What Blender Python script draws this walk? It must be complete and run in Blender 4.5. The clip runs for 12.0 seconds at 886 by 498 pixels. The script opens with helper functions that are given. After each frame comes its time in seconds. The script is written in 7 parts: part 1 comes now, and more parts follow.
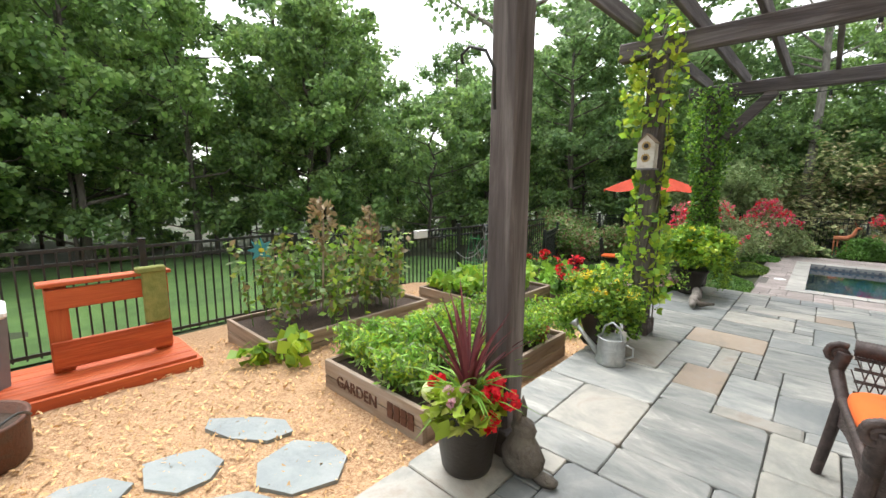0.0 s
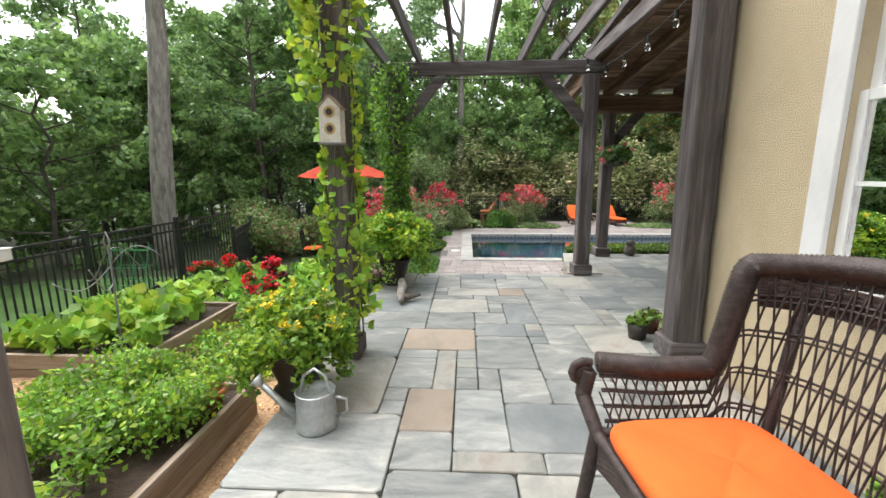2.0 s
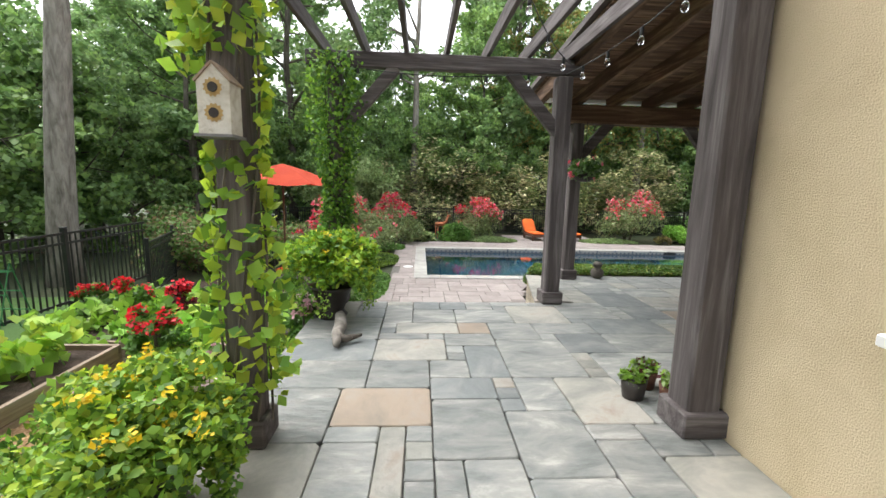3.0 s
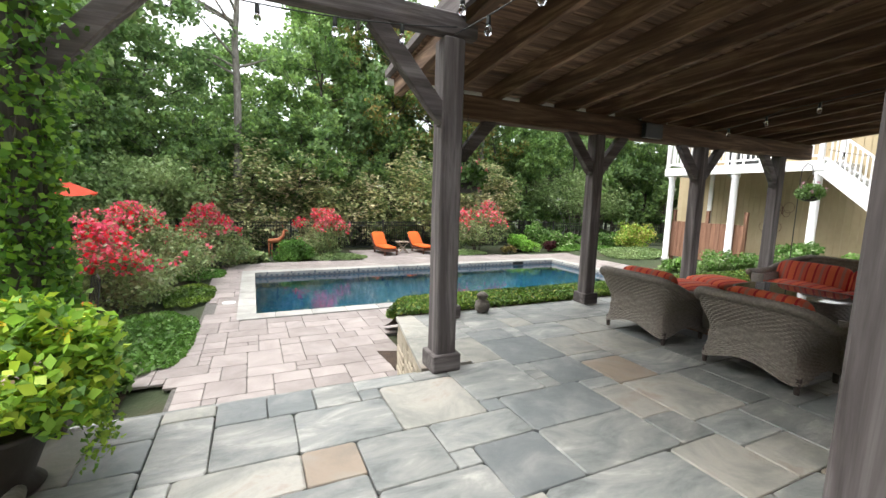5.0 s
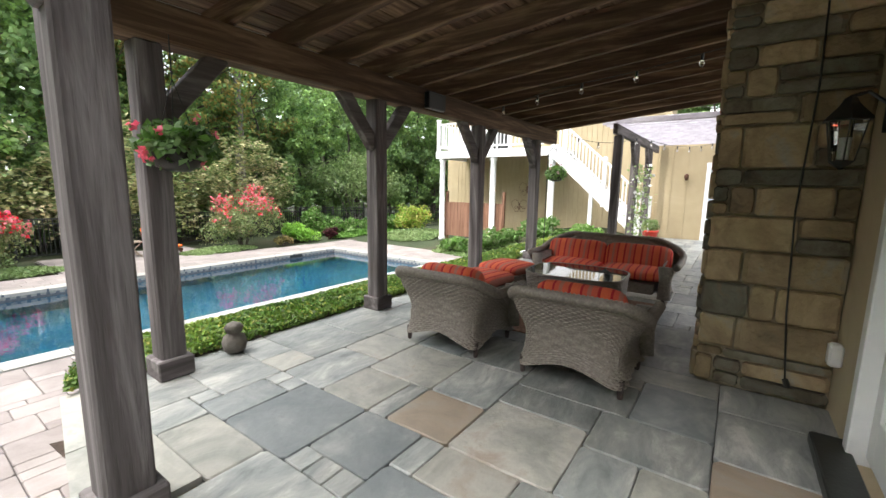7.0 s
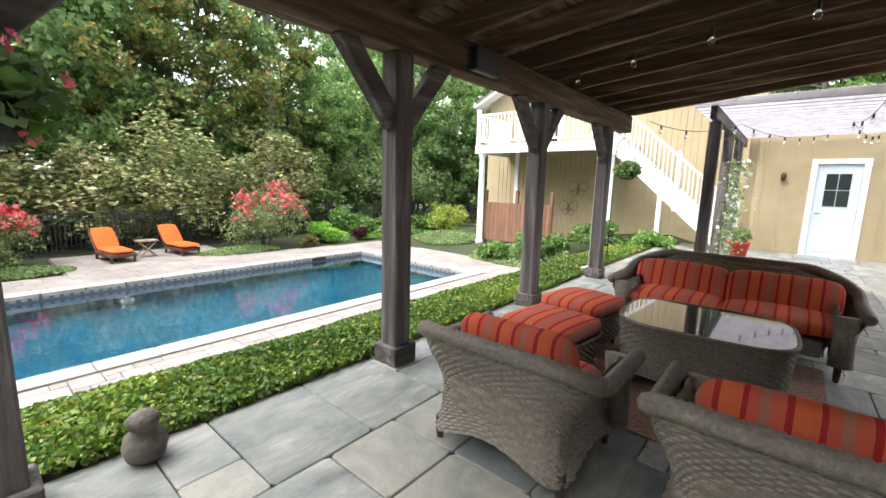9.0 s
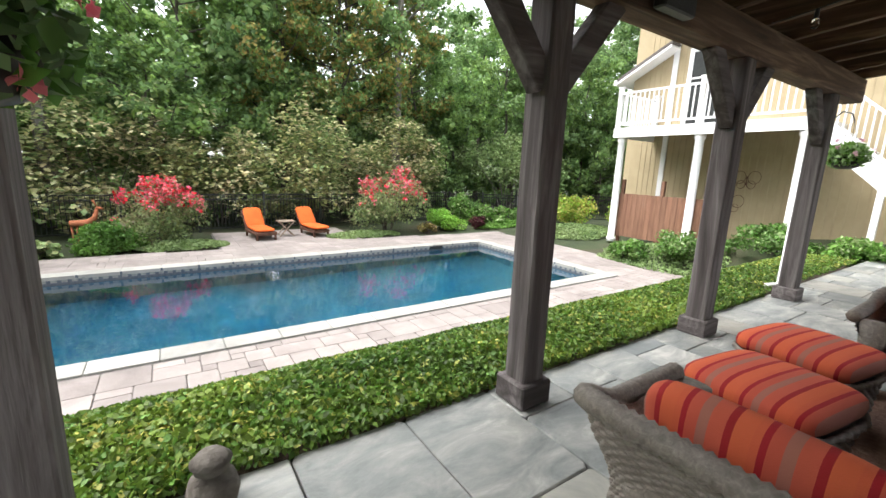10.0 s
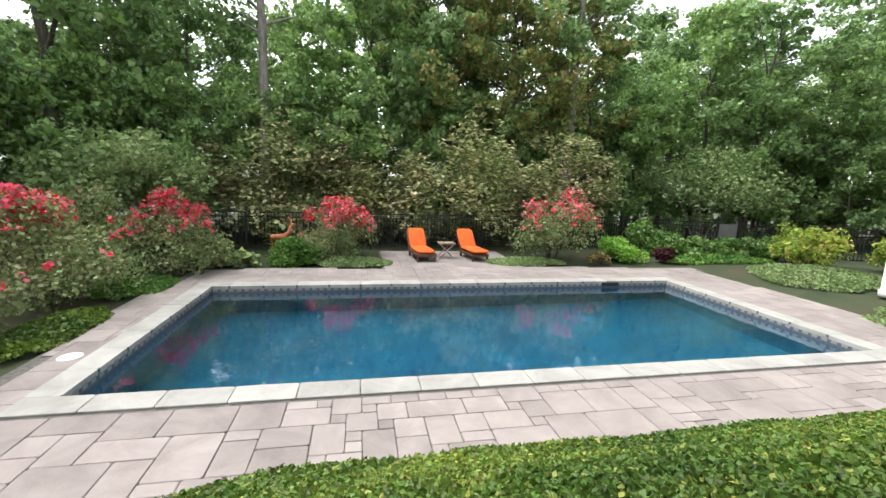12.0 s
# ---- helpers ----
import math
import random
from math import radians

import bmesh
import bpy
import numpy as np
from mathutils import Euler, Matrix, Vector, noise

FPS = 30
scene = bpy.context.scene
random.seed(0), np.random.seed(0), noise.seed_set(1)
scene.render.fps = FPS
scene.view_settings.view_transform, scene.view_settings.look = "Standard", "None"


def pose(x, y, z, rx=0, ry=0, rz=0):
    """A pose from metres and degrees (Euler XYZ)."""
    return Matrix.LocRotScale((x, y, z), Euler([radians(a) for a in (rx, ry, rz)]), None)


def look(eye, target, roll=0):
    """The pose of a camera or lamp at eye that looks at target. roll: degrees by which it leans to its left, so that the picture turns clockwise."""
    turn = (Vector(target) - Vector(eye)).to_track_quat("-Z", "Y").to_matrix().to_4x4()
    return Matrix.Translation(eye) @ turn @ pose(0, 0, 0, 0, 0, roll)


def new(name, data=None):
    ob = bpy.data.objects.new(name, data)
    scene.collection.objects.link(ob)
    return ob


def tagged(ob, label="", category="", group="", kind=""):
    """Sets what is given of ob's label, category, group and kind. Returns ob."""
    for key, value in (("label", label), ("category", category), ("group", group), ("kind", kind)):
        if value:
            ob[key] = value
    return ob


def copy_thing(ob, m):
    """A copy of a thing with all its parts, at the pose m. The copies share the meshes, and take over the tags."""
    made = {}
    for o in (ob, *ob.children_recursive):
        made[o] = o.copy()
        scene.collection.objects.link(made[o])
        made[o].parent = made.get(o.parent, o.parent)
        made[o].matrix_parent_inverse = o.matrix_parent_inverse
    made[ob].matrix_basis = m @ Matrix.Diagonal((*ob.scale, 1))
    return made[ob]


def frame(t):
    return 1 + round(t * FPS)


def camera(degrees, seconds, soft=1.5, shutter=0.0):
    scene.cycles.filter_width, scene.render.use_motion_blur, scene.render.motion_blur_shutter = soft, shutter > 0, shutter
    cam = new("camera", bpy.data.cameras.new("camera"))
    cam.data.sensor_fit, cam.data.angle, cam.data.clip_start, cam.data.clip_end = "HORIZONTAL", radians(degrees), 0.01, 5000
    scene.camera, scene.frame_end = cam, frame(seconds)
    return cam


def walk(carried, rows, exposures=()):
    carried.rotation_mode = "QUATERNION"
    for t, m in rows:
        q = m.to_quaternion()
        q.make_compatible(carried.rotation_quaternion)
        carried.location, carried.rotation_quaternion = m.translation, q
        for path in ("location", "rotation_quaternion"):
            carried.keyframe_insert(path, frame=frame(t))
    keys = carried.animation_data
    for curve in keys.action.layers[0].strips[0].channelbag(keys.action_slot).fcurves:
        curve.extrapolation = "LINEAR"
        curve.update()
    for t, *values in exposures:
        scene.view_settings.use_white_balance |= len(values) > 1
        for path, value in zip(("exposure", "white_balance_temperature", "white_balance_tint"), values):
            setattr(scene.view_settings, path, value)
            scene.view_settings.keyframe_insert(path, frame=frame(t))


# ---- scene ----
cam = camera(94.1, 12.0, soft=1.5)
PATH = [
    (0, (0.568, 0.345, 1.434), (-0.771, 1.798, 1.129), 0.4),
    (0.5, (0.45, 0.592, 1.402), (-0.479, 2.334, 1.079), -0.2),
    (1, (0.389, 0.889, 1.413), (-0.155, 2.783, 1.069), 0.1),
    (1.5, (0.277, 1.223, 1.395), (0.037, 3.174, 1.027), -0.5),
    (2, (0.231, 1.589, 1.392), (0.121, 3.554, 1.033), -0.3),
    (2.5, (0.227, 1.99, 1.403), (0.221, 3.962, 1.07), 0.8),
    (4.5, (0.291, 3.915, 1.412), (0.886, 5.807, 1.155), 1.5),
    (5, (0.414, 4.28, 1.431), (1.249, 6.081, 1.184), 1.7),
    (5.5, (0.569, 4.61, 1.431), (1.754, 6.201, 1.18), 0.5),
    (6, (0.801, 4.861, 1.417), (2.245, 6.218, 1.147), 0.2),
    (6.5, (1.059, 5.094, 1.418), (2.646, 6.279, 1.135), 0.6),
    (8.5, (2.223, 6.12, 1.434), (3.856, 7.231, 1.121), 1.2),
    (9, (2.537, 6.365, 1.42), (4.05, 7.635, 1.106), 1.6),
    (9.5, (2.772, 6.657, 1.408), (4.097, 8.111, 1.046), 2.7),
    (10, (2.974, 7.018, 1.393), (4.07, 8.646, 1.006), 2.2),
    (10.5, (3.134, 7.319, 1.434), (3.985, 9.089, 1.057), 2.4),
    (11, (3.261, 7.598, 1.347), (3.947, 9.441, 0.985), 2.6),
    (11.5, (3.347, 7.931, 1.41), (3.908, 9.817, 1.051), 2.3),
    (12, (3.43, 8.134, 1.439), (3.822, 10.068, 1.114), 2.1),
]
walk(cam, [(t, look(eye, target, roll)) for t, eye, target, roll in PATH],
     [(0, 1.75), (2.5, 1.8), (4.5, 1.95), (6.5, 2.28), (9.0, 2.34), (10.5, 2.02), (12, 1.8)])

# world and sun
world = bpy.data.worlds.new("world")
scene.world = world
world.use_nodes = True
wn = world.node_tree
wn.nodes.clear()
sky = wn.nodes.new("ShaderNodeTexSky")
sky.sky_type = "NISHITA"
sky.sun_disc = False
sky.sun_elevation, sky.sun_rotation = radians(60), radians(-61)
sky.air_density, sky.dust_density, sky.ozone_density = 1.0, 2.0, 1.0
grey = wn.nodes.new("ShaderNodeHueSaturation")
grey.inputs["Saturation"].default_value = 0.2
bg = wn.nodes.new("ShaderNodeBackground")
bg.inputs["Strength"].default_value = 0.15
wo = wn.nodes.new("ShaderNodeOutputWorld")
wn.links.new(sky.outputs[0], grey.inputs["Color"])
wn.links.new(grey.outputs[0], bg.inputs[0])
wn.links.new(bg.outputs[0], wo.inputs[0])
sun_data = bpy.data.lights.new("sun", "SUN")
sun_data.energy, sun_data.angle, sun_data.color = 1.25, radians(60), (1.0, 0.97, 0.93)
sun = new("sun", sun_data)
sun.matrix_world = look((0, 0, 30), (8.0, -4.5, 30 - 16.0))


# materials
def mat(name, cols, scale=4.0, rough=0.8, bump=0.2, bscale=40.0, metal=0.0, rnd=0.0, island=0.0, stretch=(1, 1, 1), detail=5.0, spec=0.5, trans=0.0, sss=0.0):
    """cols: colours along a noise ramp; rnd/island: brightness spread by object or by island."""
    m = bpy.data.materials.new(name)
    m.use_nodes = True
    nt = m.node_tree
    N, L = nt.nodes, nt.links
    b = N["Principled BSDF"]
    tc = N.new("ShaderNodeTexCoord")
    oi = N.new("ShaderNodeObjectInfo")
    off = N.new("ShaderNodeVectorMath")
    off.operation = "MULTIPLY_ADD"
    off.inputs[1].default_value = (31.0, 17.0, 23.0)
    L.new(oi.outputs["Random"], off.inputs[0])
    L.new(tc.outputs["Object"], off.inputs[2])
    mp = N.new("ShaderNodeMapping")
    mp.inputs["Scale"].default_value = stretch
    L.new(off.outputs[0], mp.inputs["Vector"])
    nz = N.new("ShaderNodeTexNoise")
    nz.inputs["Scale"].default_value, nz.inputs["Detail"].default_value = scale, detail
    nz.inputs["Roughness"].default_value = 0.65
    nz.inputs["Distortion"].default_value = 0.6
    L.new(mp.outputs[0], nz.inputs["Vector"])
    r = N.new("ShaderNodeValToRGB")
    e = r.color_ramp.elements
    k = len(cols)
    while len(e) < k:
        e.new(0.5)
    for i, c in enumerate(cols):
        e[i].position = 0.3 + 0.4 * i / max(1, k - 1)
        e[i].color = (*c, 1)
    L.new(nz.outputs["Fac"], r.inputs[0])
    last = r.outputs[0]
    for amount, src in ((rnd, oi.outputs["Random"]), (island, None)):
        if amount:
            if src is None:
                src = N.new("ShaderNodeNewGeometry").outputs["Random Per Island"]
            mr = N.new("ShaderNodeMapRange")
            mr.inputs["To Min"].default_value, mr.inputs["To Max"].default_value = 1 - amount, 1 + amount
            L.new(src, mr.inputs["Value"])
            hs = N.new("ShaderNodeHueSaturation")
            L.new(mr.outputs[0], hs.inputs["Value"])
            L.new(last, hs.inputs["Color"])
            last = hs.outputs[0]
    L.new(last, b.inputs["Base Color"])
    b.inputs["Roughness"].default_value = rough
    b.inputs["Metallic"].default_value = metal
    b.inputs["Specular IOR Level"].default_value = spec
    if bump:
        n2 = N.new("ShaderNodeTexNoise")
        n2.inputs["Scale"].default_value, n2.inputs["Detail"].default_value = bscale, 6
        L.new(mp.outputs[0], n2.inputs["Vector"])
        bp = N.new("ShaderNodeBump")
        bp.inputs["Strength"].default_value, bp.inputs["Distance"].default_value = bump, 0.02
        L.new(n2.outputs["Fac"], bp.inputs["Height"])
        L.new(bp.outputs[0], b.inputs["Normal"])
    if trans:
        t = N.new("ShaderNodeBsdfTranslucent")
        L.new(last, t.inputs["Color"])
        mx = N.new("ShaderNodeMixShader")
        mx.inputs[0].default_value = trans
        L.new(b.outputs[0], mx.inputs[1])
        L.new(t.outputs[0], mx.inputs[2])
        L.new(mx.outputs[0], N["Material Output"].inputs["Surface"])
    return m


def wood(name, cols, rough=0.85, bump=0.5):
    return [mat(name + "_" + a, cols, 7.0, rough, bump, 18.0, stretch=s, rnd=0.12) for a, s in zip("xyz", ((0.12, 1.6, 1.6), (1.6, 0.12, 1.6), (1.6, 1.6, 0.12)))]


GREYWOOD = wood("weathered_wood", [(0.042, 0.034, 0.033), (0.095, 0.081, 0.08), (0.20, 0.18, 0.178)])
DARKWOOD = wood("brown_rafter_wood", [(0.05, 0.028, 0.017), (0.12, 0.07, 0.043), (0.33, 0.215, 0.135)])
BEDWOOD = wood("raised_bed_wood", [(0.16, 0.11, 0.075), (0.30, 0.23, 0.17), (0.38, 0.32, 0.27)])
ORANGEWOOD = wood("stained_cedar", [(0.30, 0.045, 0.012), (0.46, 0.085, 0.02), (0.56, 0.13, 0.035)], 0.55)
CEDAR = wood("cedar_fence", [(0.12, 0.055, 0.032), (0.21, 0.105, 0.065), (0.28, 0.15, 0.095)])
M_BLUE = mat("bluestone", [(0.115, 0.123, 0.12), (0.19, 0.202, 0.195), (0.27, 0.272, 0.255), (0.44, 0.43, 0.40)], 3.4, 0.48, 0.8, 9.0, rnd=0.2, stretch=(0.7, 1.6, 1), detail=11)
M_BLUEB = mat("bluestone_tan", [(0.17, 0.175, 0.16), (0.235, 0.235, 0.21), (0.32, 0.305, 0.27), (0.25, 0.21, 0.17)], 2.6, 0.5, 0.7, 9.0, rnd=0.15, detail=9)
M_BLUED = mat("bluestone_dark", [(0.12, 0.135, 0.138), (0.165, 0.178, 0.178), (0.27, 0.275, 0.26)], 2.4, 0.5, 0.7, 9.0, rnd=0.15, detail=9)
M_RUST = mat("bluestone_rusty", [(0.19, 0.165, 0.135), (0.27, 0.215, 0.165), (0.27, 0.25, 0.215)], 2.5, 0.55, 0.35, 9.0, rnd=0.1, detail=9)
M_PAVER = mat("concrete_paver", [(0.20, 0.17, 0.16), (0.27, 0.235, 0.22), (0.34, 0.30, 0.28)], 1.5, 0.75, 0.25, 60.0, rnd=0.12, detail=8)
M_COPING = mat("coping_stone", [(0.25, 0.245, 0.225), (0.33, 0.325, 0.30), (0.40, 0.39, 0.36)], 2.0, 0.6, 0.25, 30.0, rnd=0.1)
M_JOINT = mat("joint_sand", [(0.07, 0.065, 0.06), (0.17, 0.16, 0.145)], 20.0, 0.95, 0.4, 150.0)
M_STUCCO = mat("stucco", [(0.50, 0.41, 0.26), (0.58, 0.48, 0.32), (0.62, 0.52, 0.35)], 1.2, 0.9, 0.5, 120.0)
M_SIDING = mat("yellow_siding", [(0.35, 0.28, 0.17), (0.40, 0.325, 0.20), (0.44, 0.36, 0.23)], 0.9, 0.85, 0.2, 60.0)
M_WHITE = mat("white_paint", [(0.72, 0.72, 0.72), (0.80, 0.80, 0.80), (0.83, 0.83, 0.82)], 2.0, 0.45, 0.08, 30.0)
M_BLACK = mat("black_metal", [(0.012, 0.014, 0.014), (0.025, 0.028, 0.027)], 5.0, 0.4, 0.1, 60.0)
M_STONE = mat("fieldstone", [(0.16, 0.12, 0.07), (0.30, 0.22, 0.13), (0.42, 0.32, 0.19), (0.36, 0.33, 0.27)], 3.0, 0.85, 0.6, 25.0, rnd=0.32, detail=8)
M_STONED = mat("dark_fieldstone", [(0.07, 0.055, 0.04), (0.15, 0.125, 0.085), (0.20, 0.19, 0.15), (0.26, 0.16, 0.08)], 4.0, 0.85, 0.6, 25.0, rnd=0.35, detail=8)
M_STONEP = mat("pale_fieldstone", [(0.24, 0.20, 0.15), (0.34, 0.29, 0.22), (0.42, 0.38, 0.30)], 3.0, 0.85, 0.6, 25.0, rnd=0.15, detail=8)
M_MORTAR = mat("mortar", [(0.30, 0.25, 0.17), (0.40, 0.34, 0.25)], 8.0, 0.95, 0.5, 90.0)
M_MULCH = mat("wood_chips", [(0.24, 0.13, 0.065), (0.42, 0.26, 0.14), (0.56, 0.39, 0.23)], 45.0, 0.9, 0.9, 70.0, detail=3)
M_CHIP = mat("wood_chip", [(0.50, 0.30, 0.13), (0.68, 0.45, 0.22)], 30.0, 0.9, 0.2, 60.0, island=0.35)
M_SOIL = mat("soil", [(0.03, 0.02, 0.014), (0.07, 0.045, 0.03)], 14.0, 0.95, 0.8, 60.0)
# lawn and leaf-litter tones, darkened so the colour carries the wood's shade
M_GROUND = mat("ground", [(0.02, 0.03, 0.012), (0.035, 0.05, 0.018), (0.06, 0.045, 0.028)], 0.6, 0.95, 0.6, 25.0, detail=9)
M_LAWN = mat("lawn", [(0.04, 0.09, 0.018), (0.065, 0.14, 0.028), (0.09, 0.17, 0.035)], 1.2, 0.9, 0.7, 80.0, detail=9)
M_BARK = mat("bark", [(0.05, 0.04, 0.032), (0.11, 0.095, 0.08), (0.20, 0.18, 0.155)], 6.0, 0.95, 0.9, 20.0, stretch=(1.5, 1.5, 0.3))
M_BARKL = mat("pale_bark", [(0.12, 0.105, 0.09), (0.24, 0.22, 0.195), (0.36, 0.33, 0.30)], 6.0, 0.95, 0.8, 20.0, stretch=(1.5, 1.5, 0.4))


def leafmat(name, c1, c2, c3, island=0.35, rnd=0.12, rough=0.55, trans=0.38):
    lift = 1.06
    return mat(name, [tuple(min(0.8, q * lift) for q in c) for c in (c1, c2, c3)], 0.7, rough, 0, island=island, rnd=rnd, trans=trans, detail=3)


L_OAK = leafmat("leaf_oak", (0.10, 0.19, 0.075), (0.195, 0.31, 0.12), (0.29, 0.43, 0.165))
L_MAPLE = leafmat("leaf_maple", (0.13, 0.24, 0.07), (0.24, 0.38, 0.11), (0.34, 0.48, 0.15))
L_AUTUMN = leafmat("leaf_turning", (0.24, 0.27, 0.07), (0.40, 0.31, 0.10), (0.48, 0.42, 0.14))
L_VARIEG = leafmat("leaf_variegated", (0.26, 0.34, 0.13), (0.50, 0.50, 0.25), (0.74, 0.62, 0.42), 0.5)
L_PALE = leafmat("leaf_grey_green", (0.14, 0.22, 0.08), (0.22, 0.31, 0.12), (0.30, 0.38, 0.17))
L_BRIGHT = leafmat("leaf_bright", (0.14, 0.29, 0.03), (0.24, 0.42, 0.05), (0.36, 0.50, 0.07))
L_LIME = leafmat("leaf_lime", (0.24, 0.38, 0.03), (0.40, 0.52, 0.05), (0.55, 0.58, 0.08))
L_HEDGE = leafmat("leaf_hedge", (0.065, 0.155, 0.027), (0.11, 0.235, 0.04), (0.17, 0.32, 0.065))
L_COVER = leafmat("leaf_groundcover", (0.05, 0.11, 0.015), (0.105, 0.18, 0.024), (0.23, 0.31, 0.05), 0.55)
L_ROSE = leafmat("leaf_rose", (0.11, 0.15, 0.06), (0.20, 0.25, 0.10), (0.29, 0.22, 0.14))
L_FERN = leafmat("leaf_feathery", (0.14, 0.32, 0.04), (0.24, 0.46, 0.07), (0.38, 0.56, 0.12))
L_YELLOW = leafmat("leaf_gold", (0.22, 0.27, 0.05), (0.36, 0.38, 0.08), (0.56, 0.48, 0.13))
L_PURPLE = leafmat("leaf_burgundy", (0.05, 0.012, 0.015), (0.10, 0.022, 0.028), (0.16, 0.04, 0.04))
L_DRY = leafmat("leaf_dry", (0.16, 0.13, 0.06), (0.26, 0.20, 0.10), (0.34, 0.24, 0.15))
F_RED = leafmat("petal_red", (0.62, 0.01, 0.02), (0.75, 0.02, 0.04), (0.80, 0.06, 0.08), 0.25)
F_PINK = leafmat("petal_rose_pink", (0.70, 0.05, 0.12), (0.80, 0.12, 0.20), (0.80, 0.25, 0.28), 0.25)
F_PALE = leafmat("petal_pale_pink", (0.62, 0.30, 0.40), (0.72, 0.45, 0.52), (0.78, 0.60, 0.62), 0.2)
F_YEL = leafmat("petal_yellow", (0.75, 0.50, 0.02), (0.80, 0.62, 0.04), (0.82, 0.70, 0.10), 0.2)
F_WHITE = leafmat("petal_white", (0.7, 0.7, 0.66), (0.78, 0.78, 0.75), (0.8, 0.8, 0.8), 0.1)
M_WICKERD = mat("dark_brown_wicker", [(0.022, 0.014, 0.013), (0.05, 0.034, 0.031), (0.09, 0.064, 0.058)], 25.0, 0.5, 0.3, 160.0)
M_WICKERG = mat("grey_brown_wicker", [(0.15, 0.128, 0.108), (0.215, 0.185, 0.16), (0.30, 0.262, 0.228)], 45.0, 0.5, 0.3, 160.0)
M_ORANGE = mat("orange_canvas", [(0.66, 0.105, 0.012), (0.74, 0.14, 0.018)], 3.0, 0.85, 0.15, 300.0)
M_UMB = mat("umbrella_canvas", [(0.60, 0.06, 0.025), (0.70, 0.09, 0.035)], 2.0, 0.85, 0.15, 200.0, trans=0.35)
M_TERRA = mat("terracotta", [(0.40, 0.13, 0.06), (0.52, 0.19, 0.09)], 6.0, 0.85, 0.2, 60.0)
M_BRICKW = mat("brick_red_wood", [(0.20, 0.055, 0.035), (0.30, 0.085, 0.05)], 8.0, 0.7, 0.2, 60.0)
M_REDPOT = mat("red_glaze", [(0.55, 0.03, 0.02), (0.65, 0.06, 0.03)], 3.0, 0.3, 0.05, 30.0)
M_GALV = mat("galvanised_steel", [(0.33, 0.35, 0.36), (0.45, 0.47, 0.48), (0.56, 0.58, 0.58)], 14.0, 0.42, 0.06, 30.0, metal=0.75)
M_POT = mat("dark_resin", [(0.018, 0.014, 0.012), (0.035, 0.028, 0.024)], 6.0, 0.45, 0.1, 40.0)
M_RUSTY = mat("rusty_brown_metal", [(0.05, 0.022, 0.015), (0.12, 0.05, 0.03), (0.09, 0.06, 0.045)], 8.0, 0.7, 0.3, 50.0, metal=0.2)
M_STATUE = mat("carved_grey_stone", [(0.065, 0.057, 0.047), (0.115, 0.10, 0.085), (0.16, 0.145, 0.125)], 9.0, 0.9, 0.5, 60.0)
M_MELON = mat("pale_green_ball", [(0.50, 0.62, 0.26), (0.62, 0.70, 0.36)], 5.0, 0.5, 0.1, 60.0)
M_SLATE = mat("stepping_slate", [(0.17, 0.19, 0.20), (0.22, 0.25, 0.25), (0.27, 0.29, 0.29)], 2.5, 0.7, 0.3, 22.0, rnd=0.06)
M_RUG = mat("woven_rug", [(0.16, 0.085, 0.06), (0.26, 0.15, 0.11), (0.34, 0.23, 0.17)], 30.0, 0.95, 0.5, 200.0)
M_ROOF = mat("shingle", [(0.08, 0.068, 0.066), (0.12, 0.105, 0.10), (0.155, 0.14, 0.135)], 8.0, 0.9, 0.4, 60.0, stretch=(1, 1, 3))
M_PLASTER = mat("blue_pool_plaster", [(0.002, 0.07, 0.14), (0.004, 0.105, 0.19), (0.008, 0.145, 0.235)], 0.9, 0.8, 0.1, 20.0)
M_TILE = mat("pool_tile", [(0.09, 0.11, 0.14), (0.16, 0.18, 0.20)], 18.0, 0.25, 0.05, 30.0, rnd=0.3)
M_TILEW = mat("pool_tile_light", [(0.20, 0.21, 0.21), (0.34, 0.34, 0.32)], 18.0, 0.25, 0.05, 30.0, rnd=0.2)
M_DOOR = mat("pale_blue_door", [(0.60, 0.68, 0.80), (0.66, 0.74, 0.85)], 2.0, 0.4, 0.05, 30.0)
M_GALVBIN = mat("grey_plastic", [(0.16, 0.16, 0.17), (0.22, 0.22, 0.23)], 4.0, 0.5, 0.1, 50.0)


def glassmat(name, tint, rough=0.0, ior=1.45):
    m = bpy.data.materials.new(name)
    m.use_nodes = True
    b = m.node_tree.nodes["Principled BSDF"]
    b.inputs["Base Color"].default_value = (*tint, 1)
    b.inputs["Roughness"].default_value = rough
    b.inputs["Transmission Weight"].default_value = 1.0
    b.inputs["IOR"].default_value = ior
    return m


M_GLASS = glassmat("window_glass", (0.9, 0.95, 0.93))
M_BULB = glassmat("bulb_glass", (0.95, 0.95, 0.95))
M_WATER = glassmat("pool_water", (0.45, 0.84, 0.95), 0.0, 1.4)
wnt = M_WATER.node_tree
wtc = wnt.nodes.new("ShaderNodeTexCoord")
wnz = wnt.nodes.new("ShaderNodeTexNoise")
wnz.inputs["Scale"].default_value, wnz.inputs["Detail"].default_value = 4.0, 3
wbp = wnt.nodes.new("ShaderNodeBump")
wbp.inputs["Strength"].default_value, wbp.inputs["Distance"].default_value = 0.03, 0.1
wpb = wnt.nodes["Principled BSDF"]
wpb.inputs["Coat Weight"].default_value, wpb.inputs["Coat Roughness"].default_value, wpb.inputs["Coat IOR"].default_value = 1.0, 0.0, 1.6
wnt.links.new(wtc.outputs["Object"], wnz.inputs["Vector"])
wnt.links.new(wnz.outputs["Fac"], wbp.inputs["Height"])
wnt.links.new(wbp.outputs[0], wpb.inputs["Normal"])
wnt.links.new(wbp.outputs[0], wpb.inputs["Coat Normal"])


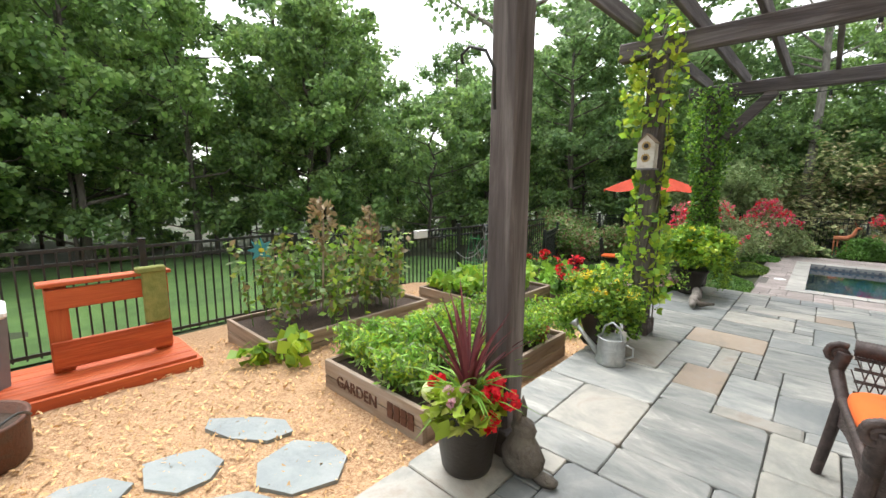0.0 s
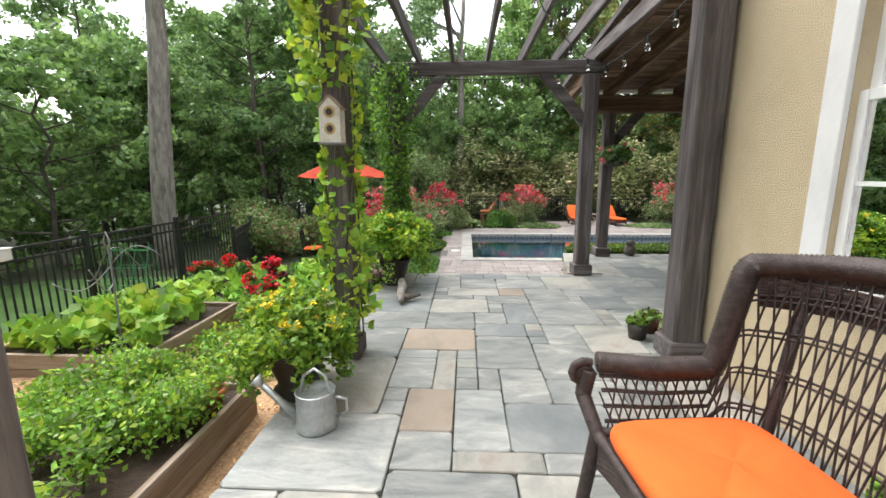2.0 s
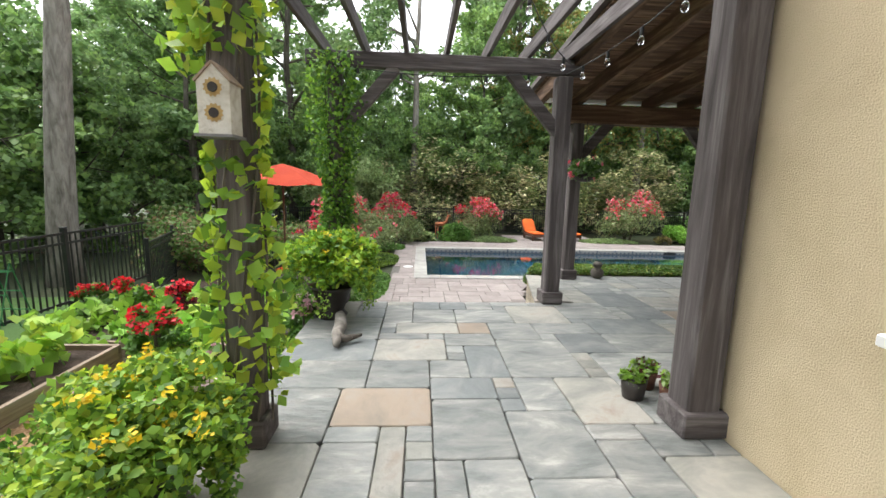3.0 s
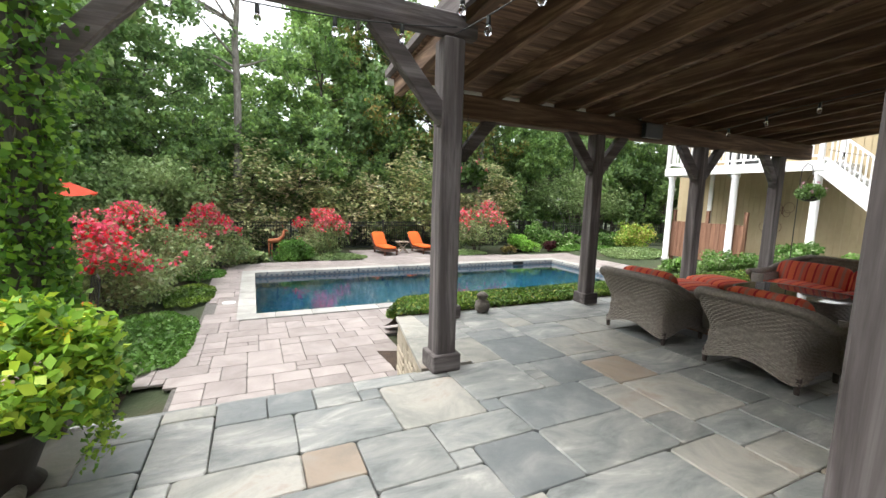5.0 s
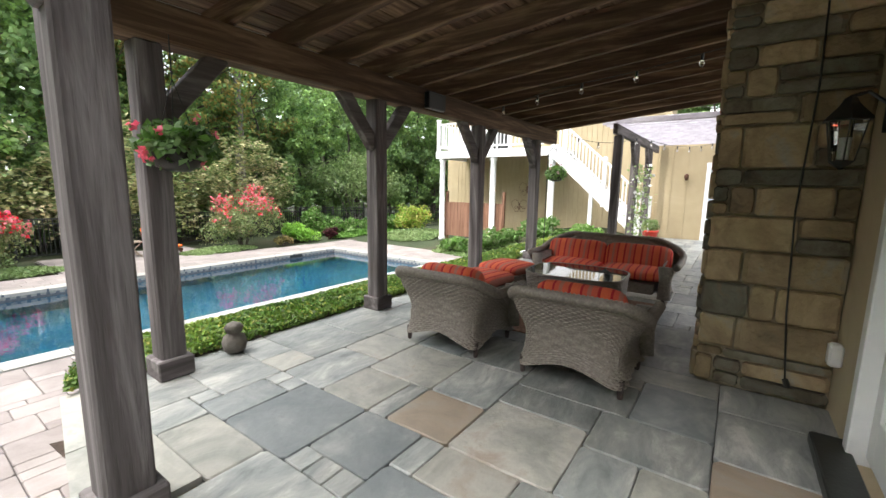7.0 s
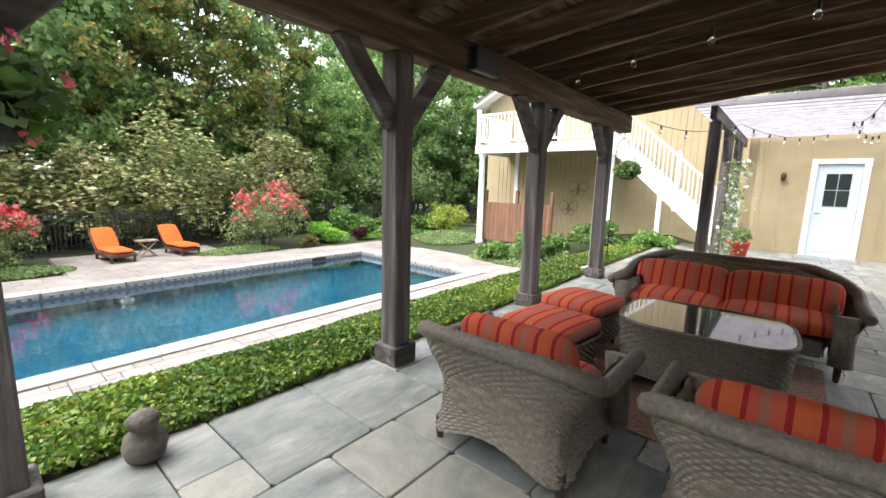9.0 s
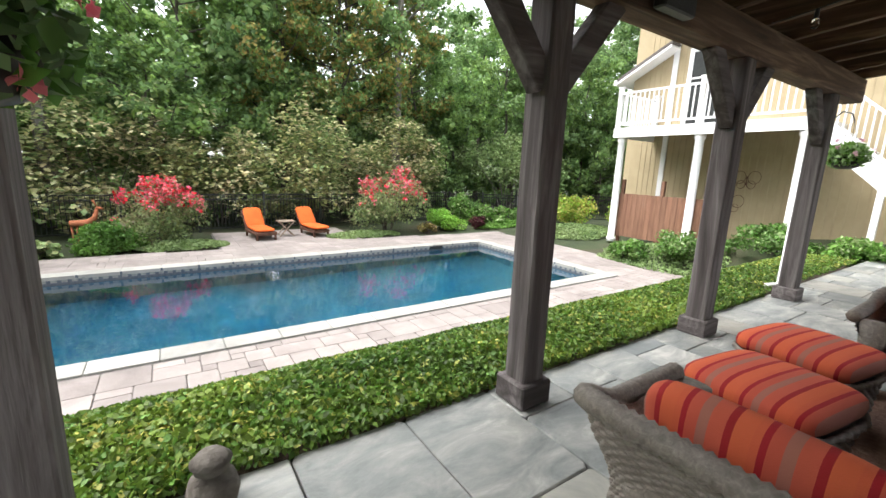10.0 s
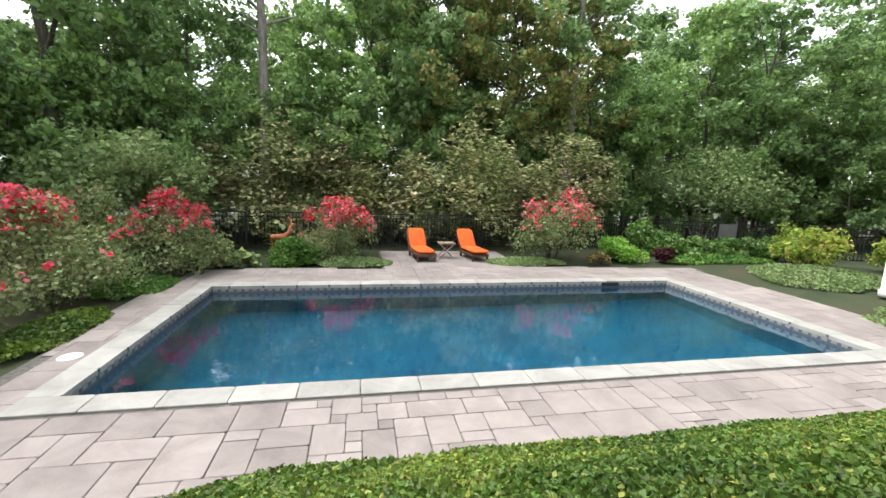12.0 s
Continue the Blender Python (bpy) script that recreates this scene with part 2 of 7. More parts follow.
def stripemat(name, axis_y=True):
    """Orange-red striped outdoor cloth; stripes run along the object's local x, banded across local y (or the other way)."""
    m = mat(name, [(0.5, 0.1, 0.05), (0.6, 0.13, 0.07)], 3.0, 0.85, 0.15, 300.0)
    nt = m.node_tree
    N, L = nt.nodes, nt.links
    tc, sp = N.new("ShaderNodeTexCoord"), N.new("ShaderNodeSeparateXYZ")
    L.new(tc.outputs["Object"], sp.inputs[0])
    md = N.new("ShaderNodeMath")
    md.operation = "MULTIPLY_ADD"
    md.inputs[1].default_value, md.inputs[2].default_value = 1 / 0.21, 50.0
    L.new(sp.outputs[1 if axis_y else 0], md.inputs[0])
    fr = N.new("ShaderNodeMath")
    fr.operation = "FRACT"
    L.new(md.outputs[0], fr.inputs[0])
    r = N.new("ShaderNodeValToRGB")
    r.color_ramp.interpolation = "CONSTANT"
    e = r.color_ramp.elements
    cols = [(0, (0.68, 0.13, 0.05)), (0.22, (0.38, 0.014, 0.018)), (0.32, (0.60, 0.11, 0.06)), (0.52, (0.40, 0.15, 0.11)), (0.66, (0.58, 0.10, 0.055)), (0.82, (0.40, 0.012, 0.02)), (0.9, (0.66, 0.12, 0.05))]
    while len(e) < len(cols):
        e.new(0.5)
    for i, (p, c) in enumerate(cols):
        e[i].position, e[i].color = p, (*c, 1)
    L.new(fr.outputs[0], r.inputs[0])
    L.new(r.outputs[0], N["Principled BSDF"].inputs["Base Color"])
    return m


M_STRIPE = stripemat("striped_cloth")
M_STRIPEX = stripemat("striped_cloth_across", False)

# mesh helpers
class Geo:
    def __init__(self):
        self.v, self.f = [], []

    def add(self, vs, fs):
        n = len(self.v)
        self.v += [tuple(p) for p in vs]
        self.f += [tuple(i + n for i in q) for q in fs]
        return self

    def box(self, x0, y0, z0, x1, y1, z1, c=0.0):
        return self.beam(((x0 + x1) / 2, (y0 + y1) / 2, z0), ((x0 + x1) / 2, (y0 + y1) / 2, z1), x1 - x0, y1 - y0, c)

    def beam(self, a, b, w, d, c=0.0, up=None):
        """A chamfered bar from a to b, w by d across. up: a vector along which d is measured."""
        a, b = Vector(a), Vector(b)
        t = (b - a).normalized()
        if up is None:
            up = Vector((0, 1, 0)) if abs(t.z) > 0.9 else Vector((0, 0, 1))
        s = t.cross(Vector(up)).normalized()
        if abs(t.z) > 0.9:
            s = Vector((1, 0, 0)) if t.z > 0 else Vector((-1, 0, 0))
        u = s.cross(t).normalized()
        w2, d2 = w / 2, d / 2
        c = min(c, w2 * 0.45, d2 * 0.45)
        if c <= 0:
            vs = [p + s * x * w2 + u * y * d2 for p in (a, b) for x, y in ((-1, -1), (1, -1), (1, 1), (-1, 1))]
            fs = [(3, 2, 1, 0), (4, 5, 6, 7)] + [(i, (i + 1) % 4, 4 + (i + 1) % 4, 4 + i) for i in range(4)]
            return self.add(vs, fs)
        ring = [(-w2 + c, -d2), (w2 - c, -d2), (w2, -d2 + c), (w2, d2 - c), (w2 - c, d2), (-w2 + c, d2), (-w2, d2 - c), (-w2, -d2 + c)]
        inner = [(x * (1 - c / w2), y * (1 - c / d2)) for x, y in ring]
        vs = []
        for p, rg in ((a, inner), (a + t * c, ring), (b - t * c, ring), (b, inner)):
            vs += [p + s * x + u * y for x, y in rg]
        fs = [tuple(range(7, -1, -1)), tuple(range(24, 32))]
        for k in range(3):
            fs += [(k * 8 + i, k * 8 + (i + 1) % 8, k * 8 + 8 + (i + 1) % 8, k * 8 + 8 + i) for i in range(8)]
        return self.add(vs, fs)

    def tube(self, pts, r, n=8, caps=True):
        """A swept tube; r a number or one for each point."""
        pts = [Vector(p) for p in pts]
        rs = [r] * len(pts) if isinstance(r, (int, float)) else list(r)
        t0 = (pts[1] - pts[0]).normalized()
        s = t0.orthogonal().normalized()
        vs = []
        for i, p in enumerate(pts):
            t = (pts[min(i + 1, len(pts) - 1)] - pts[max(i - 1, 0)]).normalized()
            s = (s - t * s.dot(t))
            s = s.normalized() if s.length > 1e-6 else t.orthogonal().normalized()
            u = t.cross(s)
            vs += [p + (s * math.cos(2 * math.pi * k / n) + u * math.sin(2 * math.pi * k / n)) * rs[i] for k in range(n)]
        fs = [(i * n + k, i * n + (k + 1) % n, (i + 1) * n + (k + 1) % n, (i + 1) * n + k) for i in range(len(pts) - 1) for k in range(n)]
        if caps:
            fs += [tuple(range(n - 1, -1, -1)), tuple(range((len(pts) - 1) * n, len(pts) * n))]
        return self.add(vs, fs)

    def lathe(self, prof, n=24, at=(0, 0, 0), sx=1.0, sy=1.0):
        """prof: (radius, height) from bottom to top."""
        vs = [(at[0] + r * sx * math.cos(2 * math.pi * k / n), at[1] + r * sy * math.sin(2 * math.pi * k / n), at[2] + z) for r, z in prof for k in range(n)]
        fs = [(i * n + k, i * n + (k + 1) % n, (i + 1) * n + (k + 1) % n, (i + 1) * n + k) for i in range(len(prof) - 1) for k in range(n)]
        fs += [tuple(range(n - 1, -1, -1)), tuple(range((len(prof) - 1) * n, len(prof) * n))]
        return self.add(vs, fs)

    def prism(self, poly, z0, z1):
        n = len(poly)
        vs = [(x, y, z0) for x, y in poly] + [(x, y, z1) for x, y in poly]
        return self.add(vs, [tuple(range(n - 1, -1, -1)), tuple(range(n, 2 * n))] + [(i, (i + 1) % n, n + (i + 1) % n, n + i) for i in range(n)])

    def mesh(self, name, material, smooth=False):
        me = bpy.data.meshes.new(name)
        me.from_pydata(self.v, [], self.f)
        me.materials.append(material)
        if smooth:
            me.shade_smooth()
        me.update()
        return me


def part(name, g, material, parent=None, label="", smooth=False, m=None, kind=""):
    """One mesh object from a Geo or a mesh, under its thing."""
    me = g.mesh(name, material, smooth) if isinstance(g, Geo) else g
    ob = new(name, me)
    if parent is not None:
        ob.parent = parent
    if m is not None:
        ob.matrix_basis = m
    return tagged(ob, label, kind=kind)


def thing(name, at, label, category, group="", kind=""):
    ob = new(name)
    ob.location = at
    ob.empty_display_size = 0.1
    return tagged(ob, label, category, group, kind)


def local(ob, g):
    """Moves a Geo written in world coordinates into the thing's own."""
    o = ob.location
    g.v = [(x - o.x, y - o.y, z - o.z) for x, y, z in g.v]
    return g


def wpart(name, g, material, parent, label="", smooth=False):
    return part(name, local(parent, g), material, parent, label, smooth)


RNG = np.random.default_rng(7)


def leaves(pts, size, up=0.5, spread=1.0, long=1.5, rng=None, fold=0.25):
    """A mesh's arrays of small folded leaves at the points: four corners, two triangles each."""
    rng = rng or RNG
    pts = np.asarray(pts, float)
    n = len(pts)
    nrm = rng.normal(size=(n, 3)) * spread
    nrm[:, 2] += up * 2
    nrm /= np.linalg.norm(nrm, axis=1)[:, None]
    a = rng.normal(size=(n, 3))
    a -= (a * nrm).sum(1)[:, None] * nrm
    a /= np.linalg.norm(a, axis=1)[:, None]
    b = np.cross(nrm, a)
    s = (size * rng.uniform(0.6, 1.3, n))[:, None]
    v = np.empty((n, 4, 3))
    v[:, 0] = pts - a * s * long / 2
    v[:, 1] = pts + b * s / 2 + nrm * s * fold * 0.5
    v[:, 2] = pts + a * s * long / 2
    v[:, 3] = pts - b * s / 2 + nrm * s * fold * 0.5
    return v.reshape(-1, 3)


def leafmesh(name, v, materials, shares=None, rng=None):
    n = len(v) // 4
    me = bpy.data.meshes.new(name)
    me.vertices.add(4 * n)
    me.vertices.foreach_set("co", np.asarray(v, np.float32).ravel())
    me.loops.add(6 * n)
    base = np.arange(n)[:, None] * 4
    me.loops.foreach_set("vertex_index", (base + np.array([0, 1, 2, 0, 2, 3])).ravel().astype(np.int32))
    me.polygons.add(2 * n)
    me.polygons.foreach_set("loop_start", (np.arange(2 * n) * 3).astype(np.int32))
    for m in materials:
        me.materials.append(m)
    if len(materials) > 1:
        rng = rng or RNG
        me.polygons.foreach_set("material_index", np.repeat(rng.choice(len(materials), n, p=shares), 2).astype(np.int32))
    me.update(calc_edges=True)
    return me


def blob(rng, centre, rad, n, flat=0.7, shell=0.5):
    """Points in a soft ellipsoid, more of them near its skin."""
    d = rng.normal(size=(n, 3))
    d /= np.linalg.norm(d, axis=1)[:, None]
    r = rng.uniform(shell, 1.0, n)[:, None] ** 0.8
    return np.asarray(centre) + d * r * np.array([rad, rad, rad * flat])

# ---- ground ----
POOL = (0.42, 12.69, 11.13, 17.14)
DECK_Z, WATER_Z = -0.87, -1.02


def smooth(a, b, x):
    t = min(1.0, max(0.0, (x - a) / (b - a)))
    return t * t * (3 - 2 * t)


def ground_z(x, y):
    z = -0.37 - 0.57 * smooth(5.5, 8.5, y)
    z -= 0.12 * smooth(-3.0, -5.5, x) + 0.9 * smooth(-6, -22, x)
    if x > 11:
        z += (0.75 * (1 - smooth(9, 15, y)) + 0.30) * smooth(12.6, 14.5, x) * (1 - smooth(17.5, 20, y))
    z -= 0.5 * smooth(24, 40, y)
    if x > 1.5 and y < 9:
        z = min(z, -0.14)
    far = smooth(25, 60, math.hypot(x - 3, y - 10))
    if math.hypot(x - 3, y - 10) > 14:
        z += 0.06 * math.sin(x * 0.7) * math.cos(y * 0.6)
    return z * (1 - far) - 1.6 * far


def axis(lo, hi, step, extra):
    fine = set(np.round(np.arange(lo, hi + 0.01, step), 3).tolist())
    far = [600, 300, 150, 90, 60, 45, 35, 28]
    return sorted(fine | set(extra) | {lo - f + 20 for f in far} | {hi + f - 20 for f in far})


gx, gy = axis(-24, 28, 1.0, [0.3, 11.25]), axis(-10, 32, 1.0, [12.55, 17.25])
g = Geo()
g.v = [(x, y, ground_z(x, y)) for y in gy for x in gx]
W = len(gx)
for j in range(len(gy) - 1):
    for i in range(W - 1):
        cx, cy = (gx[i] + gx[i + 1]) / 2, (gy[j] + gy[j + 1]) / 2
        if 0.3 < cx < 11.25 and 12.55 < cy < 17.25:
            continue
        g.f.append((j * W + i, j * W + i + 1, j * W + W + i + 1, j * W + W + i))
ground = part("ground", g, M_GROUND, smooth=True, kind="structure", label="lawn and leaf-littered woodland floor, coloured darker for the trees' shade")
g = Geo()
nx, ny = 26, 22
g.v = [(-17.5 + 12.1 * i / nx, -9 + 20 * j / ny, ground_z(-17.5 + 12.1 * i / nx, -9 + 20 * j / ny) + 0.03) for j in range(ny + 1) for i in range(nx + 1)]
g.f = [(j * (nx + 1) + i, j * (nx + 1) + i + 1, (j + 1) * (nx + 1) + i + 1, (j + 1) * (nx + 1) + i) for j in range(ny) for i in range(nx)]
part("lawn", g, M_LAWN, smooth=True, kind="structure", label="mown green lawn beyond the black fence")
g = Geo()
nx, ny = 22, 50
g.v = [(-5.25 + 4.34 * i / nx, -4.0 + 10.2 * j / ny, ground_z(-5.25 + 4.34 * i / nx, -4.0 + 10.2 * j / ny) + 0.03 + 0.02 * noise.noise((i * 0.9, j * 0.9, 0))) for j in range(ny + 1) for i in range(nx + 1)]
g.f = [(j * (nx + 1) + i, j * (nx + 1) + i + 1, (j + 1) * (nx + 1) + i + 1, (j + 1) * (nx + 1) + i) for j in range(ny) for i in range(nx)]
part("mulch", g, M_MULCH, smooth=True, kind="structure", label="pale wood-chip mulch between the raised beds")
g = Geo()
nx, ny = 12, 18
g.v = [(-5.25 + 4.3 * i / nx, 6.2 + 6.2 * j / ny, ground_z(-5.25 + 4.3 * i / nx, 6.2 + 6.2 * j / ny) + 0.03) for j in range(ny + 1) for i in range(nx + 1)]
g.f = [(j * (nx + 1) + i, j * (nx + 1) + i + 1, (j + 1) * (nx + 1) + i + 1, (j + 1) * (nx + 1) + i) for j in range(ny) for i in range(nx)]
part("garden_soil", g, M_SOIL, smooth=True, kind="structure", label="dark garden soil under the flower border")

# ---- patio body, steps, retaining wall ----
PX0, PX1, PY1, PY2 = -0.9, 1.74, 7.34, 8.87
g = Geo().box(PX0 + 0.02, -4, -0.95, 2.1, PY1 - 0.01, -0.035).box(2.12, 4.6, -0.952, 15.28, PY2 - 0.01, -0.0352)
patio = part("patio", g, M_JOINT, kind="structure", label="irregular rectangular bluestone flags, grey-green with tan streaks")
steps = thing("steps", (0.4, 8.0, DECK_Z), "bluestone steps down to the paved pool terrace", "steps", kind="structure")
for k in range(1, 5):
    y0, z = PY1 + 0.32 * (k - 1), -0.174 * k
    wpart("tread", Geo().box(PX0, y0, z - 0.05, PX1 + 0.01, y0 + 0.34, z, 0.006), M_BLUE, steps)
    wpart("riser", Geo().box(PX0 + 0.01, y0, -0.95, PX1 + 0.005, y0 + 0.31, z - 0.051), M_PAVER, steps)
wall = part("retaining_wall", Geo().prism([(1.72, 7.36), (2.3, 7.36), (2.3, PY2), (1.985, PY2)], -0.95, -0.036), M_MORTAR, kind="structure", label="low tan fieldstone wall that holds up the patio corner")
part("window_well", Geo().prism([(2.12, 9.12), (2.45, 9.9), (2.05, 10.05)], DECK_Z - 0.05, DECK_Z + 0.004), M_SOIL, kind="structure", label="small square of bare soil at the foot of the wall")


def fill(x0, y0, x1, y1, cell, sizes, rng, fixed=(), keep=None, big=0):
    """Rectangles of whole cells that fill a stretch without overlap; fixed ones come first."""
    nx, ny = int(round((x1 - x0) / cell)), int(round((y1 - y0) / cell))
    used = np.zeros((nx, ny), bool)
    out = []
    if keep:
        for i in range(nx):
            for j in range(ny):
                used[i, j] = not keep(x0 + (i + 0.5) * cell, y0 + (j + 0.5) * cell)
    for a, b, c, d, tone in fixed:
        i0, j0, i1, j1 = (int(round((q - o) / cell)) for q, o in ((a, x0), (b, y0), (c, x0), (d, y0)))
        i0, j0, i1, j1 = max(i0, 0), max(j0, 0), min(i1, nx), min(j1, ny)
        if i1 > i0 and j1 > j0 and not used[i0:i1, j0:j1].any():
            used[i0:i1, j0:j1] = True
            out.append((i0, j0, i1, j1, tone))
    for j in range(ny):
        for i in range(nx):
            if used[i, j]:
                continue
            for k in (rng.permutation(len(sizes)) if big == 0 else np.concatenate([rng.permutation(big), big + rng.permutation(len(sizes) - big)])):
                a, b = sizes[k]
                if i + a <= nx and j + b <= ny and not used[i:i + a, j:j + b].any():
                    break
            else:
                a = b = 1
                while i + a < nx and a < 3 and not used[i + a, j]:
                    a += 1
            used[i:i + a, j:j + b] = True
            out.append((i, j, i + a, j + b, None))
    return [(x0 + i0 * cell, y0 + j0 * cell, x0 + i1 * cell, y0 + j1 * cell, t) for i0, j0, i1, j1, t in out]


def slab(name, w, d, h, material, seed):
    """A flat stone with slightly uneven chamfered edges; its origin lies at its middle, on its top."""
    key = (name, round(w, 2), round(d, 2), material.name, seed % 2)
    if key not in SLABS:
        r = random.Random(str(key))
        j = lambda: r.uniform(-0.0025, 0.0025)
        ring = []
        for (ax, ay), (bx, by) in zip(((-1, -1), (1, -1), (1, 1), (-1, 1)), ((1, -1), (1, 1), (-1, 1), (-1, -1))):
            for t in (0.04, 0.5, 0.96):
                ring.append((w / 2 * (ax + (bx - ax) * t) + j(), d / 2 * (ay + (by - ay) * t) + j()))
        n = len(ring)
        k = 1 - 0.005 / min(w, d) * 2
        s = Geo()
        vs = [(x, y, -h) for x, y in ring] + [(x, y, -0.006) for x, y in ring] + [(x * k, y * k, 0) for x, y in ring]
        fs = [tuple(range(2 * n, 3 * n))] + [(q * n + i, q * n + (i + 1) % n, (q + 1) * n + (i + 1) % n, (q + 1) * n + i) for q in (0, 1) for i in range(n)]
        SLABS[key] = s.add(vs, fs).mesh(name, material)
    return SLABS[key]


SLABS = {}


def lay(parent, name, rects, h, z, joint, tones, rng, tilt=0.002):
    for n, (x0, y0, x1, y1, tone) in enumerate(rects):
        material = tones[tone] if tone is not None else tones[int(rng.choice(len(tones), p=[0.62, 0.19, 0.175, 0.015]))] if len(tones) == 4 else tones[0]
        ob = new(name, slab(name, x1 - x0 - joint, y1 - y0 - joint, h, material, n))
        ob.parent = parent
        ob.location = ((x0 + x1) / 2, (y0 + y1) / 2, z + rng.uniform(-tilt, 0))


# ---- pool ----
pool = thing("pool", (5.8, 14.9, WATER_Z), "long rectangular in-ground pool of deep blue water with pale stone coping", "swimming pool", kind="structure")
x0, y0, x1, y1 = POOL
g = Geo()
d = 2.5
g.add([(x0, y0, -0.9), (x1, y0, -0.9), (x1, y1, -0.9), (x0, y1, -0.9), (x0, y0, -d), (x1, y0, -d), (x1, y1, -d), (x0, y1, -d)],
      [(0, 1, 5, 4), (1, 2, 6, 5), (2, 3, 7, 6), (3, 0, 4, 7), (4, 5, 6, 7)])
wpart("basin", g, M_PLASTER, pool, "deep blue plaster basin")
g = Geo()
nx, ny = 60, 26
g.v = [(x0 + (x1 - x0) * i / nx, y0 + (y1 - y0) * j / ny, WATER_Z) for j in range(ny + 1) for i in range(nx + 1)]
g.f = [(j * (nx + 1) + i, j * (nx + 1) + i + 1, (j + 1) * (nx + 1) + i + 1, (j + 1) * (nx + 1) + i) for j in range(ny) for i in range(nx)]
water = wpart("water", g, M_WATER, pool, "still, clear blue water", True)
water.visible_shadow = False
# tile band: dark backing and small pale tiles
g = Geo()
for a, b, c, e in ((x0, y0 + 0.006, x1, y0 + 0.006), (x0, y1 - 0.006, x1, y1 - 0.006), (x0 + 0.006, y0, x0 + 0.006, y1), (x1 - 0.006, y0, x1 - 0.006, y1)):
    g.beam((a, b, -1.0), (c, e, -1.0), 0.012, 0.26)
wpart("tile_band", g, M_TILE, pool, "band of blue-grey waterline tiles")
g = Geo()
nrm = {0: (0, 1), 1: (0, -1), 2: (1, 0), 3: (-1, 0)}
for s in range(4):
    L = (x1 - x0) if s < 2 else (y1 - y0)
    k = int(L / 0.15)
    for i in range(k):
        t = (i + 0.5) * L / k
        px, py = ((x0 + t, y0 + 0.014), (x0 + t, y1 - 0.014), (x0 + 0.014, y0 + t), (x1 - 0.014, y0 + t))[s]
        hx, hy = (0.045, 0.003) if s < 2 else (0.003, 0.045)
        g.box(px - hx, py - hy, -0.985, px + hx, py + hy, -0.915)
wpart("mosaic_tile", g, M_TILEW, pool, "pale mosaic tiles along the waterline")["kind"] = "stuff"
wpart("skimmer", Geo().box(9.3, y1 - 0.03, -0.99, 9.75, y1 - 0.012, -0.90), M_BLACK, pool, "dark skimmer mouth")

# ---- fence ----
def fence_panel(length, tall=1.22):
    f = thing("picket_fence", (0, 0, 0), "length of black aluminium picket fence with its post", "fence", "garden fence panels")
    part("post", Geo().box(-0.035, -0.035, -0.1, 0.035, 0.035, tall + 0.06, 0.004), M_BLACK, f)
    part("post_cap", Geo().box(-0.042, -0.042, tall + 0.06, 0.042, 0.042, tall + 0.085, 0.008), M_BLACK, f)
    for z in (tall - 0.02, tall - 0.17, 0.12):
        part("rail", Geo().box(0.036, -0.014, z - 0.018, length - 0.036, 0.014, z + 0.018), M_BLACK, f)
    n = int(length / 0.105)
    me = Geo().box(-0.009, -0.009, 0.08, 0.009, 0.009, tall - 0.04).mesh("picket", M_BLACK)
    for i in range(1, n):
        p = part("picket", me, M_BLACK, f)
        p.location = (i * length / n, 0, 0)
    return f


FENCE = [(-5.3, -6.2), (-5.3, 11.06), (-7.2, 17.0), (-6.0, 22.0), (15.5, 22.4), (21, 19.0)]
first = {}
for (ax, ay), (bx, by) in zip(FENCE, FENCE[1:]):
    L = math.hypot(bx - ax, by - ay)
    n = max(1, round(L / 1.9))
    step = round(L / n, 3)
    for i in range(n):
        px, py = ax + (bx - ax) * i / n, ay + (by - ay) * i / n
        gz = -0.63 + 0.22 * (1 - smooth(0.0, 6.0, py)) if ax == -5.3 and by < 12 else ground_z(px, py)
        at = pose(px, py, gz - 0.06 if py < 12 else gz, 0, 0, math.degrees(math.atan2(by - ay, bx - ax)))
        if step in first:
            copy_thing(first[step], at)
        else:
            first[step] = fence_panel(step)
            first[step].matrix_basis = at

# ---- house ----
g = Geo()
HX, HY = 2.0, 4.72
WY0, WY1, WZ0, WZ1 = 2.35, 3.68, 0.92, 2.55  # window opening
for a in ((HX, -7, -0.9, HX + 0.25, WY0, 5.5), (HX, WY1, -0.9, HX + 0.25, HY, 5.5), (HX, WY0, -0.9, HX + 0.25, WY1, WZ0), (HX, WY0, WZ1, HX + 0.25, WY1, 5.5)):
    g.box(*a)
part("wall_side", g, M_STUCCO, kind="structure", label="tan stucco house wall")
g = Geo()
DX0, DX1, DZ = 2.55, 4.28, 2.22
for a in ((HX + 0.25, HY - 0.25, -0.9, DX0, HY, 5.5), (DX1, HY - 0.25, -0.9, 6.3, HY, 5.5), (6.05, -7, -0.9, 6.3, HY - 0.25, 5.5), (DX0, HY - 0.25, DZ, DX1, HY, 5.5), (DX0, HY - 0.25, -0.9, DX1, HY, 0.02)):
    g.box(*a)
part("wall_back", g, M_STUCCO, kind="structure", label="tan stucco wall under the porch roof")
part("house_inside", Geo().box(HX + 0.3, -6.9, -0.1, 6.0, HY - 0.3, 0.0).box(HX + 0.3, -1.0, 0.01, 6.0, -0.9, 5.2).box(HX + 0.3, -6.9, 5.3, 6.0, HY - 0.3, 5.4), M_STUCCO, kind="structure", label="plain dim room behind the glass")

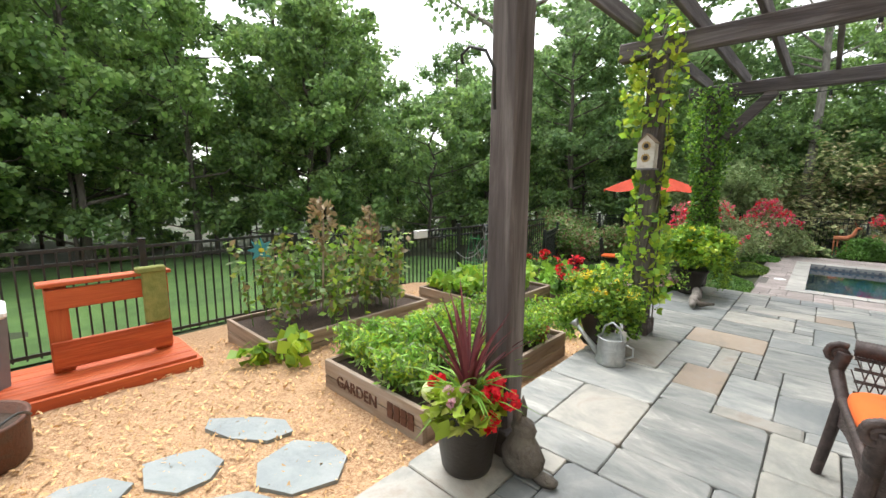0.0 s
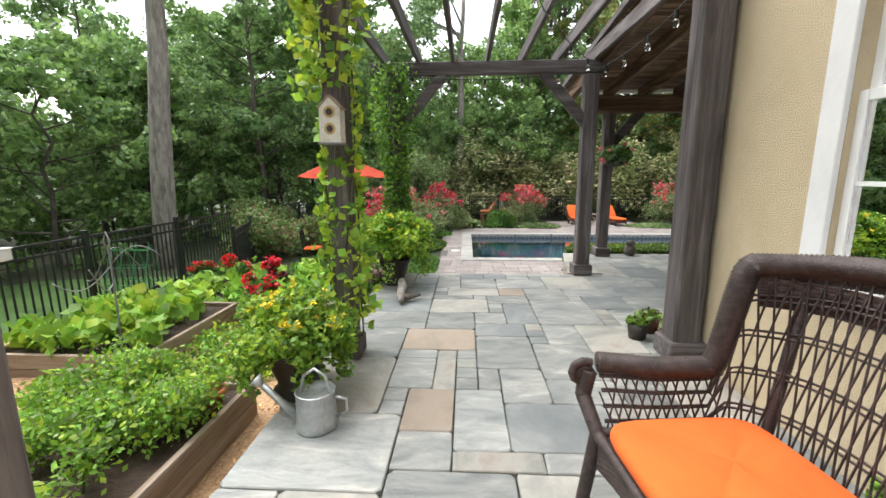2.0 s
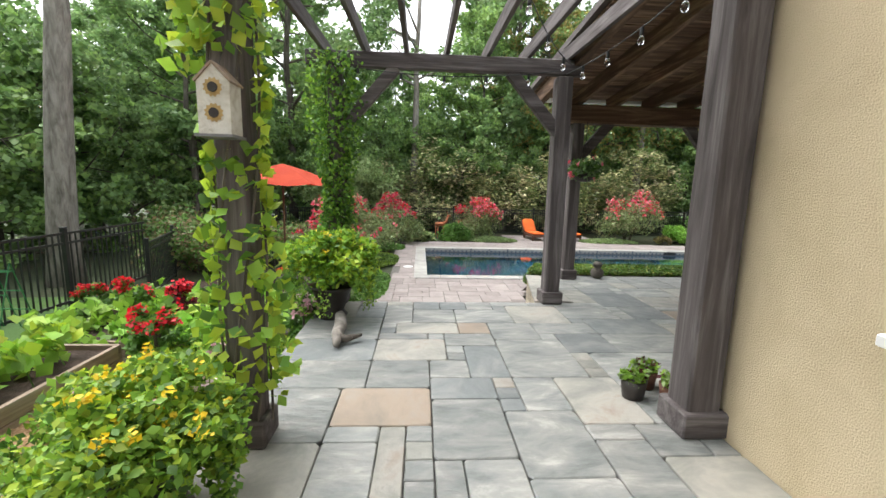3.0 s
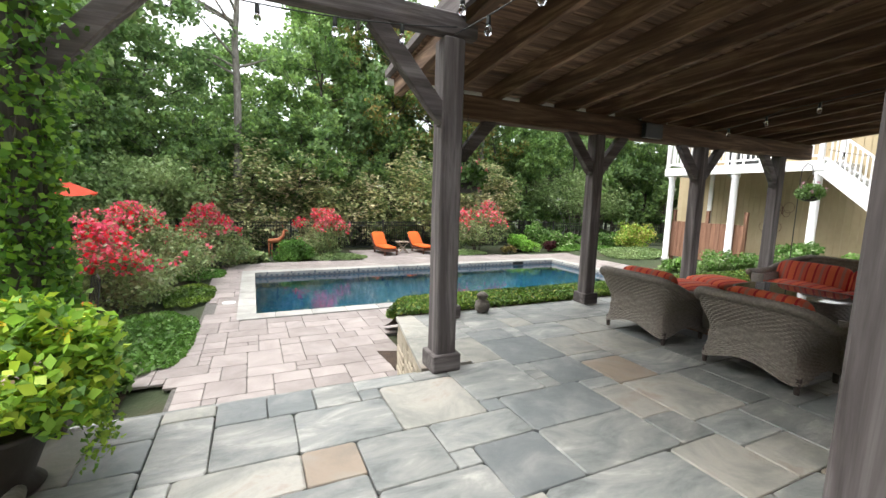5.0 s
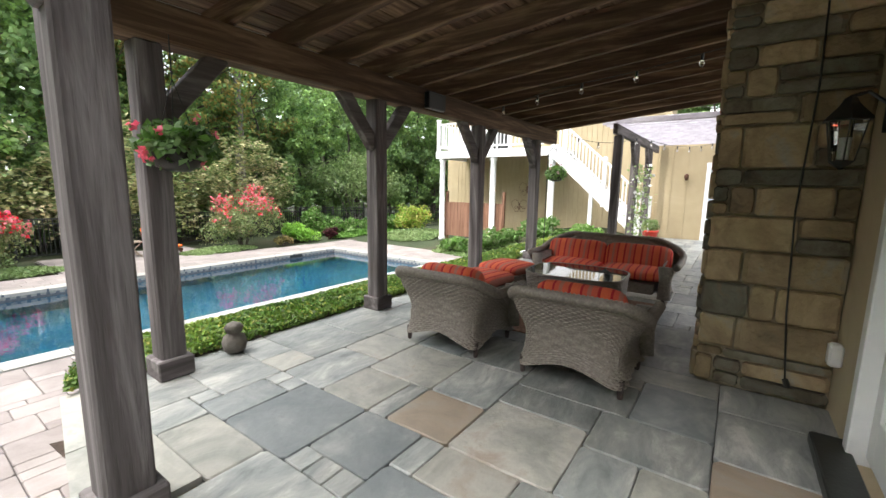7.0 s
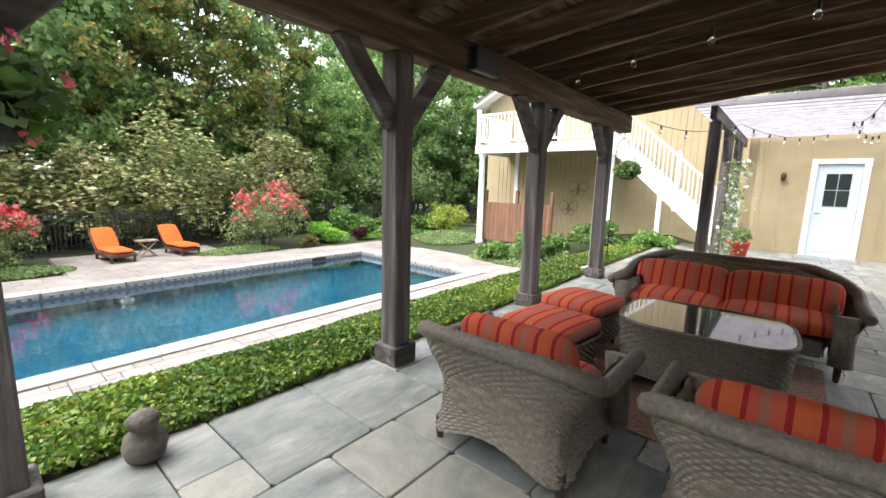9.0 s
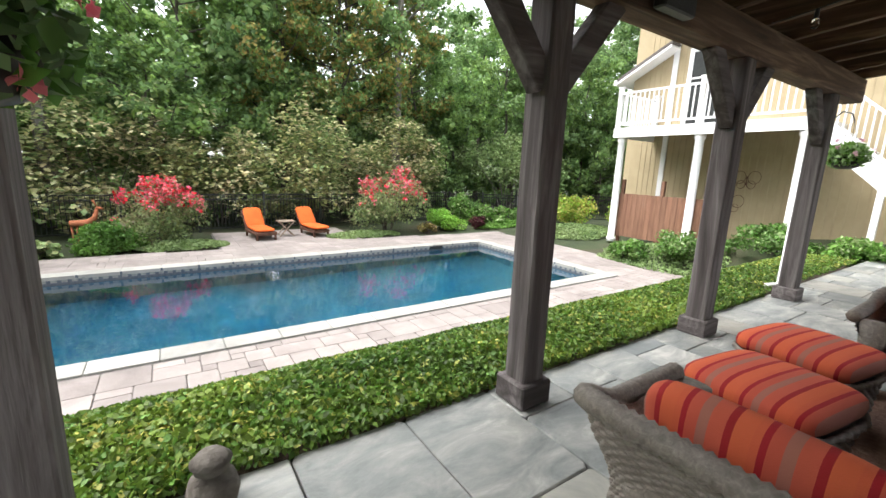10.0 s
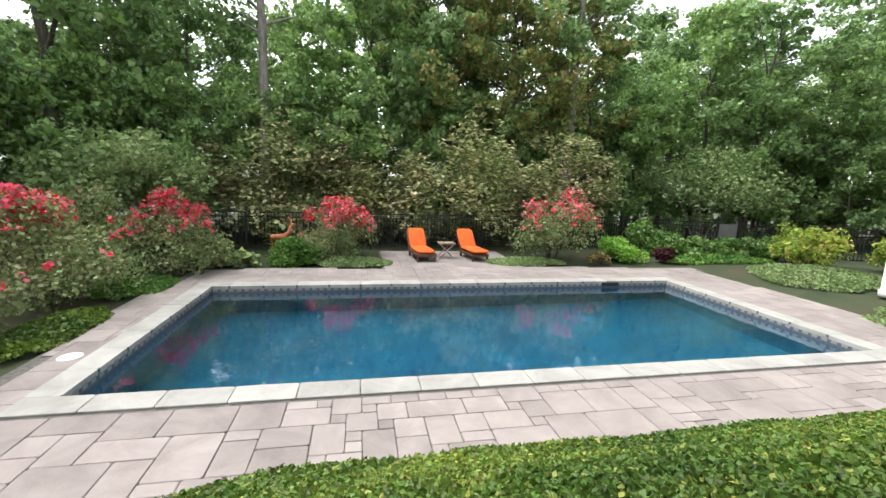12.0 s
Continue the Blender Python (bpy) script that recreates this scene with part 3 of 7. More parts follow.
win = thing("window_1", (HX, (WY0 + WY1) / 2, WZ0), "white double-hung window with divided panes in the stucco wall", "window", kind="structure")
g = Geo()
for a in ((HX - 0.03, WY0 - 0.13, WZ0 - 0.02, HX, WY0, WZ1 + 0.13), (HX - 0.03, WY1, WZ0 - 0.02, HX, WY1 + 0.13, WZ1 + 0.13), (HX - 0.03, WY0, WZ1, HX, WY1, WZ1 + 0.13)):
    g.box(*a, 0.004)
wpart("trim", g, M_WHITE, win)
wpart("sill", Geo().box(HX - 0.07, WY0 - 0.16, WZ0 - 0.07, HX + 0.1, WY1 + 0.16, WZ0 - 0.021, 0.006), M_WHITE, win)
MID = (WZ0 + WZ1) / 2
for z0_, z1_, xo in ((WZ0, MID + 0.02, 0.03), (MID - 0.02, WZ1, 0.07)):
    g = Geo()
    X = HX + xo
    for a in ((X, WY0, z0_, X + 0.035, WY0 + 0.05, z1_), (X, WY1 - 0.05, z0_, X + 0.035, WY1, z1_), (X, WY0 + 0.05, z0_, X + 0.035, WY1 - 0.05, z0_ + 0.055), (X, WY0 + 0.05, z1_ - 0.05, X + 0.035, WY1 - 0.05, z1_)):
        g.box(*a, 0.003)
    for k in (1, 2):
        y = WY0 + 0.05 + (WY1 - WY0 - 0.1) * k / 3
        g.box(X + 0.004, y - 0.011, z0_ + 0.055, X + 0.03, y + 0.011, z1_ - 0.05)
    z = (z0_ + z1_) / 2
    g.box(X + 0.006, WY0 + 0.05, z - 0.011, X + 0.029, WY1 - 0.05, z + 0.011)
    wpart("sash", g, M_WHITE, win)
    wpart("pane", Geo().box(X + 0.014, WY0 + 0.04, z0_ + 0.04, X + 0.019, WY1 - 0.04, z1_ - 0.04), M_GLASS, win)

doors = thing("french_door", ((DX0 + DX1) / 2, HY, 0.02), "white glazed double door with a black threshold on the patio", "door", kind="structure")
g = Geo()
for a in ((DX0 - 0.0, HY - 0.2, 0.02, DX0 + 0.09, HY + 0.03, DZ), (DX1 - 0.09, HY - 0.2, 0.02, DX1 + 0.0, HY + 0.03, DZ), (DX0 + 0.09, HY - 0.2, DZ - 0.08, DX1 - 0.09, HY + 0.03, DZ)):
    g.box(*a, 0.004)
wpart("frame", g, M_WHITE, doors)
wpart("threshold", Geo().box(DX0 - 0.05, HY + 0.0, 0.0, DX1 + 0.07, HY + 0.16, 0.07, 0.008), M_BLACK, doors, "black threshold")
mid = (DX0 + DX1) / 2
for a, b in ((DX0 + 0.095, mid - 0.003), (mid + 0.003, DX1 - 0.095)):
    g = Geo()
    for q in ((a, HY - 0.09, 0.075, a + 0.11, HY - 0.045, DZ - 0.085), (b - 0.11, HY - 0.09, 0.075, b, HY - 0.045, DZ - 0.085), (a + 0.11, HY - 0.09, 0.075, b - 0.11, HY - 0.045, 0.32), (a + 0.11, HY - 0.09, DZ - 0.2, b - 0.11, HY - 0.045, DZ - 0.085)):
        g.box(*q, 0.004)
    for k in range(1, 5):
        z = 0.32 + (DZ - 0.52) * k / 5
        g.box(a + 0.11, HY - 0.082, z - 0.01, b - 0.11, HY - 0.053, z + 0.01)
    g.box((a + b) / 2 - 0.01, HY - 0.08, 0.32, (a + b) / 2 + 0.01, HY - 0.055, DZ - 0.2)
    leaf = wpart("door_leaf", g, M_WHITE, doors)
    part("pane", local(doors, Geo().box(a + 0.1, HY - 0.07, 0.3, b - 0.1, HY - 0.065, DZ - 0.19)), M_GLASS, leaf)
g = Geo().tube([(mid + 0.06, HY - 0.045, 1.02), (mid + 0.06, HY - 0.0, 1.02), (mid + 0.17, HY - 0.0, 1.02)], 0.009)
wpart("handle", g, M_BLACK, doors, "black lever handle")

# ---- chimney ----
CX0, CX1, CY0, CY1 = 4.92, 6.32, HY, 5.5
chimney = thing("chimney", ((CX0 + CX1) / 2, (CY0 + CY1) / 2, 0), "tan and brown fieldstone chimney breast against the stucco wall", "chimney", kind="structure")
wpart("core", Geo().box(CX0 + 0.02, CY0 - 0.02, -0.02, CX1 - 0.02, CY1 - 0.02, 5.2), M_MORTAR, chimney, "sandy mortar core")


def masonry(parent, rng, origin, along, out, length, height, name="stone", h0=0.06, h1=0.29, material=None):
    """Courses of rough blocks on a face: origin at its low corner, along and out unit vectors."""
    o, al, ou = Vector(origin), Vector(along), Vector(out)
    z = 0.0
    while z < height - 0.03:
        h = min(rng.uniform(h0, h1), height - z)
        if height - z - h < 0.05:
            h = height - z
        x = 0.0
        while x < length - 0.02:
            w = rng.uniform(0.10, 0.62)
            if length - x - w < 0.1:
                w = length - x
            stack = [(z, h)] if h < 0.15 or rng.random() < 0.55 else [(z, h * 0.45), (z + h * 0.45, h * 0.55)]
            for zz, hh in stack:
                j = lambda s=0.008: rng.uniform(-s, s)
                d = rng.uniform(0.0, 0.018)
                a, b, c, e = x + 0.007, x + w - 0.007, zz + 0.007, zz + hh - 0.007
                ring = [(a + 0.015, c + j(0.004)), ((a + b) / 2, c + j()), (b - 0.015, c + j(0.004)), (b, c + 0.015), (b + j(), (c + e) / 2), (b, e - 0.015), (b - 0.015, e + j(0.004)), ((a + b) / 2, e + j()), (a + 0.015, e + j(0.004)), (a, e - 0.015), (a + j(), (c + e) / 2), (a, c + 0.015)]
                mx, mz = (a + b) / 2, (c + e) / 2
                base = o + al * mx + Vector((0, 0, mz))
                vs = []
                for k, dd in ((1.0, -0.02), (1.0, d), (0.9, d + 0.012)):
                    vs += [al * ((px - mx) * k) + Vector((0, 0, (pz - mz) * k)) + ou * dd for px, pz in ring]
                n = 12
                fs = [tuple(range(2 * n, 3 * n))] + [(q * n + i, q * n + (i + 1) % n, (q + 1) * n + (i + 1) % n, (q + 1) * n + i) for q in (0, 1) for i in range(n)]
                ob = part(name, Geo().add(vs, fs), material or (M_STONED if rng.random() < 0.3 + 0.3 * (hh < 0.12) else M_STONE), parent)
                ob.location = base - parent.location
            x += w
        z += h


rs = random.Random(5)
masonry(chimney, rs, (CX0, CY0, 0), (0, 1, 0), (-1, 0, 0), CY1 - CY0, 3.25)
masonry(chimney, rs, (CX0, CY1, 0), (1, 0, 0), (0, 1, 0), CX1 - CX0, 3.2)
masonry(wall, rs, (1.715, 7.34, -0.88), (0.1736, 0.9848, 0), (-0.9848, 0.1736, 0), 1.55, 0.84, h0=0.1, h1=0.24, material=M_STONEP)
masonry(wall, rs, (2.0, PY2 - 0.01, -0.88), (1, 0, 0), (0, 1, 0), 0.34, 0.84, h0=0.1, h1=0.24, material=M_STONEP)
for poly in (((1.67, 7.345), (2.146, 7.345), (2.146, 8.08), (1.80, 8.08)), ((1.802, 8.088), (2.146, 8.088), (2.146, 8.86), (1.945, 8.86))):
    wpart("cap_stone", Geo().prism(poly, -0.035, 0.002), M_BLUEB, wall, "pale bluestone cap")

# ---- porch ----
BZ = 2.34
porch = thing("porch", (5.0, 8.65, 0), "heavy weathered-timber porch roof over the patio", "porch", kind="structure")
ROOF0, SLOPE = 2.62, 0.10  # rafter underside at y = 8.65 and its rise towards the house
X_END = 10.0


def brace(g, p, q, w=0.1, d=0.14):
    g.beam(p, q, w, d, 0.008)


def post(parent, x, y, top, w=0.18, plinth=0.0, material=None):
    z0 = 0.0
    wpart("post", Geo().beam((x, y, z0), (x, y, top), w, w, 0.012), material or GREYWOOD[2], parent, "weathered grey square timber post")
    wpart("plinth", Geo().box(x - w / 2 - 0.035, y - w / 2 - 0.035, 0, x + w / 2 + 0.035, y + w / 2 + 0.035, 0.15, 0.01), GREYWOOD[0], parent, "boxed timber base of the post")


for x in (2.54, 4.73, 6.93, 9.12):
    post(porch, x, 8.68, BZ, 0.17)
    for s in (-1, 1):
        if x < 3 and s < 0 or x > 9 and s > 0:
            continue
        g = Geo()
        brace(g, (x + s * 0.05, 8.68, BZ - 0.5), (x + s * 0.5, 8.68, BZ + 0.03))
        wpart("brace", g, GREYWOOD[0], porch)
post(porch, 1.84, 7.33, 2.64, 0.18)
post(porch, 1.875, 4.67, 3.0, 0.2)
wpart("beam", Geo().beam((2.3, 8.68, BZ + 0.13), (X_END, 8.68, BZ + 0.13), 0.2, 0.26, 0.01), DARKWOOD[0], porch, "long beam on the pool side")
zr = lambda y: ROOF0 + (8.65 - y) * SLOPE
k = 0
x = 1.98
while x <= X_END + 0.01:
    g = Geo().beam((x, 9.02, zr(9.02) + 0.09), (x, HY + 0.02, zr(HY) + 0.09), 0.065 if k else 0.1, 0.19, 0.006)
    wpart("rafter", g, DARKWOOD[1], porch)
    x += 0.573
    k += 1
g = Geo()
rb = random.Random(3)
y = HY + 0.02
while y < 8.95:
    w = 0.14
    x = 1.9
    while x < X_END + 0.05:
        L = min(rb.uniform(1.2, 3.0), X_END + 0.06 - x)
        L = max(L, 0.05)
        ym = y + w / 2
        g.beam((x + 0.002, ym, zr(ym) + 0.20 + rb.uniform(-0.004, 0.004)), (x + L - 0.002, ym, zr(ym) + 0.20), w - 0.008, 0.025, 0.0, up=(0, SLOPE, 1))
        x += L
    y += w
part("ceiling", g, DARKWOOD[0], kind="structure", label="dark brown sheathing boards above the rafters")
part("roof", Geo().beam((5.95, 9.12, zr(9.12) + 0.26), (5.95, HY, zr(HY) + 0.26), 8.2, 0.07), M_ROOF, kind="structure", label="shallow shingled porch roof")
gut = [(0.06 * math.cos(a), 0.06 * math.sin(a)) for a in np.linspace(math.pi, 2 * math.pi, 9)]
gut += [(0.056 * math.cos(a), 0.056 * math.sin(a)) for a in np.linspace(2 * math.pi, math.pi, 9)]
GY, GZ0, n = 9.10, zr(9.15) + 0.20, len(gut)
g = Geo().add([(x, GY + a, GZ0 + b) for x in (1.86, X_END + 0.08) for a, b in gut], [tuple(range(n)), tuple(range(2 * n - 1, n - 1, -1))] + [(i, (i + 1) % n, n + (i + 1) % n, n + i) for i in range(n)])
wpart("gutter", g, M_WHITE, porch, "white half-round gutter along the eave")
wpart("gutter_elbow", Geo().tube([(9.25, GY, GZ0 - 0.05), (9.25, GY, GZ0 - 0.13), (9.25, 8.95, GZ0 - 0.22), (9.25, 8.82, GZ0 - 0.25), (9.25, 8.8, GZ0 - 0.32)], 0.04, 10), M_WHITE, porch, "white gutter elbow", True)
wpart("speaker_box", Geo().box(5.45, 8.50, BZ + 0.02, 5.8, 8.58, BZ + 0.22, 0.01), M_BLACK, porch, "dark wooden box on the beam")

# ---- pergola over the walk ----
perg = thing("pergola", (0.5, 4.6, 0), "weathered grey timber pergola over the bluestone walk", "pergola", kind="structure")
PB = {2.14: 2.60, 4.6: 2.60, 7.3: 2.65}
for y, x in ((2.14, -0.63), (4.6, -0.68), (7.3, -0.72)):
    post(perg, x, y, PB[y], 0.155)
for y, z in PB.items():
    wpart("beam", Geo().beam((-1.04, y, z + 0.085), (2.04 if y > 7 else 1.97, y, z + 0.085), 0.1, 0.17, 0.012), GREYWOOD[0], perg)
for k in range(8):
    x = -0.86 + 0.455 * k
    if x > 1.95:
        break
    wpart("rafter", Geo().beam((x, 1.6, 2.84), (x, 7.72, 2.90), 0.045, 0.15, 0.006), GREYWOOD[1], perg)
for y, z in PB.items():
    for x, s in ((-0.68, 1), (1.84, -1)):
        if y < 7:
            continue
        g = Geo()
        brace(g, (x + s * 0.05, y, z - 0.62), (x + s * 0.62, y, z + 0.02), 0.09, 0.13)
        wpart("brace", g, GREYWOOD[0], perg)

# ---- trees ----
def tree_meshes(seed, tall, spread, leafsize, count, mats, shares, bark, lean=0.0, first=0.35, dia=0.34):
    """Trunk with limbs, and a crown of leaf clumps."""
    r = np.random.default_rng(seed)
    g = Geo()
    h = tall
    top = np.array([lean * h, 0.3 * lean * h, h])
    pts = [np.array([0, 0, -0.6])]
    for k in range(1, 9):
        t = k / 8
        pts.append(top * t + np.array([r.normal() * 0.12, r.normal() * 0.12, 0]) * t * 2)
    rad = [dia / 2 * (1.25 if k == 0 else 1) * (1 - 0.85 * (k / 8) ** 1.1) + 0.015 for k in range(9)]
    g.tube(pts, rad, 9)
    centres = []
    limbs = 17
    for k in range(limbs):
        t = first + (1 - first) * (k + r.uniform(0, 1)) / limbs
        i = min(7, int(t * 8))
        base = pts[i] + (pts[i + 1] - pts[i]) * (t * 8 - i)
        az = k * 2.4 + r.uniform(-0.5, 0.5)
        L = spread * (0.5 + 0.6 * math.sin(math.pi * min(1, (t - first) / (1 - first) * 0.75 + 0.25))) * r.uniform(0.7, 1.1)
        rise = r.uniform(0.15, 0.7)
        mid = base + np.array([math.cos(az) * L * 0.5, math.sin(az) * L * 0.5, L * rise * 0.35])
        end = base + np.array([math.cos(az) * L, math.sin(az) * L, L * rise])
        g.tube([base, mid + r.normal(size=3) * 0.1, end], [rad[i] * 0.42 + 0.01, rad[i] * 0.25 + 0.008, 0.012], 5, False)
        for q in range(8):
            c = mid + (end - mid) * r.uniform(0.1, 1.15) + r.normal(size=3) * np.array([0.45, 0.45, 0.3]) * spread * 0.28
            centres.append((c, r.uniform(0.3, 0.7) * spread * 0.34))
            if q < 2:
                g.tube([mid + (end - mid) * 0.4, c], [0.02, 0.006], 4, False)
    for q in range(5):
        centres.append((top + r.normal(size=3) * 0.4, spread * 0.25))
    per = max(6, count // len(centres))
    P = np.concatenate([blob(r, c, s, per, 0.62, 0.35) for c, s in centres])
    return g.mesh("trunk", bark, True), leafmesh("crown", leaves(P, leafsize, 0.5, 1.0, 1.4, r), mats, shares, r)


def plant(name, label, category, group, trunk, crown, m):
    t = thing(name, (0, 0, 0), label, category, group)
    if trunk:
        part("trunk", trunk, None, t)
    part("crown", crown, None, t)
    t.matrix_basis = m
    return t


KINDS = []
for seed, tall, spread, size, count, mats, shares, bark, first_, dia in (
        (1, 13.5, 4.0, 0.19, 12000, [L_OAK, L_MAPLE], [0.85, 0.15], M_BARK, 0.22, 0.36),
        (2, 15.5, 3.9, 0.20, 12000, [L_OAK, L_PALE], [0.8, 0.2], M_BARK, 0.28, 0.42),
        (3, 11.0, 3.6, 0.17, 13000, [L_MAPLE, L_OAK], [0.75, 0.25], M_BARK, 0.18, 0.26),
        (4, 14.0, 3.6, 0.17, 11000, [L_AUTUMN, L_MAPLE, L_OAK], [0.45, 0.35, 0.2], M_BARK, 0.30, 0.38),
        (5, 6.8, 3.0, 0.18, 7500, [L_OAK, L_MAPLE], [0.6, 0.4], M_BARK, 0.03, 0.16)):
    tr, cr = tree_meshes(seed, tall, spread, size, count, mats, shares, bark, 0.015 * (seed - 3), first_, dia)
    KINDS.append((tr, cr))
LABELS = ["tall green oak in the wood behind the garden", "tall slender broadleaf tree in the wood", "full-crowned green maple at the wood's edge", "tall tree with leaves turning brown and yellow", "low leafy understory tree at the wood's edge"]
made = {}


def put_tree(kind, x, y, scale=1.0, turn=0.0):
    z = ground_z(x, y)
    m = pose(x, y, z, 0, 0, turn) @ Matrix.Diagonal((scale, scale, scale * (1 + 0.1 * math.sin(turn)), 1))
    if kind in made:
        copy_thing(made[kind], m)
    else:
        made[kind] = plant("tree", LABELS[kind], "tree", "trees of the wood", *KINDS[kind], m)


rt = random.Random(11)
TREES = []
# ring of wood round the garden, three rows deep
for row, (grow, step) in enumerate(((0.0, 2.5), (4.5, 3.0), (10.0, 4.2))):
    line = [(-15.5 - grow, -14), (-15.0 - grow, 4), (-11.5 - grow, 16), (-8 - grow, 24 + grow), (4, 27 + grow), (16, 27 + grow), (26 + grow, 24 + grow), (30 + grow, 14), (29 + grow, -6)]
    for (ax, ay), (bx, by) in zip(line, line[1:]):
        L = math.hypot(bx - ax, by - ay)
        n = int(L / step)
        for i in range(n):
            t = (i + rt.uniform(0.1, 0.9)) / n
            kind = rt.choice([0, 1, 2, 2, 4, 4] if row == 0 else [0, 1, 2, 1, 0])
            if row == 0 and ax < -11 and ay < 10:
                kind = 2
            if 8 < ax + (bx - ax) * t < 17 and row < 2 and ay > 20:
                kind = rt.choice([3, 2, 4, 3])
            TREES.append((kind, ax + (bx - ax) * t + rt.uniform(-1, 1), ay + (by - ay) * t + rt.uniform(-1, 1), rt.uniform(0.75, 1.05)))
# understory thicket that closes the view between the trunks
for off, step in ((-0.5, 2.3), (7.0, 3.6), (15.0, 4.5)):
    line = [(-16.5 - off, -14), (-16.0 - off, 4), (-12.5 - off, 15), (-9 - off, 23 + off), (4, 27.5 + off), (16, 27.5 + off), (27 + off, 23 + off), (30 + off, 12)]
    for (ax, ay), (bx, by) in zip(line, line[1:]):
        n = int(math.hypot(bx - ax, by - ay) / step)
        for i in range(n):
            t = (i + rt.uniform(0.2, 0.8)) / n
            TREES.append((4, ax + (bx - ax) * t + rt.uniform(-0.5, 0.5), ay + (by - ay) * t + rt.uniform(-0.5, 0.5), rt.uniform(0.7, 1.0)))
for i, (kind, x, y, s) in enumerate(TREES):
    bearing = math.degrees(math.atan2(-(x - 0.5), y - 0.3))
    if 39 < bearing < 55 and kind != 4:
        if math.hypot(x, y) < 24:
            continue
        s *= 0.62
    put_tree(kind, x, y, s, rt.uniform(0, 360))
# the wood goes on behind the nearer trees
rw = np.random.default_rng(77)
line = [(-26, -18), (-26, 5), (-22, 18), (-15, 33), (4, 37), (18, 37), (35, 32), (39, 14), (39, -8)]
C = []
for (ax, ay), (bx, by) in zip(line, line[1:]):
    n = int(math.hypot(bx - ax, by - ay) / 0.36)
    for i in range(n):
        t = rw.uniform()
        x, y = ax + (bx - ax) * t + rw.normal() * 1.3, ay + (by - ay) * t + rw.normal() * 1.3
        C.append((x, y, ground_z(x, y) + (12.5 + 3.0 * math.sin(x * 0.37) + 2.0 * math.sin(y * 0.43)) * rw.uniform(0, 1) ** 1.2))
P = np.concatenate([blob(rw, c, 1.25, 130, 0.7, 0.3) for c in C])
ob = part("far_woods", leafmesh("far_woods", leaves(P, 0.27, 0.5, 1.0, 1.4, rw), [L_OAK, L_MAPLE, L_PALE], [0.6, 0.3, 0.1], rw), None, kind="stuff")
tagged(ob, "dense dark green foliage of the wood farther back", "woods")
for x, y, k, q in ((10.2, 26.6, 3, 1.05), (13.5, 27.5, 3, 1.0), (6.0, 28.0, 1, 0.95)):
    put_tree(k, x, y, q, 40 * x)
# behind and beside the house, for the reflections
for x, y in ((-12, -16), (-4, -18), (4, -17), (-9, -11), (25, 6), (27, -2)):
    put_tree(0, x, y, 1.0, rt.uniform(0, 360))


def lone_trunk(x, y, dia, tall, lean, label):
    t = thing("tree", (x, y, ground_z(x, y)), label, "tree", "trees of the wood")
    r = np.random.default_rng(int(x * 10) % 97)
    g = Geo()
    pts = [(lean * k * tall / 8 + r.normal() * 0.03, r.normal() * 0.03, -0.3 + k * tall / 8) for k in range(9)]
    g.tube(pts, [dia / 2 * (1.3 if k == 0 else 1 - 0.07 * k) for k in range(9)], 12)
    C = []
    for k in range(9):
        a = r.uniform(0, 6.28)
        z = tall * r.uniform(0.6, 1)
        L = r.uniform(1.5, 3)
        e = np.array([lean * z + math.cos(a) * L, math.sin(a) * L, z + L * 0.5])
        g.tube([(lean * z, 0, z), e], [dia * 0.16, 0.02], 5, False)
        C += [e + r.normal(size=3) * 0.5 for _ in range(4)]
    part("trunk", g, M_BARKL, t, "pale mottled bark", True)
    P = np.concatenate([blob(r, c, 0.8, 90, 0.6, 0.3) for c in C])
    part("crown", leafmesh("crown", leaves(P, 0.16, 0.5, 1, 1.4, r), [L_OAK]), None, t)


lone_trunk(-8.0, 12.3, 0.62, 12.0, 0.08, "tall tree with a thick pale grey trunk beyond the fence")
lone_trunk(-0.2, 25.0, 0.45, 12.0, 0.02, "forked dark trunk rising behind the shrubs")
lone_trunk(12.4, 25.6, 0.55, 11.0, 0.02, "old tree with a leaning second stem behind the shrubs")


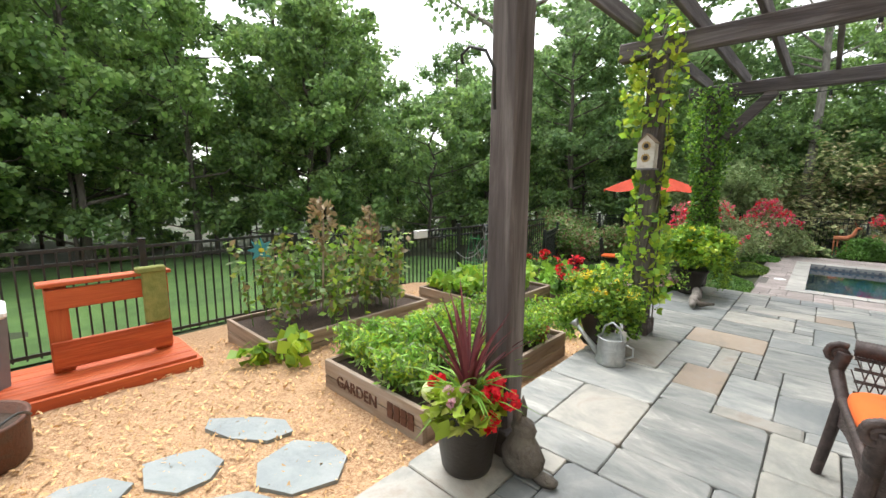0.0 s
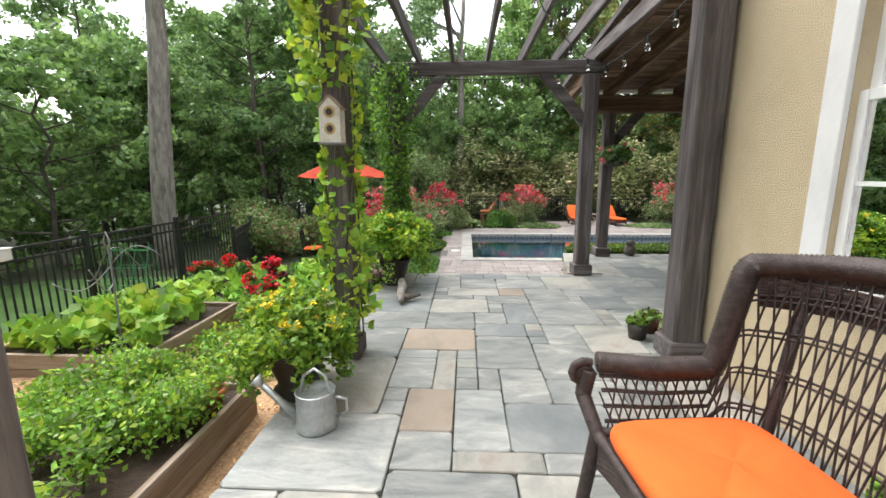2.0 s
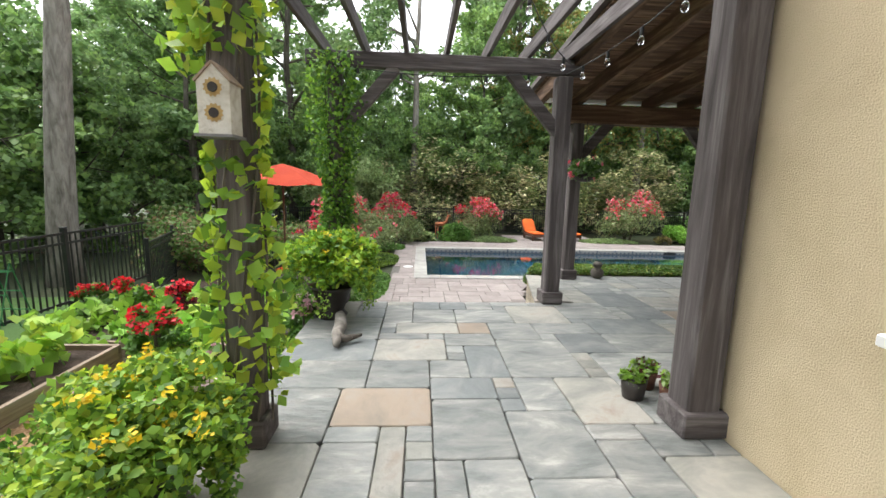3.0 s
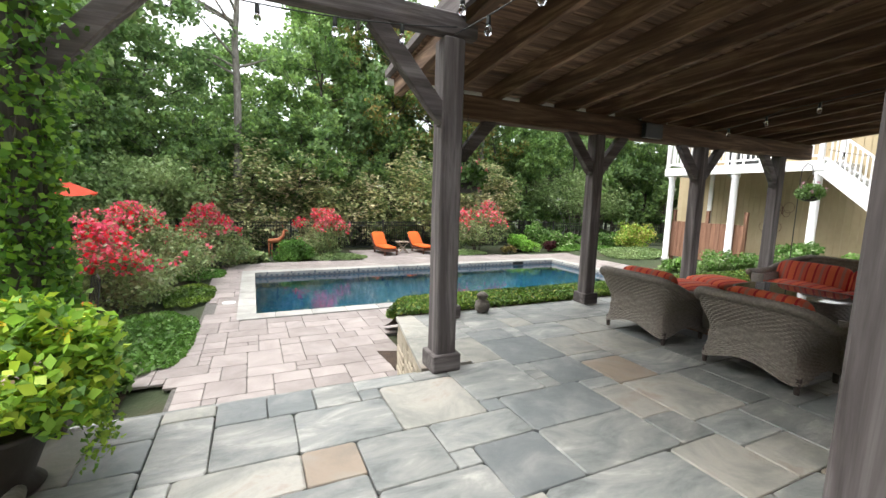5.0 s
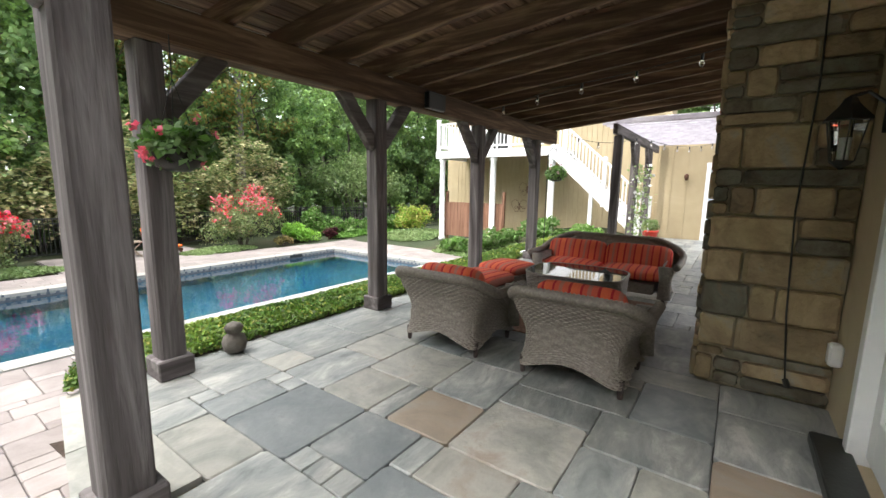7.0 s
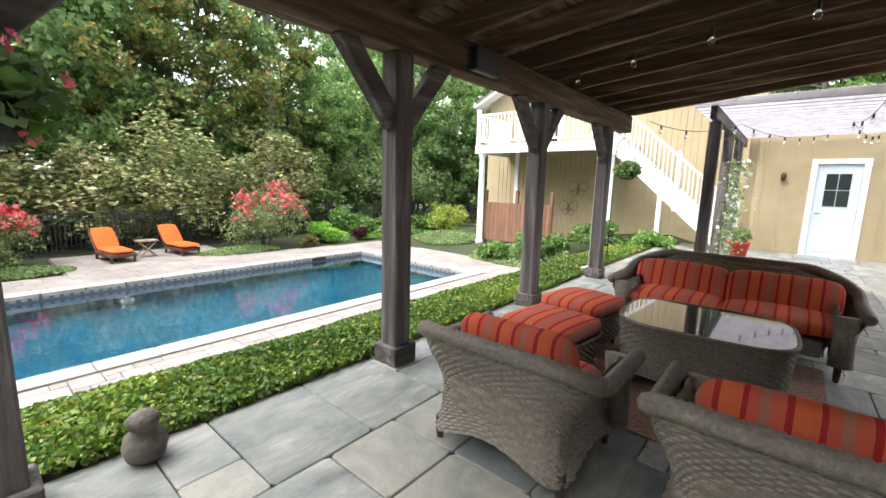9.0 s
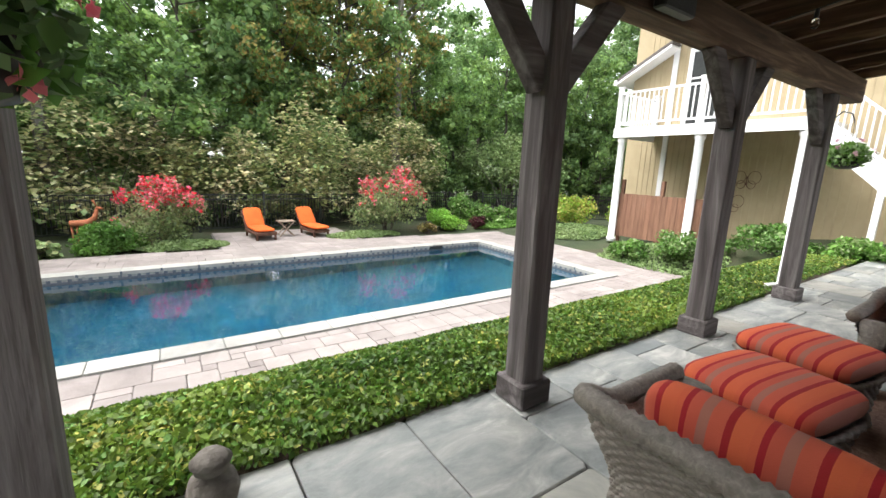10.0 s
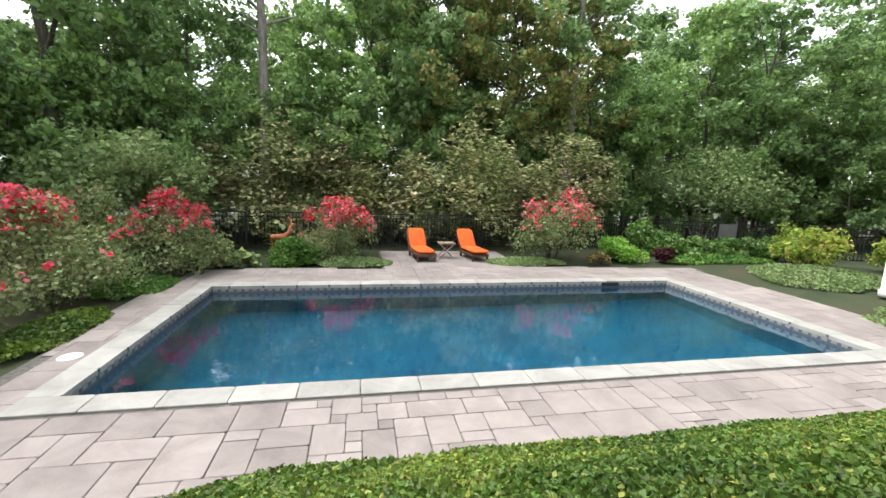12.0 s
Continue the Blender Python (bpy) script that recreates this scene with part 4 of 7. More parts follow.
# ---- shrubs ----
def shrub(name, at, w, d, h, leafm, shares, size, count, label, category, seed, stems=7, flowers=None, up=0.4, shell=0.55, clumps=26, bark=None, low=0.12, group=""):
    r = np.random.default_rng(seed)
    t = thing(name, at, label, category, group)
    C = []
    for k in range(clumps):
        a, q = r.uniform(0, 2 * math.pi), math.sqrt(r.uniform(0, 1))
        z = h * (low + (0.86 - low) * r.uniform(0, 1) * (1 - 0.5 * q * q))
        f = min(1.0, 0.55 + 0.75 * math.sin(math.pi * min(1, z / h * 0.8 + 0.15)))
        C.append(np.array([math.cos(a) * q * w / 2 * f * 0.8, math.sin(a) * q * d / 2 * f * 0.8, z]))
    g = Geo()
    for k in range(stems):
        e = C[int(r.integers(len(C)))]
        g.tube([(e[0] * 0.12, e[1] * 0.12, -0.05), (e[0] * 0.45, e[1] * 0.45, e[2] * 0.55), e], [0.022, 0.014, 0.005], 5, False)
    part("stem", g, bark or M_BARK, t)
    s = min(w, d, h * 1.6) * 0.2
    P = np.concatenate([blob(r, c, s * r.uniform(0.7, 1.25), max(4, count // clumps), 0.75, 0.4) for c in C])
    P = P[P[:, 2] > 0.01]
    part("foliage", leafmesh("foliage", leaves(P, size, up, 1.0, 1.5, r), leafm, shares, r), None, t)
    if flowers:
        mats, fs, n, fsize, topmost = flowers
        cand = P[np.argsort(-(P[:, 2] / h + 0.5 * np.hypot(P[:, 0] / w, P[:, 1] / d)) + r.uniform(0, topmost, len(P)))][: n]
        F = np.repeat(cand, 7, axis=0) + r.normal(size=(len(cand) * 7, 3)) * fsize * 0.4
        part("flower", leafmesh("flower", leaves(F, fsize * 0.8, 0.5, 1.2, 1.0, r), mats, fs, r), None, t, kind="stuff")
    return t


V = ground_z
for i, (x, y, w, h) in enumerate(((1.4, 23.6, 5.6, 5.1), (4.6, 24.0, 5.0, 4.6), (8.0, 23.6, 5.4, 5.5), (11.4, 23.8, 5.0, 5.5), (-2.4, 24.4, 4.0, 4.4))):
    shrub("viburnum", (x, y, V(x, y)), w, w * 0.8, h, [L_VARIEG, L_PALE], [0.8, 0.2], 0.13, 5200, "large layered shrub with green and cream-brown leaves behind the pool", "shrub", 40 + i, 9, up=1.6, clumps=46, group="big shrubs behind the pool")
for i, (x, y, w, h) in enumerate(((-3.0, 21.0, 4.4, 3.9), (18.2, 23.6, 6.4, 4.6))):
    shrub("crape_myrtle", (x, y, V(x, y)), w, w * 0.8, h, [L_PALE], None, 0.10, 6000, "airy multi-stemmed small tree with grey-green leaves by the pool garden", "tree", 60 + i, 12, up=0.6, clumps=44, bark=M_BARKL, low=0.45, group="airy small trees")
ROSEF = ([F_PINK, F_RED, L_DRY], [0.6, 0.28, 0.12], 170, 0.11, 0.8)
for i, (x, y, w, h) in enumerate(((-1.9, 16.2, 2.8, 2.2), (-0.8, 18.6, 2.4, 2.1), (-2.2, 14.0, 2.3, 1.9), (2.7, 20.5, 2.3, 1.9), (9.4, 20.2, 2.8, 2.5), (-2.8, 18.9, 2.4, 2.2))):
    shrub("rose_bush", (x, y, V(x, y)), w, w, h, [L_ROSE, L_PALE], [0.75, 0.25], 0.06, 5200, "big rose bush with pink-red blooms beside the pool terrace", "rose bush", 70 + i, 9, ROSEF if i != 5 else None, clumps=30, group="rose bushes by the pool")
shrub("boxwood", (1.7, 19.5, V(1.7, 19.5)), 1.5, 1.2, 0.8, [L_HEDGE], None, 0.06, 5000, "clipped rounded green boxwood", "shrub", 81, 4, clumps=40, shell=0.8)
shrub("hosta", (0.3, 19.3, V(0.3, 19.3)), 1.3, 1.0, 0.45, [L_VARIEG, L_PALE], [0.4, 0.6], 0.12, 900, "clump of pale-edged hosta leaves beside the terrace", "plant", 82, 2, up=0.9)
shrub("fern_shrub", (11.7, 19.9, V(11.7, 19.9)), 1.5, 1.3, 1.1, [L_FERN], None, 0.05, 6500, "feathery bright green amsonia shrub", "shrub", 83, 5, up=0.2)
shrub("barberry", (13.05, 19.6, V(13, 19.6)), 0.7, 0.6, 0.75, [L_PURPLE], None, 0.05, 1200, "small dark red barberry bush", "shrub", 84, 4)
shrub("marigolds", (10.6, 19.4, V(10.6, 19.4)), 0.8, 0.6, 0.45, [L_AUTUMN, L_DRY], [0.5, 0.5], 0.05, 900, "low patch of rusty orange flowers", "plant", 85, 3)
for i, (x, y, w, h) in enumerate(((14.5, 20.3, 1.9, 1.0), (16.2, 20.1, 1.9, 1.0), (13.6, 21.3, 1.8, 1.5), (17.6, 20.5, 1.8, 0.9))):
    shrub("leafy_plant", (x, y, V(x, y)), w, w * 0.8, h, [L_HEDGE, L_PALE], [0.7, 0.3], 0.09, 2600, "mound of broad green leaves in the border", "plant", 90 + i, 4, clumps=22, group="green border mounds")
for i, (x, y, w, h) in enumerate(((17.6, 19.3, 1.4, 1.5), (16.3, 17.6, 1.5, 1.3), (17.8, 16.4, 1.4, 1.2))):
    shrub("golden_shrub", (x, y, V(x, y)), w, w, h, [L_YELLOW, L_BRIGHT], [0.6, 0.4], 0.07, 2400, "yellow-green leafy shrub by the garden gate", "shrub", 100 + i, 4, group="golden shrubs")
for i, (x, y, w, h) in enumerate(((13.6, 11.9, 1.7, 0.75), (14.0, 10.4, 1.7, 0.75), (13.2, 13.3, 1.3, 0.55), (12.7, 9.9, 1.6, 0.6), (13.9, 9.0, 1.4, 0.55))):
    shrub("azalea", (x, y, V(x, y)), w, w, h, [L_HEDGE, L_PALE], [0.7, 0.3], 0.06, 3000, "low green shrub in front of the garage deck", "shrub", 110 + i, 5, clumps=26, group="low shrubs by the deck")
for i, (x, y, w, h) in enumerate(((-5.6, 13.6, 2.6, 1.7), (-4.0, 14.4, 2.4, 1.5), (-6.8, 15.0, 2.6, 1.9))):
    shrub("hydrangea", (x, y, V(x, y)), w, w, h, [L_DRY, L_PALE, L_HEDGE], [0.3, 0.35, 0.35], 0.08, 3400, "hydrangea with fading brownish heads beyond the vegetable garden", "shrub", 120 + i, 6, clumps=30, group="fading hydrangeas")

# ---- garage with deck and outside stair ----
GX, GZ = 15.3, -0.05
garage = thing("garage", (GX, 6, GZ), "cream-yellow board-sided garage building with a white deck and stair", "building", kind="structure")
g = Geo()
g.box(GX, -3.0, -0.6, GX + 0.2, 5.28, 2.75).box(GX, 6.05, -0.6, GX + 0.2, 7.35, 2.75).box(GX, 5.28, 2.1, GX + 0.2, 6.05, 2.75).box(GX, 5.28, -0.6, GX + 0.2, 6.05, GZ)
wpart("wall", g, M_SIDING, garage, "cream-yellow vertical board siding")
for box in ((16.1, 7.15, -0.9, 16.3, 15.4, 6.4), (GX, 7.15, -0.6, 16.1, 7.35, 6.4), (16.1, 15.4, -0.9, 22, 15.6, 6.4), (GX, 2.8, -0.6, 22, 3.0, 2.75)):
    wpart("wall", Geo().box(*box), M_SIDING, garage)
for i in range(46):
    y = 7.35 + 0.175 * i
    if y < 15.2:
        wpart("batten", Geo().box(16.085, y, -0.6, 16.1, y + 0.03, 6.3), M_SIDING, garage)
for y in (3.3, 3.7, 4.1, 4.5, 4.9, 6.6, 7.0):
    wpart("batten", Geo().box(GX - 0.015, y, -0.2, GX, y + 0.035, 2.7), M_SIDING, garage)
door = wpart("door", Geo().box(GX + 0.02, 5.295, GZ + 0.02, GX + 0.06, 6.035, 2.08), M_DOOR, garage, "pale blue door with a four-pane window")
door_o = garage
g = Geo()
for a in ((GX - 0.03, 5.18, GZ, GX + 0.02, 5.29, 2.09), (GX - 0.03, 6.04, GZ, GX + 0.02, 6.15, 2.09), (GX - 0.03, 5.18, 2.09, GX + 0.02, 6.15, 2.20)):
    g.box(*a)
wpart("door_trim", g, M_WHITE, garage)
g = Geo()
for i in (0, 1):
    for j in (0, 1):
        g.box(GX + 0.008, 5.455 + 0.215 * i, 1.15 + 0.37 * j, GX + 0.018, 5.455 + 0.20 + 0.215 * i, 1.15 + 0.35 + 0.37 * j)
pane = part("pane", local(garage, g), mat("dark_pane", [(0.02, 0.03, 0.03), (0.04, 0.05, 0.05)], 3.0, 0.05, 0, spec=0.9), door)
g = Geo()
for i in (0, 1):
    g.box(GX + 0.008, 5.39 + 0.295 * i, 0.12, GX + 0.019, 5.64 + 0.295 * i, 0.98, 0.004)
part("panel", local(garage, g), M_DOOR, door)
part("handle", local(garage, Geo().tube([(GX + 0.01, 5.97, 0.98), (GX - 0.04, 5.97, 0.98), (GX - 0.04, 5.88, 0.98)], 0.012)), M_BLACK, door)
gw = thing("wall_lamp", (GX, 6.62, 1.80), "small bronze wall lamp on the cream garage wall", "wall lamp")
part("backplate", Geo().box(-0.02, -0.04, -0.07, 0.0, 0.04, 0.07, 0.006), M_RUSTY, gw)
part("shade", Geo().lathe([(0.03, -0.10), (0.06, 0.02), (0.05, 0.06), (0.01, 0.10)], 14, (-0.09, 0, 0)), M_RUSTY, gw, smooth=True)
part("arm", Geo().tube([(-0.01, 0, 0.0), (-0.06, 0, 0.03)], 0.01, 6), M_RUSTY, gw)
# deck
DZ0 = 2.44
wpart("deck_floor", Geo().box(14.05, 10.1, DZ0 + 0.22, 16.08, 14.65, DZ0 + 0.27), M_WHITE, garage)
wpart("fascia", Geo().box(14.0, 10.1, DZ0, 14.05, 14.7, DZ0 + 0.26).box(14.05, 14.65, DZ0, 16.08, 14.7, DZ0 + 0.26).box(14.05, 10.1, DZ0, 16.08, 10.15, DZ0 + 0.2), M_WHITE, garage, "white deck fascia")
for y in (14.5, 12.35, 10.25):
    wpart("column", Geo().lathe([(0.13, 0), (0.13, 0.12), (0.10, 0.14), (0.10, 2.9), (0.13, 2.95), (0.13, 3.05)], 16, (14.16, y, -0.6)), M_WHITE, garage, "round white column", True)


def railing(p, q, z, h=0.95):
    p, q = Vector(p), Vector(q)
    L = (q - p).length
    for hh in (h, 0.12):
        wpart("rail", Geo().beam((p.x, p.y, p.z + hh), (q.x, q.y, q.z + hh), 0.06, 0.05), M_WHITE, garage)
    n = int(L / 0.13)
    for i in range(1, n):
        c = p + (q - p) * i / n
        wpart("baluster", Geo().box(c.x - 0.015, c.y - 0.015, c.z + 0.1, c.x + 0.015, c.y + 0.015, c.z + h), M_WHITE, garage)


RZ = DZ0 + 0.27
for p in ((14.06, 14.62), (14.06, 12.4), (14.06, 10.2), (15.95, 14.62), (15.0, 10.15)):
    wpart("newel", Geo().box(p[0] - 0.055, p[1] - 0.055, RZ, p[0] + 0.055, p[1] + 0.055, RZ + 1.08, 0.008).box(p[0] - 0.07, p[1] - 0.07, RZ + 1.08, p[0] + 0.07, p[1] + 0.07, RZ + 1.12), M_WHITE, garage)
railing((14.06, 14.56, RZ), (14.06, 12.46, RZ), RZ)
railing((14.06, 12.34, RZ), (14.06, 10.26, RZ), RZ)
railing((14.12, 14.62, RZ), (15.9, 14.62, RZ), RZ)
# stair along the wall
SY0, SY1, SZ0 = 10.1, 7.35, 0.0
for x in (14.05, 15.0):
    wpart("stringer", Geo().beam((x, SY0 + 0.05, DZ0 + 0.1), (x, SY1, SZ0 + 0.02), 0.05, 0.34), M_WHITE, garage, "white stair stringer")
n = 14
for i in range(n):
    y = SY0 - (SY0 - SY1) * (i + 0.5) / n
    z = DZ0 + 0.22 - (DZ0 + 0.1 - SZ0) * (i + 0.7) / n
    wpart("tread", Geo().box(14.08, y - 0.14, z, 14.97, y + 0.12, z + 0.035), M_WHITE, garage)
railing((14.05, SY0, DZ0 + 0.2), (14.05, 8.65, 1.35), 0, 0.9)
railing((14.05, 8.55, 1.28), (14.05, SY1 + 0.05, 0.22), 0, 0.9)
for y, z in ((8.6, 0.9), (SY1, 0.0)):
    wpart("newel", Geo().box(13.99, y - 0.055, z, 14.11, y + 0.055, z + (1.45 if y > 8 else 1.25), 0.008), M_WHITE, garage)
wpart("stair_post", Geo().box(14.0, 8.9, -0.5, 14.1, 9.0, 1.3), M_WHITE, garage)
# upper storey window and roofs
g = Geo()
for y0_, y1_ in ((12.75, 13.75),):
    g.box(16.03, y0_ - 0.12, 2.8, 16.1, y0_, 4.95).box(16.03, y1_, 2.8, 16.1, y1_ + 0.12, 4.95).box(16.03, y0_ - 0.12, 4.95, 16.1, y1_ + 0.12, 5.07)
    g.box(16.03, (y0_ + y1_) / 2 - 0.03, 2.8, 16.1, (y0_ + y1_) / 2 + 0.03, 4.95).box(16.04, y0_, 4.2, 16.1, y1_, 4.25)
wpart("upper_trim", g, M_WHITE, garage, "white trim of the upper doorway")
wpart("upper_glass", Geo().box(16.06, 12.75, 2.8, 16.085, 13.75, 4.95), M_BLACK, garage, "dark upper glass")
wpart("roof_upper", Geo().beam((16.3, 14.2, 5.25), (16.3, 15.9, 4.4), 1.4, 0.1).beam((15.5, 7.0, 6.4), (15.5, 14.6, 6.4), 1.6, 0.14), M_ROOF, garage, "brown shingled roof")
wpart("eave", Geo().beam((15.6, 15.95, 4.35), (17, 15.95, 4.35), 0.12, 0.16).beam((16.3, 14.2, 5.15), (16.3, 15.9, 4.3), 1.45, 0.06), M_WHITE, garage, "white eaves")
wpart("corner_board", Geo().box(16.04, 14.2, -0.6, 16.09, 14.35, 5.3), M_WHITE, garage)
# decorations on the wall
for y, z in ((11.9, 1.35), (12.2, 0.7)):
    d = thing("butterfly_ornament", (16.06, y, z), "thin rusty wire butterfly on the cream wall", "wall ornament", "wire butterflies")
    for s in (-1, 1):
        for k, (r, dz) in enumerate(((0.17, 0.09), (0.11, -0.1))):
            part("wing", Geo().tube([(0, s * (0.02 + r * (1 - math.cos(t)) * 0.9), dz + r * math.sin(t)) for t in np.linspace(0, 2 * math.pi, 14)], 0.008, 4), M_RUSTY, d)
    part("body", Geo().tube([(0, 0, -0.12), (0, 0, 0.12)], 0.012, 6), M_RUSTY, d)
sf = thing("shower_fence", (14.3, 13.3, -0.45), "reddish-brown cedar board screen under the deck", "fence")
for i in range(17):
    y = 12.0 + 0.145 * i
    wpart("board", Geo().box(14.28, y, -0.42, 14.30, y + 0.138, 0.84 + 0.004 * (i % 3)), CEDAR[2], sf)
for y in (12.0, 13.2, 14.4):
    wpart("post", Geo().box(14.31, y - 0.045, -0.6, 14.40, y + 0.045, 1.25), CEDAR[2], sf)
wpart("rail", Geo().box(14.305, 12.0, 0.1, 14.34, 14.45, 0.19).box(14.305, 12.0, 0.6, 14.34, 14.45, 0.69), CEDAR[1], sf)

# ---- far pergola ----
p2 = thing("far_pergola", (12, 6.5, 0), "weathered timber pergola in front of the garage door", "pergola", kind="structure")
for x, y in ((10.45, 7.45), (12.2, 7.45), (14.0, 7.45)):
    wpart("post", Geo().box(x - 0.08, y - 0.08, 0, x + 0.08, y + 0.08, 2.5, 0.01), GREYWOOD[2], p2)
    if y > 7 and x > 11:
        wpart("brace", Geo().beam((x - 0.05, y, 2.0), (x - 0.45, y, 2.5), 0.08, 0.1, 0.006), GREYWOOD[0], p2)
wpart("beam", Geo().beam((10.1, 7.45, 2.6), (15.28, 7.45, 2.6), 0.09, 0.2, 0.01), GREYWOOD[0], p2)
wpart("beam", Geo().beam((10.1, 2.0, 2.6), (15.28, 2.0, 2.6), 0.09, 0.2, 0.01), GREYWOOD[0], p2)
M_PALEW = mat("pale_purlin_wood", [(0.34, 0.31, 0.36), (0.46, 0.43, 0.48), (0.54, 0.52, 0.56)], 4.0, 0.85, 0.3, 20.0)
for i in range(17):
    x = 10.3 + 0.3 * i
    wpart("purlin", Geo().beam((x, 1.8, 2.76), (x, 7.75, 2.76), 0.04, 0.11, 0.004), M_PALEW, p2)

# ---- wicker furniture ----
def upath(a, b, r, n=24):
    """An open U in plan, from the front of one arm round the back to the other; returns points, normals and lengths."""
    P = [(-a, -b + (2 * b - r) * i / n) for i in range(n)]
    P += [(-a + r - r * math.cos(t), b - r + r * math.sin(t)) for t in np.linspace(0, math.pi / 2, n)]
    P += [(-a + r + (2 * a - 2 * r) * i / n, b) for i in range(1, n)]
    P += [(a - r + r * math.sin(t), b - r + r * math.cos(t)) for t in np.linspace(0, math.pi / 2, n)]
    P += [(a, b - r - (2 * b - r) * i / n) for i in range(1, n + 1)]
    P = np.array(P)
    s = np.concatenate([[0], np.cumsum(np.hypot(*np.diff(P, axis=0).T))])
    return P, s


def woven(name, P, s, closed, z0f, z1f, flare, material, row=0.019, stake=0.033, amp=0.014, per=5):
    """A woven skin over a plan path: rows of strands that go over and under the stakes."""
    L = s[-1]
    ns = int(L / stake * per)
    S = np.linspace(0, L, ns + 1)
    X, Y = np.interp(S, s, P[:, 0]), np.interp(S, s, P[:, 1])
    tx, ty = np.gradient(X), np.gradient(Y)
    l = np.hypot(tx, ty)
    nxx, nyy = -ty / l, tx / l
    top = np.array([z1f(q / L) for q in S])
    bot = np.array([z0f(q / L) for q in S])
    rows = int((top.max() - bot.min()) / row * per)
    V = []
    for k in range(rows + 1):
        v = k / rows
        z = bot + (top - bot) * v
        zz = v * (top.max() - bot.min())
        strand = abs(math.sin(math.pi * zz / row))
        rowi = int(zz / row)
        d = amp * (strand ** 0.6 * (0.25 + 0.75 * np.clip(0.5 + 0.7 * np.cos(np.pi * S / stake + np.pi * rowi), 0, 1)) - 0.25) + flare(v)
        V.append(np.stack([X + nxx * d, Y + nyy * d, z], 1))
    V = np.concatenate(V)
    g = Geo()
    g.v = [tuple(p) for p in V]
    w = ns + 1
    g.f = [(k * w + i, k * w + i + 1, (k + 1) * w + i + 1, (k + 1) * w + i) for k in range(rows) for i in range(ns)]
    rim = V[-w:]
    return g.mesh(name, material, True), rim, V[:w]


def wrapped(pts, r, step=0.012, pinch=0.88):
    """A cane pole wound with strand: a tube whose thickness ripples."""
    pts = np.array([tuple(p) for p in pts], float)
    s = np.concatenate([[0], np.cumsum(np.linalg.norm(np.diff(pts, axis=0), axis=1))])
    n = max(4, int(s[-1] / step) * 2)
    S = np.linspace(0, s[-1], n + 1)
    Q = np.stack([np.interp(S, s, pts[:, i]) for i in range(3)], 1)
    R = np.interp(S, s, r) if not isinstance(r, (int, float)) else np.full(n + 1, r)
    return Geo().tube([tuple(q) for q in Q], [q * (1.0 if i % 2 else pinch) for i, q in enumerate(R)], 8)


def cushion(w, d, h, material, name="cushion", puff=0.25, tufts=()):
    n, m = 28, 12
    g = Geo()
    V = []
    for j in range(m + 1):
        ph = -math.pi / 2 + math.pi * j / m
        for i in range(n):
            th = 2 * math.pi * i / n
            f = lambda c, e: math.copysign(abs(c) ** e, c)
            x, y = f(math.cos(th), 0.35) * f(math.cos(ph), 0.45), f(math.sin(th), 0.35) * f(math.cos(ph), 0.45)
            z = f(math.sin(ph), 0.7)
            bulge = 1 + puff * (1 - min(1, x * x + y * y))
            zz = z * h / 2 * bulge
            for tx, ty in tufts:
                zz -= 0.018 * math.exp(-((x * w / 2 - tx) ** 2 + (y * d / 2 - ty) ** 2) / 0.002) * (1 if z > 0 else 0)
            V.append((x * w / 2, y * d / 2, zz + h / 2))
    g.add(V, [(j * n + i, j * n + (i + 1) % n, (j + 1) * n + (i + 1) % n, (j + 1) * n + i) for j in range(m) for i in range(n)])
    return g.mesh(name, material, True)


